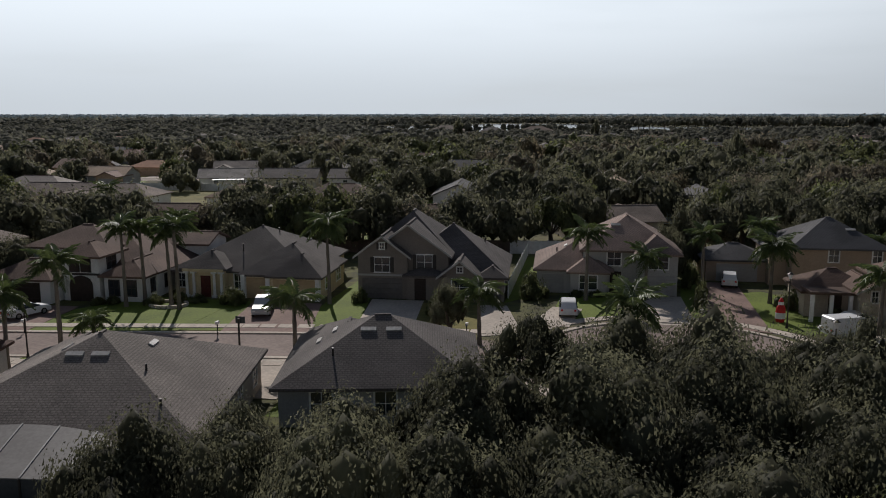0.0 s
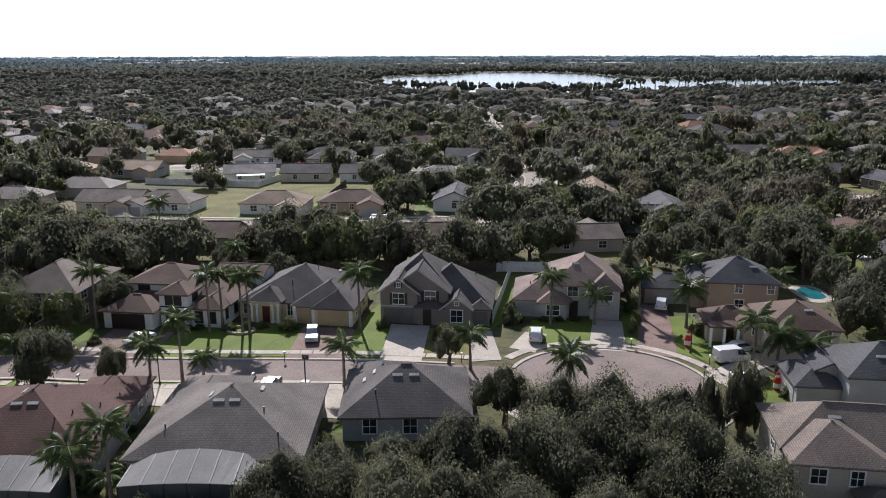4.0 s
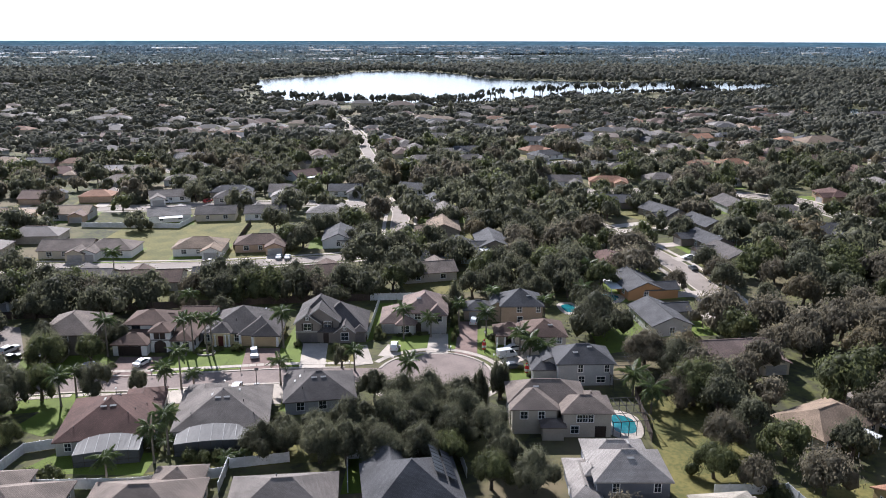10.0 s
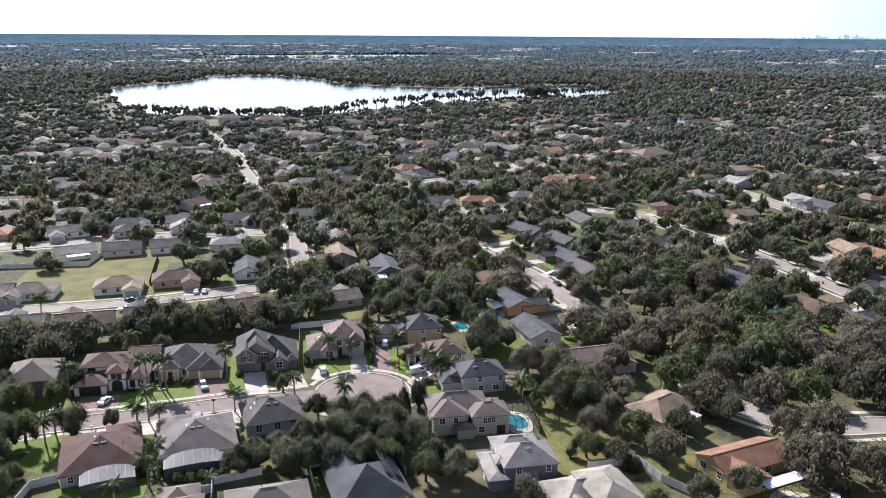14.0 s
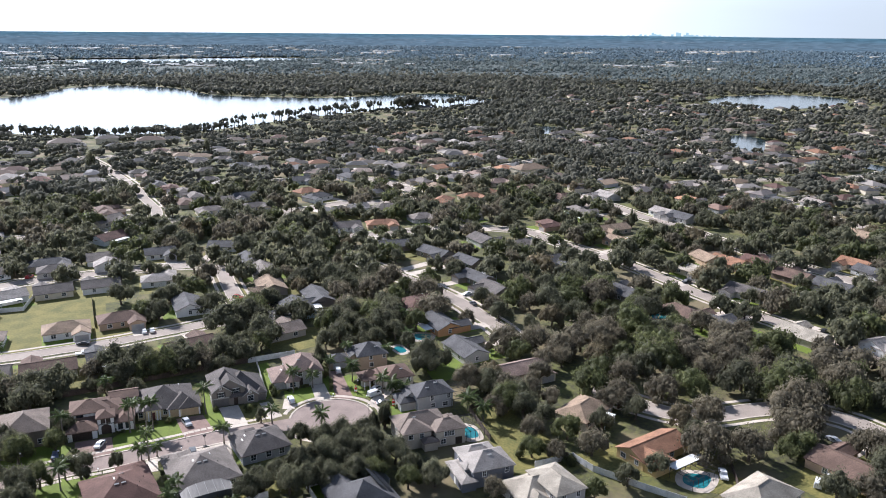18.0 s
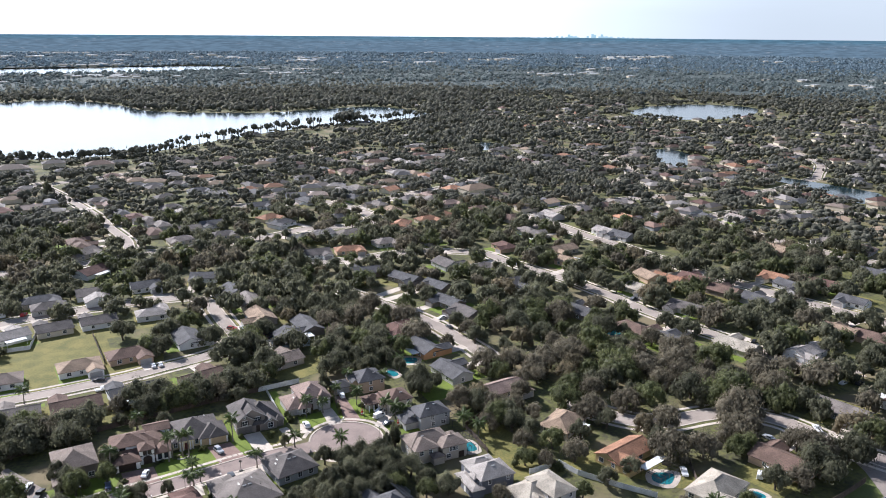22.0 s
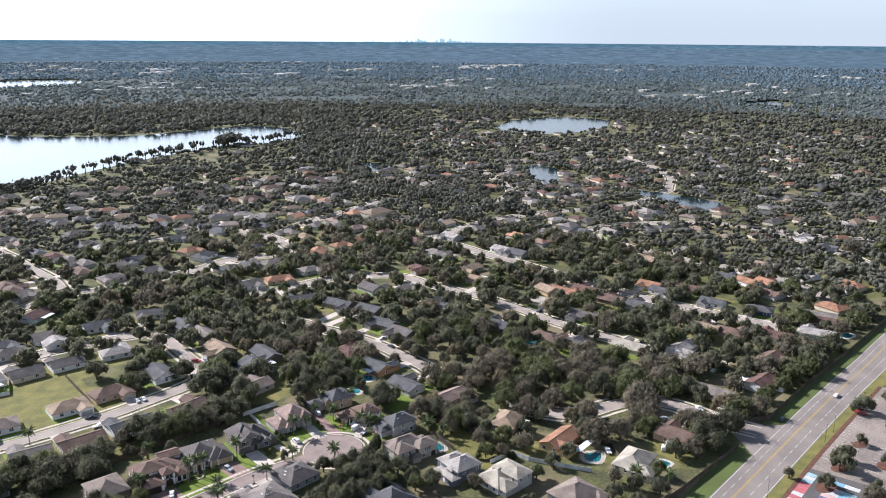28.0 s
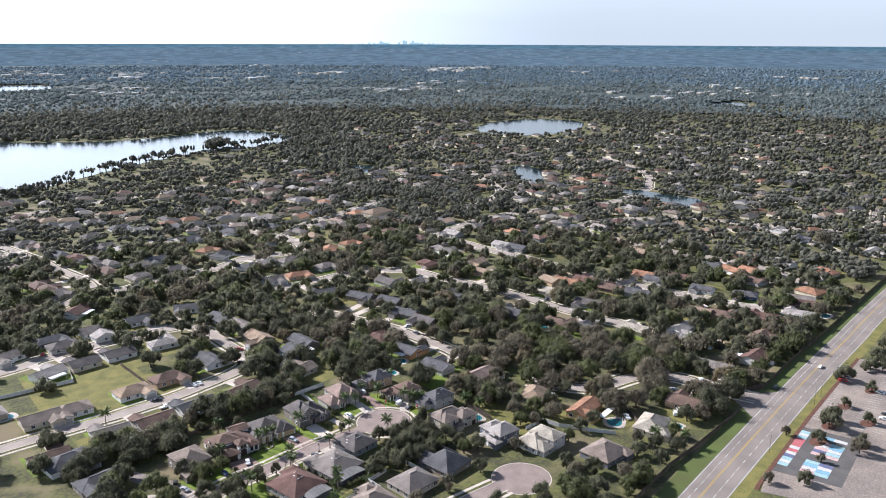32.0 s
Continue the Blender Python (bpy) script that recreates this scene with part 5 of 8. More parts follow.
home(352, -35, 86, "cream", "orange", "hip", 37)
home(332, -39, -67, "white", "grey", "gable_x", 33)
home(324, -47, -67, "peach", "rust", "gable_x", 30)
home(304, -54, 113, "skyblue", "light", "gable_x", 25)
home(282, -43, 113, "white", "rust", "gable_x", 23)
home(251, -60, 8, "pale", "brown", "gable_x", 0)
home(267, -25, 104, "peach", "brown", "hip", 29)
home(261, -15, 104, "beige", "tan", "gable_x", 33)
home(302, 11, -76, "white", "slate", "gable_x", 14)
home(313, -13, -67, "blue", "slate", "hip", 19)
home(482, 44, 8, "white", "slate", "gable_x", 0)
home(508, 25, 8, "white", "light", "gable_x", 0)
home(489, -13, 8, "white", "light", "gable_x", 0)
home(503, 71, 8, "white", "light", "gable_x", 0)
home(312, 36, -71, "white", "rust", "gable_x", 31)
home(222, -74, 8, "white", "rust", "gable_x", 0, True)
home(196, -68, -75, "greyblue", "grey", "gable_x", 21)
home(150, -85, 105, "peach", "brown", "gable_x", 28)
home(228, -25, 8, "white", "light", "gable_x", 0)
home(-80, 160, 21, "white", "grey", "gable_x", 14)
home(-68, 125, -159, "white", "light", "gable_x", 24, True)
home(-51, 128, -171, "cream", "charcoal", "gable_x", 25)
home(-33, 130, -174, "white", "charcoal", "gable_x", 25)
home(-42, 80, 6, "white", "tan", "hip", 16)
home(-69, 77, 1, "white", "warm", "hip", 15)
home(-24, 85, 8, "peach", "brown", "hip", 19)
home(-82, 76, 4, "cream", "warm", "gable_x", 14)
home(0, 93, 95, "white", "slate", "gable_x", 20)
home(-25, 47, -172, "white", "slate", "gable_x", 19, True)
home(-1, 50, -164, "beige", "brown", "gable_x", 21)
home(-44, 44, -174, "pale", "brown", "gable_x", 20)
home(-62, 44, -179, "pale", "grey", "gable_x", 19)
home(-87, 38, -176, "beige", "brown", "gable_x", 24)
home(-77, 9, 8, "taupe", "slate", "hip", 0)
home(40, 76, -85, "skyblue", "slate", "gable_x", 23, True)
home(87, 43, 99, "orange", "slate", "gable_x", 21, True)
home(87, 17, 99, "pale", "slate", "gable_x", 30)
home(97, -4, 8, "cream", "pink", "gable_x", 0)
home(30, 54, -164, "beige", "warm", "gable_x", 35)
home(-92, 232, 8, "greyblue", "grey", "hip", 0)
home(-88, 198, 8, "white", "grey", "hip", 0)
home(14, 309, -81, "pale", "grey", "hip", 0)
home(20, 263, 8, "cream", "grey", "hip", 14)
home(29, 290, 8, "pale", "grey", "gable_x", 0)
home(-115, 279, 8, "cream", "pink", "hip", 0)
home(-106, 265, 8, "white", "light", "gable_x", 0, True)
home(-43, 334, 98, "cream", "warm", "hip", 20)
home(121, 238, 8, "pale", "grey", "hip", 0)
home(198, 262, 12, "peach", "orange", "hip", 0)
home(221, 333, 12, "cream", "pink", "hip", 0)
home(220, 296, 12, "cream", "pink", "hip", 0)
home(269, 303, 12, "peach", "pink", "hip", 0)
home(163, 136, 14, "pale", "grey", "hip", 0)


# ---------- trees ----------
def ico(sub):
    bm = bmesh.new()
    bmesh.ops.create_icosphere(bm, subdivisions=sub, radius=1)
    v = np.array([q.co[:] for q in bm.verts])
    f = np.array([[q.index for q in face.verts] for face in bm.faces])
    bm.free()
    return v, f


ICO = {1: ico(1), 2: ico(2)}


def crown_arrays(seed, blobs, sub, leaves, size, flat=0.62, open_=0.0, fat=1.0):
    """A crown of lumpy boughs with loose sprays of leaves standing out of them; radius 1, foot at 0."""
    rng = np.random.default_rng(seed)
    v0, f0 = ICO[sub]
    V, F, at = [], [], 0
    mids, radii = [], []
    limbs = 3 + seed % 4
    turn, lean = rng.uniform(0, 6.28), rng.uniform(0.8, 1.2, limbs)
    for k in range(blobs):
        g, f = k % (limbs + 1), math.sqrt((k + 0.5) / blobs)
        if g == limbs:      # the crown's middle
            a, r = rng.uniform(0, 6.28), 0.26 * f
        else:               # one of the great limbs
            a, r = turn + g * 6.28 / limbs + rng.uniform(-0.55, 0.55), (0.24 + 0.5 * f) * lean[g]
        c = np.array([r * math.cos(a), r * math.sin(a), flat * (0.30 + 0.8 * (1 - r * r) + rng.uniform(-0.22, 0.2))])
        s = rng.uniform(0.25, 0.40) * (1 - 0.18 * r) * fat
        w = v0 * (1 + rng.uniform(-0.22, 0.22, (len(v0), 1))) * s * 0.74 * np.array([1, 1, rng.uniform(0.6, 0.85)])
        V.append(w + c)
        F.append(f0 + at)
        at += len(v0)
        mids.append(c)
        radii.append(s)
    mids, radii = np.array(mids), np.array(radii)
    pick = rng.integers(0, blobs, leaves)
    d = rng.normal(size=(leaves, 3))
    d[:, 2] = np.abs(d[:, 2]) * 0.9 - 0.35
    d /= np.linalg.norm(d, axis=1, keepdims=True)
    p = mids[pick] + d * (radii[pick] * rng.uniform(0.70, 1.22 + open_, leaves))[:, None] * [1, 1, 0.82]
    hull = p - [0, 0, 0.15]
    out = 0.55 * d + 0.8 * hull / np.linalg.norm(hull, axis=1, keepdims=True) + rng.normal(size=(leaves, 3)) * 0.4
    out /= np.linalg.norm(out, axis=1, keepdims=True)
    a = np.cross(out, rng.normal(size=(leaves, 3)))
    a /= np.linalg.norm(a, axis=1, keepdims=True)
    b = np.cross(out, a)
    s = (size * rng.uniform(0.6, 1.5, leaves))[:, None]
    tri = np.stack([p - a * s, p + a * s * 0.9 + b * s * 0.3, p + b * s * 1.3], 1).reshape(-1, 3)
    V.append(tri)
    F.append(np.arange(leaves * 3).reshape(-1, 3) + at)
    V = np.concatenate(V)
    lo, hi = np.percentile(V[:, 2], 0.5), np.percentile(V[:, 2], 99.7)
    V[:, 2] = (V[:, 2] - lo) / (hi - lo)
    V[:, :2] /= np.percentile(np.hypot(V[:, 0], V[:, 1]), 98)
    return V, np.concatenate(F)


def fast_mesh(name, verts, tris, material):
    me = bpy.data.meshes.new(name)
    me.vertices.add(len(verts))
    me.vertices.foreach_set("co", np.ascontiguousarray(verts, dtype=np.float32).ravel())
    me.loops.add(tris.size)
    me.loops.foreach_set("vertex_index", np.ascontiguousarray(tris, dtype=np.int32).ravel())
    me.polygons.add(len(tris))
    me.polygons.foreach_set("loop_start", np.arange(0, tris.size, 3, dtype=np.int32))
    me.update(calc_edges=True)
    me.materials.append(material)
    return me


def trunk_mesh(seed, foot=0.055):
    """A tapered, leaning trunk that forks into limbs; height 1 up to the crown's middle."""
    rng = random.Random(seed)
    bm = bmesh.new()
    cyl(bm, 0, 0, -0.03, 0.42, foot, foot * 0.7, 8, (rng.uniform(-0.04, 0.04), rng.uniform(-0.04, 0.04)))
    for k in range(4):
        a = k * 1.57 + rng.uniform(-0.4, 0.4)
        cyl(bm, 0, 0, 0.36, rng.uniform(0.75, 0.95), foot * 0.55, foot * 0.2, 6, (0.34 * math.cos(a), 0.34 * math.sin(a)))
    me = bpy.data.meshes.new("trunk")
    bm.to_mesh(me)
    bm.free()
    me.materials.append(M["bark"])
    return me


CROWNS = {}
for leaf in ("oak_leaf", "green_leaf", "grey_leaf", "brown_leaf"):
    n_var = 5 if leaf == "oak_leaf" else 3
    loose = 0.25 if leaf == "grey_leaf" else 0.0
    CROWNS[leaf, "near"] = [fast_mesh("crown", *crown_arrays(11 * k + len(leaf), 26, 1, 11500, 0.0185, open_=loose * 0.5 + 0.02), M[leaf]) for k in range(n_var)]
    CROWNS[leaf, "mid"] = [fast_mesh("crown", *crown_arrays(17 * k + len(leaf) + 3, 22, 1, 2200, 0.038, open_=loose * 0.6 + 0.04), M[leaf]) for k in range(n_var)]
TRUNKS = [trunk_mesh(k) for k in range(4)]
TREES, SPECS = [], []
tree_rng = random.Random(4)
WORDS = {"oak_leaf": "live oak with a dense dark green crown", "green_leaf": "leafy tree with a fresh green crown", "grey_leaf": "thin-leaved tree with a greyish crown", "brown_leaf": "tree with a browning autumn crown"}


def tree(x, y, r, h, leaf, level, name="oak_tree"):
    """r: the crown's radius, h: the tree's height."""
    TREES.append((x, y, r))
    SPECS.append((x, y, r, h, leaf, level, name))


def plant(x, y, r, h, leaf, level, name):
    top = tagged(new(name), WORDS[leaf], "tree", "trees of the neighbourhood")
    top.matrix_basis = pose(x, y, 0, 0, 0, tree_rng.uniform(0, 360))
    ch = h * 0.94 if name == "magnolia_tree" else min(h * 0.95, max(1.15 * r + 1.0, 0.74 * h))
    t = new("trunk", tree_rng.choice(TRUNKS))
    t.parent, t.scale = top, (h * 0.9, h * 0.9, h * 0.62)
    c = new("crown", tree_rng.choice(CROWNS[leaf, level]))
    c.parent, c.location, c.scale = top, (0, 0, h - ch), (r, r * tree_rng.uniform(0.9, 1.1), ch)
    return top


def pick_leaf(rng, x, y):
    u = rng.random()
    grey = 0.45 if 70 < x < 210 and -75 < y < 20 else 0.12
    return "grey_leaf" if u < grey else "brown_leaf" if u < grey + 0.03 else "green_leaf" if u < grey + 0.2 else "oak_leaf"


def free_of(x, y, gap):
    """Whether a tree may stand there: off the roads, the houses and its neighbours."""
    return not near_road(x, y, 0.2) and not any(math.hypot(x - a, y - b) < g * 0.75 for a, b, g in HOUSES) and not any(math.hypot(x - a, y - b) < gap for a, b, g in TREES)


def oak(x, y, r):
    k = 1 + 0.034 * max(0.0, min(1.0, (math.hypot(x - 28, y + 95) - 125) / 60))
    x, y = 28 + k * (x - 28), -95 + k * (y + 95)
    if (-56 < x < -26 and -42 < y < -8) or near_road(x, y, -1.2) or any(math.hypot(x - a, y - b) < g * 0.62 for a, b, g in HOUSES):
        return
    if (5 < x < 46 and -46 < y < -20) or (x < 6 and 49 < y < 80):
        return
    near = -14 < x < 62 and -62 < y < -18
    h = max(4.5, min(11.0, 1.0 * r + 2.9 + tree_rng.uniform(-0.6, 0.8)))
    tree(x, y, r, h, pick_leaf(tree_rng, x, y), "near" if near else "mid")


oak(-24.8, -63.1, 3.7)
oak(-26.4, -28.2, 4.2)
oak(-36.3, -12.5, 4.8)
oak(-41.5, -17.1, 4.5)
oak(-50.6, 24.7, 6)
oak(-57.1, 26.8, 5.5)
oak(-44.7, 27.1, 6.6)
oak(-21.5, 29.4, 4.9)
oak(-15, 32, 5.7)
oak(-8, 29.6, 4.1)
oak(2.5, 33.5, 4.9)
oak(7.9, 27.8, 4)
oak(12.6, 63.6, 8.1)
oak(21.9, 40.2, 4.6)
oak(-9.7, 80, 5.9)
oak(49, 53.1, 6.3)
oak(57.1, 63.1, 5.3)
oak(24.1, -26.1, 3.6)
oak(34.5, -33, 5.1)
oak(38.4, -29.7, 3.9)
oak(11.3, -46.3, 3.2)
oak(16.4, -44.5, 3.6)
oak(20.8, -41.9, 3.7)
oak(25.5, -42.4, 3.7)
oak(30.1, -43, 3.7)
oak(33.9, -45, 3.6)
oak(37.5, -48.5, 3.2)
oak(-26.3, 20.6, 2.5)
oak(15.1, -10.1, 1.7)
oak(44.2, -55.2, 3.4)
oak(46.5, -49.6, 3.2)
oak(71.3, 9.7, 7.7)
oak(86.3, -18.5, 5.8)
oak(79.9, -26.7, 4.6)
oak(84.1, -54.4, 3.4)
oak(94, -55.7, 4.8)
oak(78.9, -51.3, 3.9)
oak(102.4, 7.4, 5.3)
oak(111.2, 12.7, 6.7)
oak(115.2, 2.8, 6.1)
oak(124.6, 6.3, 7.6)
oak(132.6, 8.5, 6.5)
oak(135.1, -16.3, 5.9)
oak(141.7, -15.8, 7.7)
oak(115, -34.3, 6.3)
oak(122.6, -34.3, 5.4)
oak(131, -33.3, 6)
oak(140.2, -34.6, 6.1)
oak(134.6, -49.7, 5.7)
oak(125.2, -50, 5.1)
oak(124.7, -57.6, 4.5)
oak(50.7, -56, 3.8)
oak(150.8, 62.3, 7.9)
oak(157.3, 51.9, 7.8)
oak(137.8, 58.9, 7)
oak(134.5, 79.8, 7.4)
oak(100.1, 68, 5.5)
oak(111.6, 93.7, 5.3)
oak(98.3, 89.3, 5.2)
oak(125.7, 30.3, 5.6)
oak(137, 32.8, 5.8)
oak(176.3, 49.8, 6.5)
oak(211.5, 71.4, 6.5)
oak(109, 40.1, 5.7)
oak(96.8, 41.5, 3.8)
oak(172.2, 87.3, 6.4)
oak(124.5, 46.7, 5.3)
oak(153, -24.9, 5.5)
oak(208.3, 50.9, 7)
oak(121.8, -13.2, 5.3)
oak(129.8, -14.3, 5.4)
oak(163.7, 7.9, 5.6)
oak(172.9, 6.7, 5.7)
oak(21.6, 65.4, 7.1)
oak(-57.8, 19.9, 8)
oak(-46.1, 17.6, 6.9)
oak(8.8, 43.2, 5)
oak(-51.1, 68.7, 2.5)
oak(-37.6, 172.2, 4.8)
oak(-26.2, 163.5, 5.3)
oak(-40.2, 236.5, 7.4)
oak(-54.6, 252.3, 8.5)
oak(-64.2, 206, 8.5)
oak(-22.8, 100.4, 5.8)
oak(-23.6, 127.8, 6.8)
oak(-8.1, 93.7, 5)
oak(5.7, 135.7, 6)
oak(10, 118.2, 7.3)
oak(36.7, 138.1, 8.5)
oak(45.8, 127, 8.5)
oak(56.4, 122.1, 8.5)
oak(59.8, 101.2, 8)
oak(74, 114, 8.5)
oak(85, 115.8, 8)
oak(59.9, 149, 8.5)
oak(44.7, 163.8, 8.5)
oak(40, 190.8, 8)
oak(64.5, 237.9, 5.6)
oak(-2.8, 170.5, 5.4)
oak(6.7, 197.5, 8.5)
oak(-3.2, 202.1, 8.5)
oak(-24.9, 212, 8.3)
oak(-16.3, 244.1, 7.5)
oak(-34.6, 272.7, 6.6)
oak(24.5, 117.6, 7.7)
oak(53.8, 55.2, 4.7)
oak(71, 78.4, 7.2)
oak(81.7, 91.1, 6.6)
oak(135, 165.2, 6.9)
oak(116.2, 155.8, 6.7)
oak(154.8, 185.8, 7.3)
oak(98.8, 146.9, 5.4)
oak(66.4, 206.3, 6.7)
oak(36.8, 219.8, 7.3)
oak(131.5, 44.5, 8.5)
oak(153.3, 45.5, 8.5)
oak(169.7, 49.9, 7.6)
oak(162.1, 24.4, 7.2)
oak(146.2, -7, 8.5)
oak(166.3, -16.8, 8.3)
oak(182.2, -19.9, 8.5)
oak(156.2, -36.6, 8.5)
oak(100.7, 14.8, 7.2)
oak(149.4, -48, 6.8)
oak(122, -66.3, 7.5)
oak(162.1, -54.3, 8.4)
oak(178.9, -55.3, 7.1)
oak(131.1, -70.8, 6.2)
oak(214.6, -49, 7.8)
oak(170.4, -90.5, 8)
oak(171.7, -99.7, 8.5)
oak(154.9, -93.9, 8.3)
oak(160.8, -79.8, 5.8)
oak(184.8, -85.7, 6.1)
oak(211.5, -19.9, 8.1)
oak(272.6, 20.8, 7.5)
oak(206.6, 45.3, 7.6)
oak(234, 119.7, 7.6)
oak(243.4, 106, 8.2)
oak(186.1, 83.1, 8.3)
oak(167.3, 91.8, 7.2)
oak(214.9, 16.3, 8.5)
oak(221, 7.6, 8.5)
oak(231, 2.7, 7.8)
oak(247.7, -5.3, 7.5)
oak(87.8, -24.9, 6.3)
oak(83.7, -12.6, 5.8)
oak(110.6, -25.5, 7.3)
oak(142.3, -73.5, 4.2)
oak(251.2, 84.6, 8)
oak(422.7, 17.5, 8.5)
oak(271.4, 56.5, 8)
oak(161.8, -43.5, 8.5)
oak(203.1, -50.3, 8.4)
oak(155.1, -56, 6.7)
oak(183.4, -48, 8.1)
oak(185.4, -80, 6.9)
oak(246.3, -77.5, 8.5)
oak(220.4, -77.3, 7.4)
oak(120.7, -93.3, 7.6)
oak(144.9, -108.3, 5.2)
oak(258.7, -72.8, 8.5)
oak(177.7, -134.8, 5.4)
oak(166.7, -151.2, 4.3)
oak(227.4, -113.8, 6.2)
oak(185, -117.2, 5.6)
oak(184.7, -131.3, 5.5)
oak(493.5, 9.3, 8.5)
oak(475.5, 23, 8.5)
oak(318.1, 143.6, 8.5)
oak(266.9, 84, 8.5)
oak(333.3, 86.3, 7.5)
oak(283.8, 170, 7.7)
oak(322.4, 174, 8.5)
oak(-68.7, 5.8, 5)
oak(-65.6, 11.9, 5.6)
oak(-77.9, 23.8, 5.5)
oak(-39.9, -39.5, 4.1)
oak(-33, -38.8, 3.7)
oak(-30.1, -25, 3.5)
oak(-48.9, -2.9, 4.1)
oak(-44.1, -0, 3.9)
oak(-35.6, 0.7, 3.8)
oak(-52.6, 29.5, 2.7)
oak(-93.1, 54.4, 6.4)
oak(-106.6, 91, 7.3)
oak(-135, 116.5, 6.6)
oak(-78.9, 34.6, 5.2)
oak(-17.8, 19.2, 3.3)
oak(-21.7, -23.4, 2.1)
for a, b, r, h_ in ((-45.5, -12.5, 3.9, 8.0), (-37.0, -10.0, 3.4, 7.0), (-30.0, -25.0, 4.2, 7.6), (-42.5, -29.6, 4.6, 8.6), (-49.7, -23.0, 4.2, 8.0), (-42.5, -37, 4.4, 8.0), (-39.0, -26.5, 3.6, 7.6), (-51, -33, 4.6, 8.4)):
    tree(a, b, r, h_, "oak_leaf" if r > 4 else "green_leaf", "mid")

# the dark row of oaks in front of the turning head, and the garden trees before it
for a, b, r, h_ in ((21.5, -40.5, 4.6, 8.4), (27.5, -39, 5.0, 8.8), (33.5, -37.5, 5.2, 9.0), (40, -37, 4.8, 8.8), (25, -44, 3.6, 6.6), (32, -43, 3.8, 7.0), (38, -42, 4.0, 7.4), (44.5, -43, 4.6, 8.4), (29.0, -29.5, 4.4, 8.0), (34.5, -30.5, 5.0, 8.8), (40.0, -30, 3.6, 7.4), (23.5, -25.5, 3.5, 6.8), (47.5, -50, 4.8, 8.6), (15.5, -41.5, 3.4, 6.4), (52, -55, 4.4, 8.0), (7.5, -47, 3.6, 7.0), (12.5, -48.5, 4.0, 7.6), (17, -48, 4.0, 7.8), (21.5, -48.5, 4.2, 8.0), (10.5, -43, 3.0, 6.2), (27, -49, 4.2, 7.8), (33, -49, 4.4, 8.0), (39, -48.5, 4.4, 8.2)):
    if not any(math.hypot(a - q[0], b - q[1]) < 3.0 for q in TREES):
        tree(a, b, r, h_, "oak_leaf", "near")

for a, b, r, h_ in ((-40, -44, 3.2, 6.4), (-37, -47.5, 2.8, 5.4), (-44, -46, 3.8, 7.6), (-36.5, -42.5, 2.2, 4.0), (-41, -50.5, 3.4, 6.4), (-46, -52, 4.0, 7.6)):
    tree(a, b, r, h_, "oak_leaf" if r > 3 else "green_leaf", "mid")

for a, b, r, h_ in ((24, 49, 7.2, 10.5), (9, 40, 5.6, 8.6), (2, 37, 5.4, 8.4), (-7, 38, 5.4, 8.6), (-14, 39, 5.2, 8.4), (-20, 42, 4.6, 7.6), (-42, 27, 6.0, 9.0), (-49, 28, 6.0, 9.0), (-56, 27, 6.0, 9.0), (-63, 26, 6.0, 9.2), (-31, 27, 2.6, 4.6), (18, 70, 6.4, 9.5), (15, 36, 5.2, 8.4), (-63, 17, 4.6, 8.0), (-47, -8, 4.4, 7.6)):
    if not near_road(a, b, 0.2) and not any(math.hypot(a - q[0], b - q[1]) < 2.6 for q in TREES):
        tree(a, b, r, h_, "oak_leaf", "mid")
for a, b, r, h_ in ((-81, 20, 6.2, 9.5), (-74, 24, 6.0, 9.5), (-65, 24, 6.4, 9.8), (-40, 31, 5.6, 9.0), (-10, 32, 5.4, 8.8), (-3.5, 33, 5.8, 9.2), (43, 36, 4.6, 8.2), (49, 41, 5.4, 9), (66, 43, 6.0, 9.5), (72, 51, 6.0, 9.5), (72.5, 11.5, 7.4, 10.0), (-50.5, -2.5, 3.8, 7.4), (-41.7, -1.8, 3.6, 7.2), (-55.9, -10, 3.6, 7.0)):
    if not near_road(a, b, 0.3) and not any(math.hypot(a - q[0], b - q[1]) < 3.4 for q in TREES) and not any(math.hypot(a - q[0], b - q[1]) < q[2] * 0.62 for q in HOUSES):
        tree(a, b, r, h_, "oak_leaf", "mid")

# oaks along the western side street and east of the close
west = random.Random(5)
for a, b in ((-75, 1), (-62, -9), (-67, 4), (-61, -20), (-82, 15), (-108, 42), (-118, 56), (-130, 80), (-143, 104), (-124, 70), (-136, 92), (-160, 122), (-172, 134), (-112, 66), (-70, -14), (89, -38), (83, -26), (92, -46), (81, -50)):
    if not near_road(a, b, 0.4) and not any(math.hypot(a - q[0], b - q[1]) < q[2] * 0.6 for q in HOUSES) and not any(math.hypot(a - q[0], b - q[1]) < 3.0 for q in TREES):
        r = west.uniform(3.8, 5.6)
        tree(a, b, r, r * 1.05 + 3.4, "oak_leaf" if west.random() < 0.7 else "green_leaf", "mid")

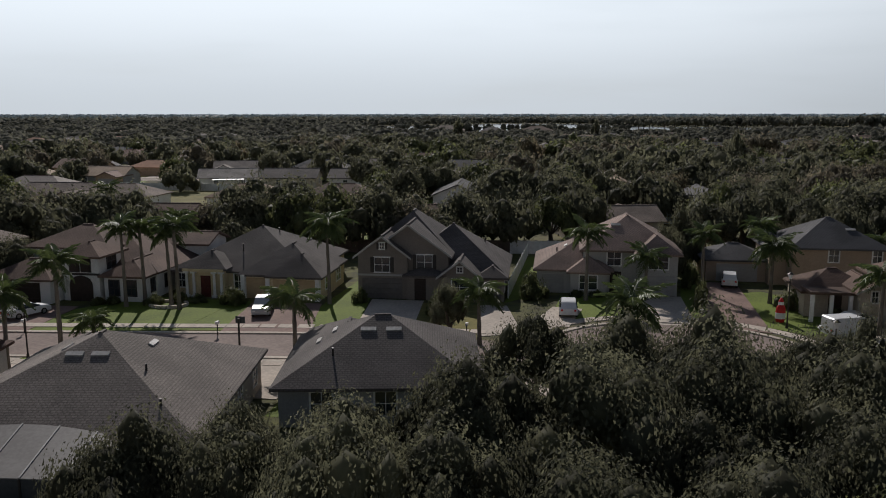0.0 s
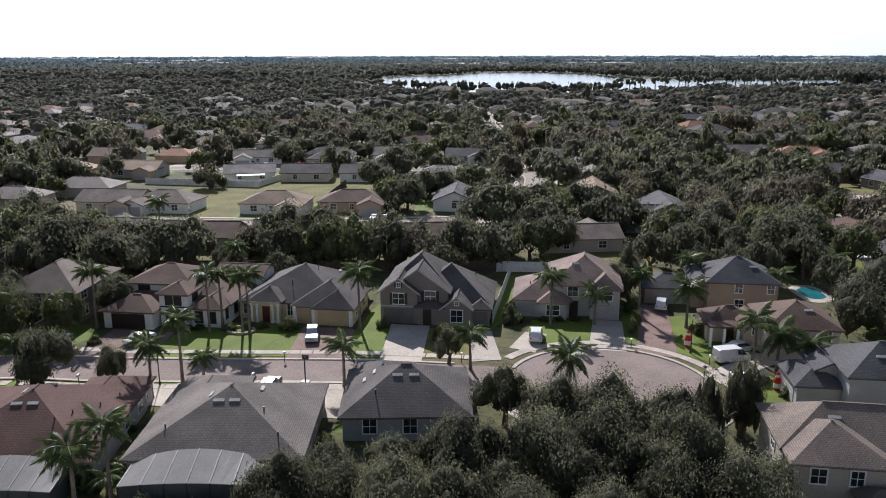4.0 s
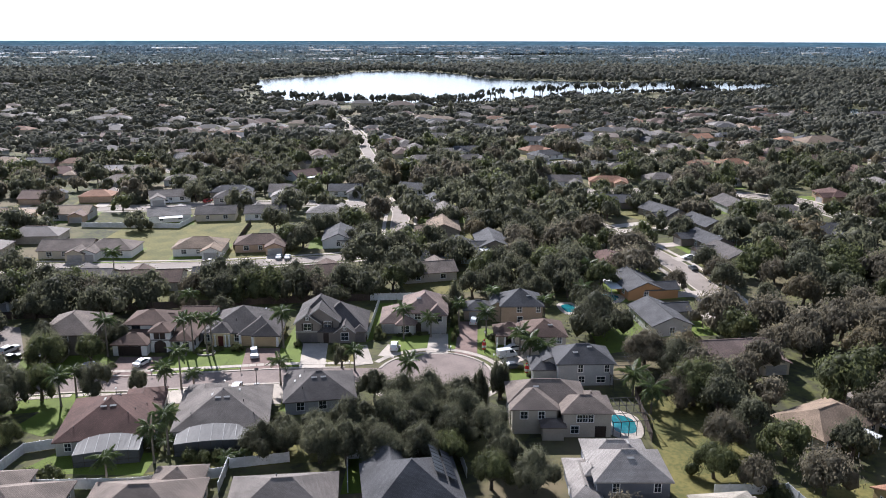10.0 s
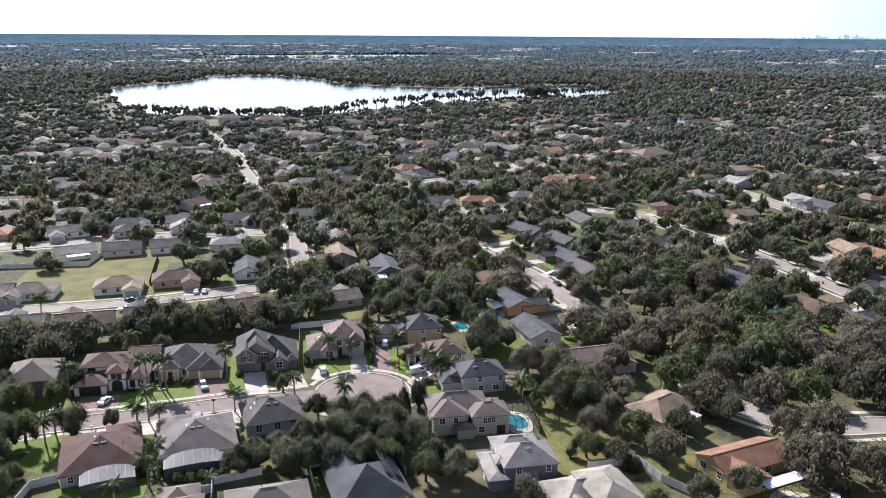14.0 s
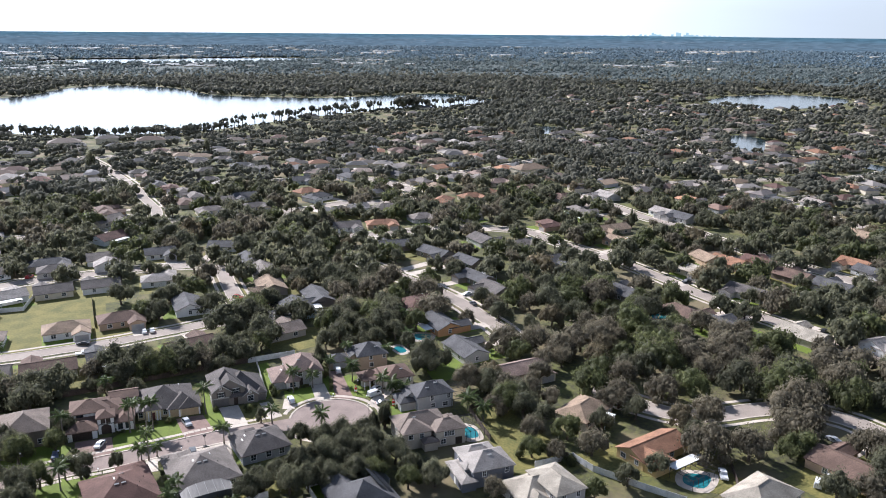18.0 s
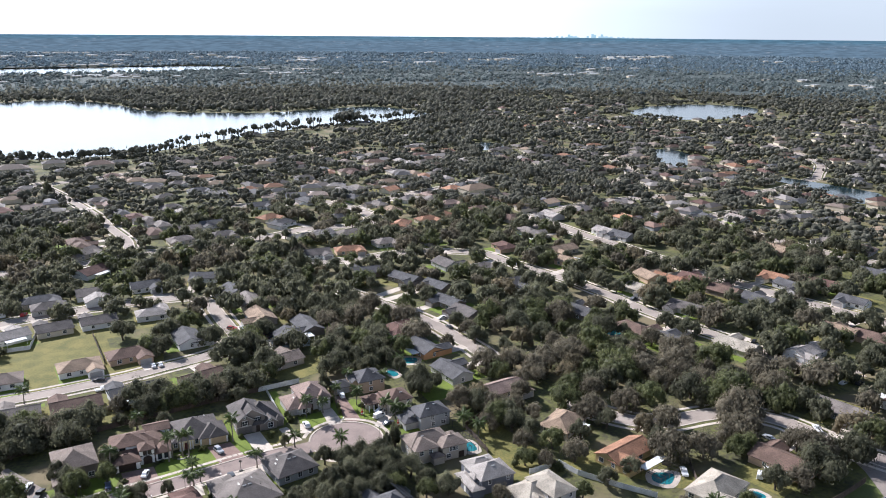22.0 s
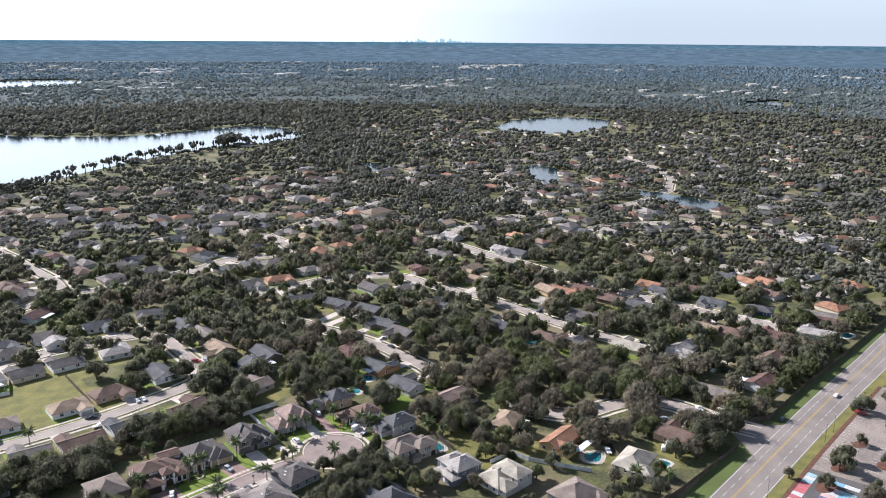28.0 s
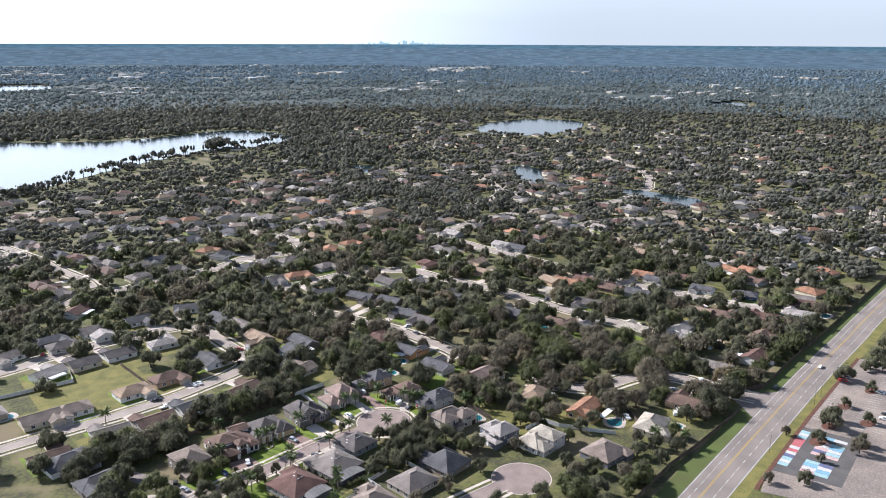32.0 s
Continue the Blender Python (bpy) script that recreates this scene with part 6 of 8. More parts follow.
# thin greyish oaks east of the close, and the dense row behind the western gardens
grove = random.Random(77)
for a, b in ((85, -17), (86, -31), (83, -43), (100, -12), (118, 9), (112, -19), (111, -34), (125, -21), (123, -7), (104, 10), (107, -2), (86, -7), (116, -42), (126, -38), (103, -45), (134, -15), (146, -9), (140, 7), (113, -3), (131, 0), (92, -22), (94, -4), (96, -28), (78, -8)):
    if free_of(a, b, 3.2):
        r = grove.uniform(3.6, 5.4)
        tree(a, b, r, r * 1.1 + 3.4, grove.choice(("grey_leaf", "grey_leaf", "oak_leaf", "brown_leaf")), "mid")
for a, b in ((-92, 31), (-91, 40), (-72, 26), (-68, 32), (-59, 33), (-51, 25), (-43, 29), (-74, 12), (-76, 3), (-78, -8), (-82, 20), (-24, 39), (-16, 36), (-10, 33), (-84, 48), (-66, 42), (-4, 38)):
    if free_of(a, b, 2.6):
        r = grove.uniform(4.6, 6.6)
        tree(a, b, r, r * 1.0 + 4.0, grove.choice(("oak_leaf", "oak_leaf", "green_leaf")), "mid")

# dark grove behind the tan house
for a, b, r in ((47, 53, 5.0), (54, 50, 5.4), (58, 42, 4.6), (60, 34, 4.0), (66, 47, 5.4), (68, 37, 4.4), (58, 62, 5.6), (50, 42, 3.6), (74, 50, 5.2), (78, 44, 4.8), (72, 58, 5), (64, 56, 5.2), (56, 33, 3.2), (70, 28, 3.4), (51, 33, 3.0)):
    if free_of(a, b, 2.5):
        tree(a, b, r, r * 1.15 + 3.2, grove.choice(("oak_leaf", "oak_leaf", "green_leaf")), "mid")
# garden trees of the south-eastern lots and the great oak at the junction
for a, b, r in ((138, -93, 5), (144, -104, 5.5), (162, -86, 7.5), (176, -90, 7), (97, -99, 3.6), (105, -92, 3.2), (108, -99, 3.4), (122, -98, 3.6), (113, -106, 3.4), (121, -109, 3.2), (100, -108, 3.4), (86, -110, 4.2), (79, -108, 4.4), (68, -88, 3.8), (66, -95, 4), (105, -69, 3.4), (95, -71, 3.2), (232, -41, 6), (262, -62, 7), (223, -70, 5.5), (211, -84, 5), (73, -97, 4.4), (63, -108, 4.6), (72, -114, 4.2), (29, -92, 4.2), (62, -66, 3.2), (70, -76, 3.6), (40, -70, 3.4), (22, -72, 3.6), (8, -73, 3.4), (-14, -76, 3.8), (84, -74, 3.2), (55, -99, 4), (45, -98, 4.4), (34, -100, 4), (16, -94, 4.2), (146, -74, 4)):
    if free_of(a, b, 2.5):
        tree(a, b, r, r * 1.1 + 3.0, grove.choice(("oak_leaf", "green_leaf", "oak_leaf", "grey_leaf")), "mid")

# ---- random fill of the middle distance: houses along the roads, then trees ----
fill = random.Random(21)
WOODS = [[(-190, 0), (-95, 5), (-88, 28), (-112, 50), (-190, 56)], [(40, 205), (67, 208), (84, 180), (82, 142), (72, 112), (58, 95), (52, 131), (50, 164), (34, 176)], [(118, -30), (137, 42), (156, 17), (187, 4), (212, -30), (190, -58), (162, -37)],
         [(345, 490), (450, 584), (544, 732), (544, 900), (490, 905), (418, 836), (334, 648)], [(280, 300), (296, 458), (364, 449), (382, 372), (381, 282), (315, 246)], [(-43, 385), (-32, 328), (-48, 272), (-48, 215), (-80, 196), (-150, 260), (-110, 350)]]
OPEN = [[(-100, 68), (-8, 76), (-8, 98), (-28, 146), (-100, 138)], [(24, 34), (46, 45), (46, 60), (28, 62)], [(70, -70), (84, -58), (80, -22), (71, -22)], [(118, -84), (140, -84), (128, -64), (112, -72)], [(108, -74), (150, -74), (146, -52), (116, -44)]]
SURVEYED = [(-29, 464), (566, 10), (144, -173), (-107, 22)]


def free(x, y, gap):
    return not any(math.hypot(x - a, y - b) < g + gap for a, b, g in HOUSES) and not any(inside(x, y, w) for w in WATERS)


def seen(x, y):
    """Whether the flight ever looks that way."""
    a = math.degrees(math.atan2(x + 130, y + 266))
    b = math.degrees(math.atan2(x - 26, y + 76))
    return b > -44 and -44 < a < 72


TEMPLATES = []


def mid_house(x, y, rot):
    """A house of the middle distance: one of six builds, in one of many paints."""
    k = fill.randrange(6)
    if len(TEMPLATES) < 6:
        k = len(TEMPLATES)
        w, d = (15, 14, 17, 13, 16, 15)[k], (10, 11, 10, 9, 12, 10)[k]
        kind = ("hip", "gable_x", "hip", "hip", "hip", "gable_x")[k]
        s = (1, -1, 1, -1, 1, 1)[k]
        a, b = sorted((s * w / 2 * 0.97, s * (w / 2 - 5.8)))
        h_ = house(x, y, rot, "mixed", "mixed", [(-w / 2, -d / 2, w / 2, d / 2, 2.85, kind, 0.42), (a, -d / 2 - 4, b, 0, 2.8, "gable_y" if k % 2 else "hip", 0.42)],
                   "single-storey suburban house with a shingle roof among trees", auto=False, group="houses of the middle distance",
                   openings=[("g", "f", 1, (a + b) / 2, 0, 4.4, 2.1, "pale_door"), ("w", "f", 0, -s * w * 0.25, 0.8, 1.6, 1.3, "white")])
        TEMPLATES.append(h_)
    else:
        h_ = copy_thing(TEMPLATES[k], pose(x, y, 0, 0, 0, rot))
    HOUSES.append((x, y, 9.0))


def y_ok(p):
    return p.x > 1200 or p.y > np.interp(p.x, [q[0] for q in BIG], [q[1] for q in BIG]) + 22


for pts, w in ROADS[2:]:
    if w > 15:
        continue
    walk_line = spline(pts, 19.0)
    for i in range(len(walk_line) - 1):
        p, q = walk_line[i], walk_line[i + 1]
        d = (q - p).normalized()
        for s in (-1, 1):
            n = Vector((d.y, -d.x)) * s
            at = (p + q) / 2 + n * (w / 2 + 13 + fill.uniform(-1, 1.5))
            if not inside(at.x, at.y, SURVEYED) and seen(at.x, at.y) and free(at.x, at.y, 7.5) and not near_road(at.x, at.y, 7) and at.length < 430 and y_ok(at):
                rot = math.degrees(math.atan2(n.y, n.x)) + 90 + fill.uniform(-4, 4)
                if not any(inside(at.x, at.y, o) for o in WOODS) and fill.random() < 0.93:
                    mid_house(at.x, at.y, rot)
                    side = d * fill.choice((-1, 1)) * 4.2
                    DRIVES.append((at + side - n * 6, p.lerp(q, 0.5) + side + n * (w / 2 + 0.3), d))
                    LAWNS.append((at - n * 7, d, n, fill.uniform(0, 1)))
                    if free(at.x + n.x * 34, at.y + n.y * 34, 8) and not near_road(at.x + n.x * 34, at.y + n.y * 34, 12) and fill.random() < 0.55 and (at + n * 34).length < 400 and not any(inside(at.x + n.x * 34, at.y + n.y * 34, o) for o in WOODS + OPEN):
                        mid_house(at.x + n.x * 34, at.y + n.y * 34, rot + 180)

bm = bmesh.new()
for i, (a, b, d) in enumerate(DRIVES):
    q = [bm.verts.new((*(p + d * u), 0.05 + 0.004 * (i % 9))) for p, u in ((a, -2.4), (a, 2.4), (b, 2.4), (b, -2.4))]
    bm.faces.new(q)
bmesh.ops.recalc_face_normals(bm, faces=bm.faces[:])
tagged(part("driveways", bm, M["concrete"]), "pale concrete driveways of the surrounding houses", "driveway", kind="stuff")
for key, test in (("lawn", lambda u: u < 0.4), ("dry_lawn", lambda u: u >= 0.4)):
    bm = bmesh.new()
    for i, (c, d, n, u) in enumerate(LAWNS):
        if test(u):
            bm.faces.new([bm.verts.new((*(c + d * a * 8.2 + n * b), 0.006 + 0.003 * (i % 5) + (0.0015 if key == "lawn" else 0))) for a, b in ((-1, -4), (1, -4), (1, 14 + 12 * u), (-1, 14 + 12 * u))])
    bmesh.ops.recalc_face_normals(bm, faces=bm.faces[:])
    tagged(part("lawns", bm, M[key]), "mown lawns of the surrounding gardens", "lawn", kind="stuff")

def hides(x, y, r):
    """Whether a crown there would stand right before a house's front, as seen from the south-west."""
    dx, dy = x - HOUSE_AT[:, 0], y - HOUSE_AT[:, 1]
    along, across = -0.33 * dx - 0.944 * dy, np.abs(0.944 * dx - 0.33 * dy)
    return y > 68 and bool(np.any((along > -4) & (along < 11 + r) & (across < 6.5)))


HOUSE_AT = np.array([(a, b) for a, b, g in HOUSES])
# trees of the middle distance
for i, j in itertools.product(range(-26, 62), range(-16, 62)):
    x, y = i * 7.2 + fill.uniform(-3, 3), j * 7.2 + fill.uniform(-3, 3)
    if not seen(x, y) or math.hypot(x - 60, y - 20) > 330:
        continue
    close = (-62 < x < 112 and -82 < y < 36) or (-120 < x < 8 and 46 < y < 76)
    woods = any(inside(x, y, o) for o in WOODS)
    chance = 0.0 if close else 0.05 if any(inside(x, y, o) for o in OPEN) else 0.66 if woods else 0.5
    if y < -66 and x < 160:
        chance *= 0.25
    r = 3.6 + 5.6 * fill.random() ** 1.3
    if not woods and hides(x, y, r) and fill.random() < 0.5:
        continue
    if fill.random() < chance and free(x, y, 0.5 * r - 4.2) and not near_road(x, y, r * 0.45):
        if all((x - a) ** 2 + (y - b) ** 2 > (0.5 * (r + g) + 0.6) ** 2 for a, b, g in TREES):
            tree(x, y, r, max(4.2, min(12.0, r * 0.82 + fill.uniform(2.4, 4.2))), pick_leaf(fill, x, y), "mid")

# ---------- far woods, far houses, the distance ----------
FAR = [[crown_arrays(90 + k, 6, 1, 26, 0.12, fat=1.25) for k in range(6)],
       [crown_arrays(190 + k, 4, 1, 8, 0.16, fat=1.4) for k in range(6)],
       [crown_arrays(290 + k, 2, 1, 5, 0.2, flat=0.4, fat=1.4) for k in range(6)]]
far = np.random.default_rng(8)
V, F, at = [], [], 0
near_list = np.array([(a, b) for a, b, g in HOUSES])


def far_tree(x, y, r, h, z=0.0):
    global at
    away = math.hypot(x - 60, y - 20)
    v, f = FAR[0 if away < 620 else 1 if away < 1500 else 2][far.integers(0, 6)]
    a = far.uniform(0, 6.28)
    c, s = math.cos(a), math.sin(a)
    V.append(np.stack([x + r * (v[:, 0] * c - v[:, 1] * s), y + r * (v[:, 0] * s + v[:, 1] * c), z + h * 0.08 + v[:, 2] * h * 0.92], 1))
    F.append(f + at)
    at += len(v)


RV, RF, WV, WF = [], [], [], []


def far_house(x, y, rot, w, d, h=2.9, pitch=0.42):
    c, s = math.cos(rot), math.sin(rot)
    put = lambda u, v_, z: (x + u * c - v_ * s, y + u * s + v_ * c, z)
    k, e = len(RV), 0.5
    RV.extend([put(-w / 2 - e, -d / 2 - e, h), put(w / 2 + e, -d / 2 - e, h), put(w / 2 + e, d / 2 + e, h), put(-w / 2 - e, d / 2 + e, h), put(-(w - d) / 2 - 0.1, 0, h + d / 2 * pitch), put((w - d) / 2 + 0.1, 0, h + d / 2 * pitch)])
    RF.extend([(k, k + 1, k + 5, k + 4), (k + 2, k + 3, k + 4, k + 5), (k + 1, k + 2, k + 5), (k + 3, k, k + 4)])
    k = len(WV)
    WV.extend([put(a * w / 2, b * d / 2, z) for z in (0, h) for a, b in ((-1, -1), (1, -1), (1, 1), (-1, 1))])
    WF.extend([(k + i, k + (i + 1) % 4, k + 4 + (i + 1) % 4, k + 4 + i) for i in range(4)])


def off_road(x, y):
    """Clear of the main road and of what lies beyond it."""
    return x > 1200 or y > np.interp(x, [p[0] for p in BIG], [p[1] for p in BIG]) + 22


def shore(x, y):
    """Whether water lies close behind, seen from the flight."""
    return any(inside(x + dx, y + dy, w) for w in WATERS[:6] for dx, dy in ((0, 45), (22, 38), (12, 90)))


spots = set()
for x, y, w, h_ in ((23, 454, 16, 3), (27, 402, 16, 3), (69, 478, 15, 3), (-137, 403, 18, 3), (-113, 370, 15, 3), (-85, 572, 27, 6), (-51, 598, 20, 5), (-12, 569, 24, 6), (-51, 380, 15, 3), (-80, 437, 15, 3), (-145, 381, 16, 3),
                    (235, 432, 19, 3.4), (195, 457, 19, 3.4), (235, 499, 19, 3.4), (256, 546, 20, 4), (152, 401, 16, 3), (148, 442, 16, 3), (263, 335, 26, 4), (129, 284, 15, 3), (99, 416, 15, 3), (132, 532, 17, 3)):
    far_house(x, y, far.uniform(-0.1, 0.3), w, w * 0.62, h_)
    spots.update((round(x / 12) + i, round(y / 12) + j) for i in (0, 1, -1) for j in (0, -1))
    HOUSE_AT = np.vstack([HOUSE_AT, (x, y)])
for r0, r1, step in ((300, 620, 17.0), (620, 1250, 24.0)):
    for i, j in itertools.product(range(int(-r1 / step), int(r1 / step) + 1), range(int(-r1 / step), int(r1 / step) + 1)):
        x, y = 60 + i * step + far.uniform(-5, 5), 20 + j * step + far.uniform(-5, 5)
        if r0 < math.hypot(x - 60, y - 20) < r1 and seen(x, y) and (i + j // 2) % 3 != 0 and off_road(x, y) and far.random() < (0.62 if r1 < 700 else 0.5):
            if free(x, y, 8) and not near_road(x, y, 8) and not inside(x, y, SURVEYED) and not any(inside(x, y, o) for o in WOODS) and not (y > 590 and x < 560 and far.random() < 0.85):
                far_house(x, y, far.uniform(-0.3, 0.3) + (1.57 if far.random() < 0.4 else 0), far.uniform(13, 19), far.uniform(9, 12))
                spots.add((round(x / 12), round(y / 12)))
for r0, r1, step, chance in ((325, 620, 9.5, 0.64), (620, 1000, 12.5, 0.66), (1000, 1600, 17.0, 0.6)):
    n = int(r1 / step)
    for i, j in itertools.product(range(-n, n + 1), range(-n, n + 1)):
        x, y = 60 + i * step + far.uniform(-4, 4), 20 + j * step + far.uniform(-4, 4)
        if not (r0 < math.hypot(x - 60, y - 20) < r1 and seen(x, y)) or not off_road(x, y):
            continue
        woods = any(inside(x, y, o) for o in WOODS[3:]) or (y > 920 and x < 730)
        if far.random() < (0.85 if woods else chance) and (round(x / 12), round(y / 12)) not in spots and not any(inside(x, y, w) for w in WATERS) and (x > 720 or not near_road(x, y, 2.6)):
            r = (3.8 + 6.2 * far.random() ** 1.4) * (1.0 if step < 10 else 1.15 if step < 15 else 1.55)
            low = not woods and shore(x, y)
            if not woods and hides(x, y, r) and far.random() < 0.6:
                continue
            if not low or far.random() < 0.75:
                far_tree(x, y, r * (0.85 if low else 1), (0.6 * r + far.uniform(2.0, 4.2) + (2.5 if woods else 0)) * (0.75 if low else 1))
# tall cypresses and oaks along the near shore of the lake, with gaps between them
SHORE_TRUNKS = []
SHORE = spline([(-156, 703), (-95, 660), (-38, 643), (36, 653), (102, 704), (196, 776), (311, 838), (388, 842), (474, 886)], 7.0)
for q in SHORE:
    if far.random() < 0.78:
        tall = q.x > 60
        px_, py_, foot_ = q.x + far.uniform(-4, 4), q.y + far.uniform(-10, 3), far.uniform(5.5, 8.0) if tall else 2.0
        far_tree(px_, py_, far.uniform(4.6, 7.0) if tall else far.uniform(6, 9), far.uniform(8, 11) if tall else far.uniform(8, 11), foot_)
        SHORE_TRUNKS.append((px_, py_, foot_ + 4))
for q in spline([(322, 858), (334, 880), (346, 866)], 6.0):
    far_tree(q.x, q.y, far.uniform(13, 17), far.uniform(17, 21))
V_WOODS, F_WOODS, n_woods = V, F, at
# trees sorted by distance, the farther ones tinted bluer for haze
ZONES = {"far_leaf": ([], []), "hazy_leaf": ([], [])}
# broad treetops beyond, thinning out over clearings and estates
ring = 1480.0
while ring < 4590:
    gap_ = 10.0 + ring / 190
    for a in np.arange(math.radians(-46), math.radians(76), gap_ / ring):
        a += far.uniform(-0.4, 0.4) * gap_ / ring
        q = ring + far.uniform(-0.5, 0.5) * gap_
        x, y = 60 + q * math.sin(a), 20 + q * math.cos(a)
        if noise.noise((x / 260, y / 190, 3)) < 0.32 + far.uniform(-0.2, 0.2) and seen(x, y) and not any(inside(x + dx, y + dy, w) for w in WATERS for dx, dy in ((0, 0), (12, 40))):
            r = gap_ * (0.40 + 0.42 * far.random() ** 1.4)
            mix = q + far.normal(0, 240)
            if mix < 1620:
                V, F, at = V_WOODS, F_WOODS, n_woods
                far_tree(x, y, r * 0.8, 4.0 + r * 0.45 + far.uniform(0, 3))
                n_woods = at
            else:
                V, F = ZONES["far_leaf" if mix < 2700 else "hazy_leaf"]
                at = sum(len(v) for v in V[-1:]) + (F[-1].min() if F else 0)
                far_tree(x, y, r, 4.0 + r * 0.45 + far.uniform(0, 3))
    ring += gap_ * 1.25
for key, name, words in (("far_leaf", "distant_trees", "broad far treetops, a tint for haze put into their green"), ("hazy_leaf", "horizon_trees", "woods below the horizon, haze-blue put into their leaf colour")):
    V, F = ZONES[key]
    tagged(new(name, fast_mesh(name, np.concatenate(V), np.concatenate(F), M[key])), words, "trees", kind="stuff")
me = fast_mesh("far_trees", np.concatenate(V_WOODS), np.concatenate(F_WOODS), M["woods"])
tagged(new("far_trees", me), "dark green suburban treetops reaching into the distance", "trees", kind="stuff")

# canopy sheet from 1.6 km on, haze and crown shade in its colour
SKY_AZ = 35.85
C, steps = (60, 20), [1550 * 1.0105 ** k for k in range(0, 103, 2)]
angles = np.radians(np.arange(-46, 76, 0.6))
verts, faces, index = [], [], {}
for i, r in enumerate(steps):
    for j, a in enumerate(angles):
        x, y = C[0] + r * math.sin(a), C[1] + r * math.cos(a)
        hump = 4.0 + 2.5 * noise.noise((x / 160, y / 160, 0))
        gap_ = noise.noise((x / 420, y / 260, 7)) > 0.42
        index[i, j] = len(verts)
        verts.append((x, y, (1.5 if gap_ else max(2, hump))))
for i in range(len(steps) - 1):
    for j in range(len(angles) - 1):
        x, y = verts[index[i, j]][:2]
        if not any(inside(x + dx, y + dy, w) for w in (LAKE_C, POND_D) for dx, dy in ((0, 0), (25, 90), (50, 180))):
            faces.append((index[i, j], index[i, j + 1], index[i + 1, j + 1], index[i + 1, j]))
mesh_np("far_woods", verts, faces, M["far_woods"], "far woods and suburbs, haze and tree shade put into their bluish green", "woods")
# low backdrop ring closing the far woods, glowing in haze blue
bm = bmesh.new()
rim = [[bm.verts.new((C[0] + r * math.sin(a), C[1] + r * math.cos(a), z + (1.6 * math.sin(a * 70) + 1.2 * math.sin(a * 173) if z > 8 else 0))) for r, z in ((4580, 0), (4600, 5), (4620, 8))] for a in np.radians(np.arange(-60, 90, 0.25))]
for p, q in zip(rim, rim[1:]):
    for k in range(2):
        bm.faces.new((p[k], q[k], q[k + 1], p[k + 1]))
tagged(part("backdrop", bm, M["distance"]), "glowing haze-blue backdrop ring before the horizon", "horizon", kind="structure")
# pale flat roofs of far stores and estates
HOME = len(RV), len(RF), len(WV), len(WF)
for k in range(44):
    a, r = math.radians(far.uniform(-40, 70)), 1750 + 2700 * far.random() ** 1.1
    for m in range(far.integers(3, 12)):
        b, q = a + far.normal(0, 70) / r, r + far.normal(0, 60)
        x, y = C[0] + q * math.sin(b), C[1] + q * math.cos(b)
        if not any(inside(x, y, w) for w in WATERS):
            s = 1 + q / 2600
            far_house(x, y, far.uniform(-0.2, 0.2), far.uniform(10, 20) * s, far.uniform(7, 9) * s, 4.0 + q / 480, 0.16)
roof_mat = mat("far_roofs", (1, 1, 1), (0.75, 0.75, 0.75), 0.85, 0.05, 0.5, 0.0)
n, l = roof_mat.node_tree.nodes, roof_mat.node_tree.links
ramp, mul, geo = n.new("ShaderNodeValToRGB"), n.new("ShaderNodeMixRGB"), n.new("ShaderNodeNewGeometry")
ramp.color_ramp.interpolation = "CONSTANT"
TONES = [tuple(0.52 * v for v in ROOFS[k]) for k in ("grey", "grey", "brown", "warm", "slate", "tan", "slate", "charcoal", "slate", "light", "charcoal", "rust", "orange", "light")]
for k, c in enumerate(TONES):
    e = ramp.color_ramp.elements[k] if k < 2 else ramp.color_ramp.elements.new(k / len(TONES))
    e.position, e.color = k / len(TONES), (*c, 1)
l.new(geo.outputs["Random Per Island"], ramp.inputs["Fac"])
mul.blend_type, mul.inputs[0].default_value = "MULTIPLY", 1
bs = n["Principled BSDF"]
l.new(bs.inputs["Base Color"].links[0].from_socket, mul.inputs[1])
l.new(ramp.outputs["Color"], mul.inputs[2])
l.new(mul.outputs["Color"], bs.inputs["Base Color"])
mesh_np("far_store_roofs", RV[HOME[0]:], [tuple(i - HOME[0] for i in f) for f in RF[HOME[1]:]], M["store_roof"], "pale flat roofs of far stores and estates", "roofs")
mesh_np("far_store_walls", WV[HOME[2]:], [tuple(i - HOME[2] for i in f) for f in WF[HOME[3]:]], M["wall_cream"], "pale walls of far stores and estates", "store walls")
RV, RF, WV, WF = RV[:HOME[0]], RF[:HOME[1]], WV[:HOME[2]], WF[:HOME[3]]
mesh_np("far_house_roofs", RV, RF, roof_mat, "hipped roofs of far houses in greys and browns", "roofs")
mesh_np("far_house_walls", WV, WF, M["wall_cream"], "pale stucco walls of far houses", "house walls")
# the city on the horizon: low blocks, haze added as a faint glow
city = tagged(new("skyline"), "low city blocks below the horizon, glowing haze-blue", "skyline", kind="structure")
for k in range(34):
    a = math.radians(SKY_AZ + far.normal(0, 1.1) if k < 22 else SKY_AZ + far.uniform(-6, 9))
    w, h_ = far.uniform(14, 34), far.uniform(-68, -56)
    bm = bmesh.new()
    box(bm, -w / 2, -8, 0, w / 2, 8, 86 + h_)
    box(bm, -w / 4, -4, 86 + h_, w / 4, 4, 88 + h_)
    part("tower", bm, M["skyline"], city).matrix_basis = pose(C[0] + 4590 * math.sin(a), C[1] + 4590 * math.cos(a), 0, 0, 0, -math.degrees(a))

# ---------- the close, thing by thing ----------
LAWN_STEP = itertools.count()


def lawn(pts, label="bright mown lawn before the house", key="lawn", z=0.03):
    return patch("lawn", pts, z - 0.012 + 0.004 * (next(LAWN_STEP) % 7), M[key], label, "lawn", 0.1)


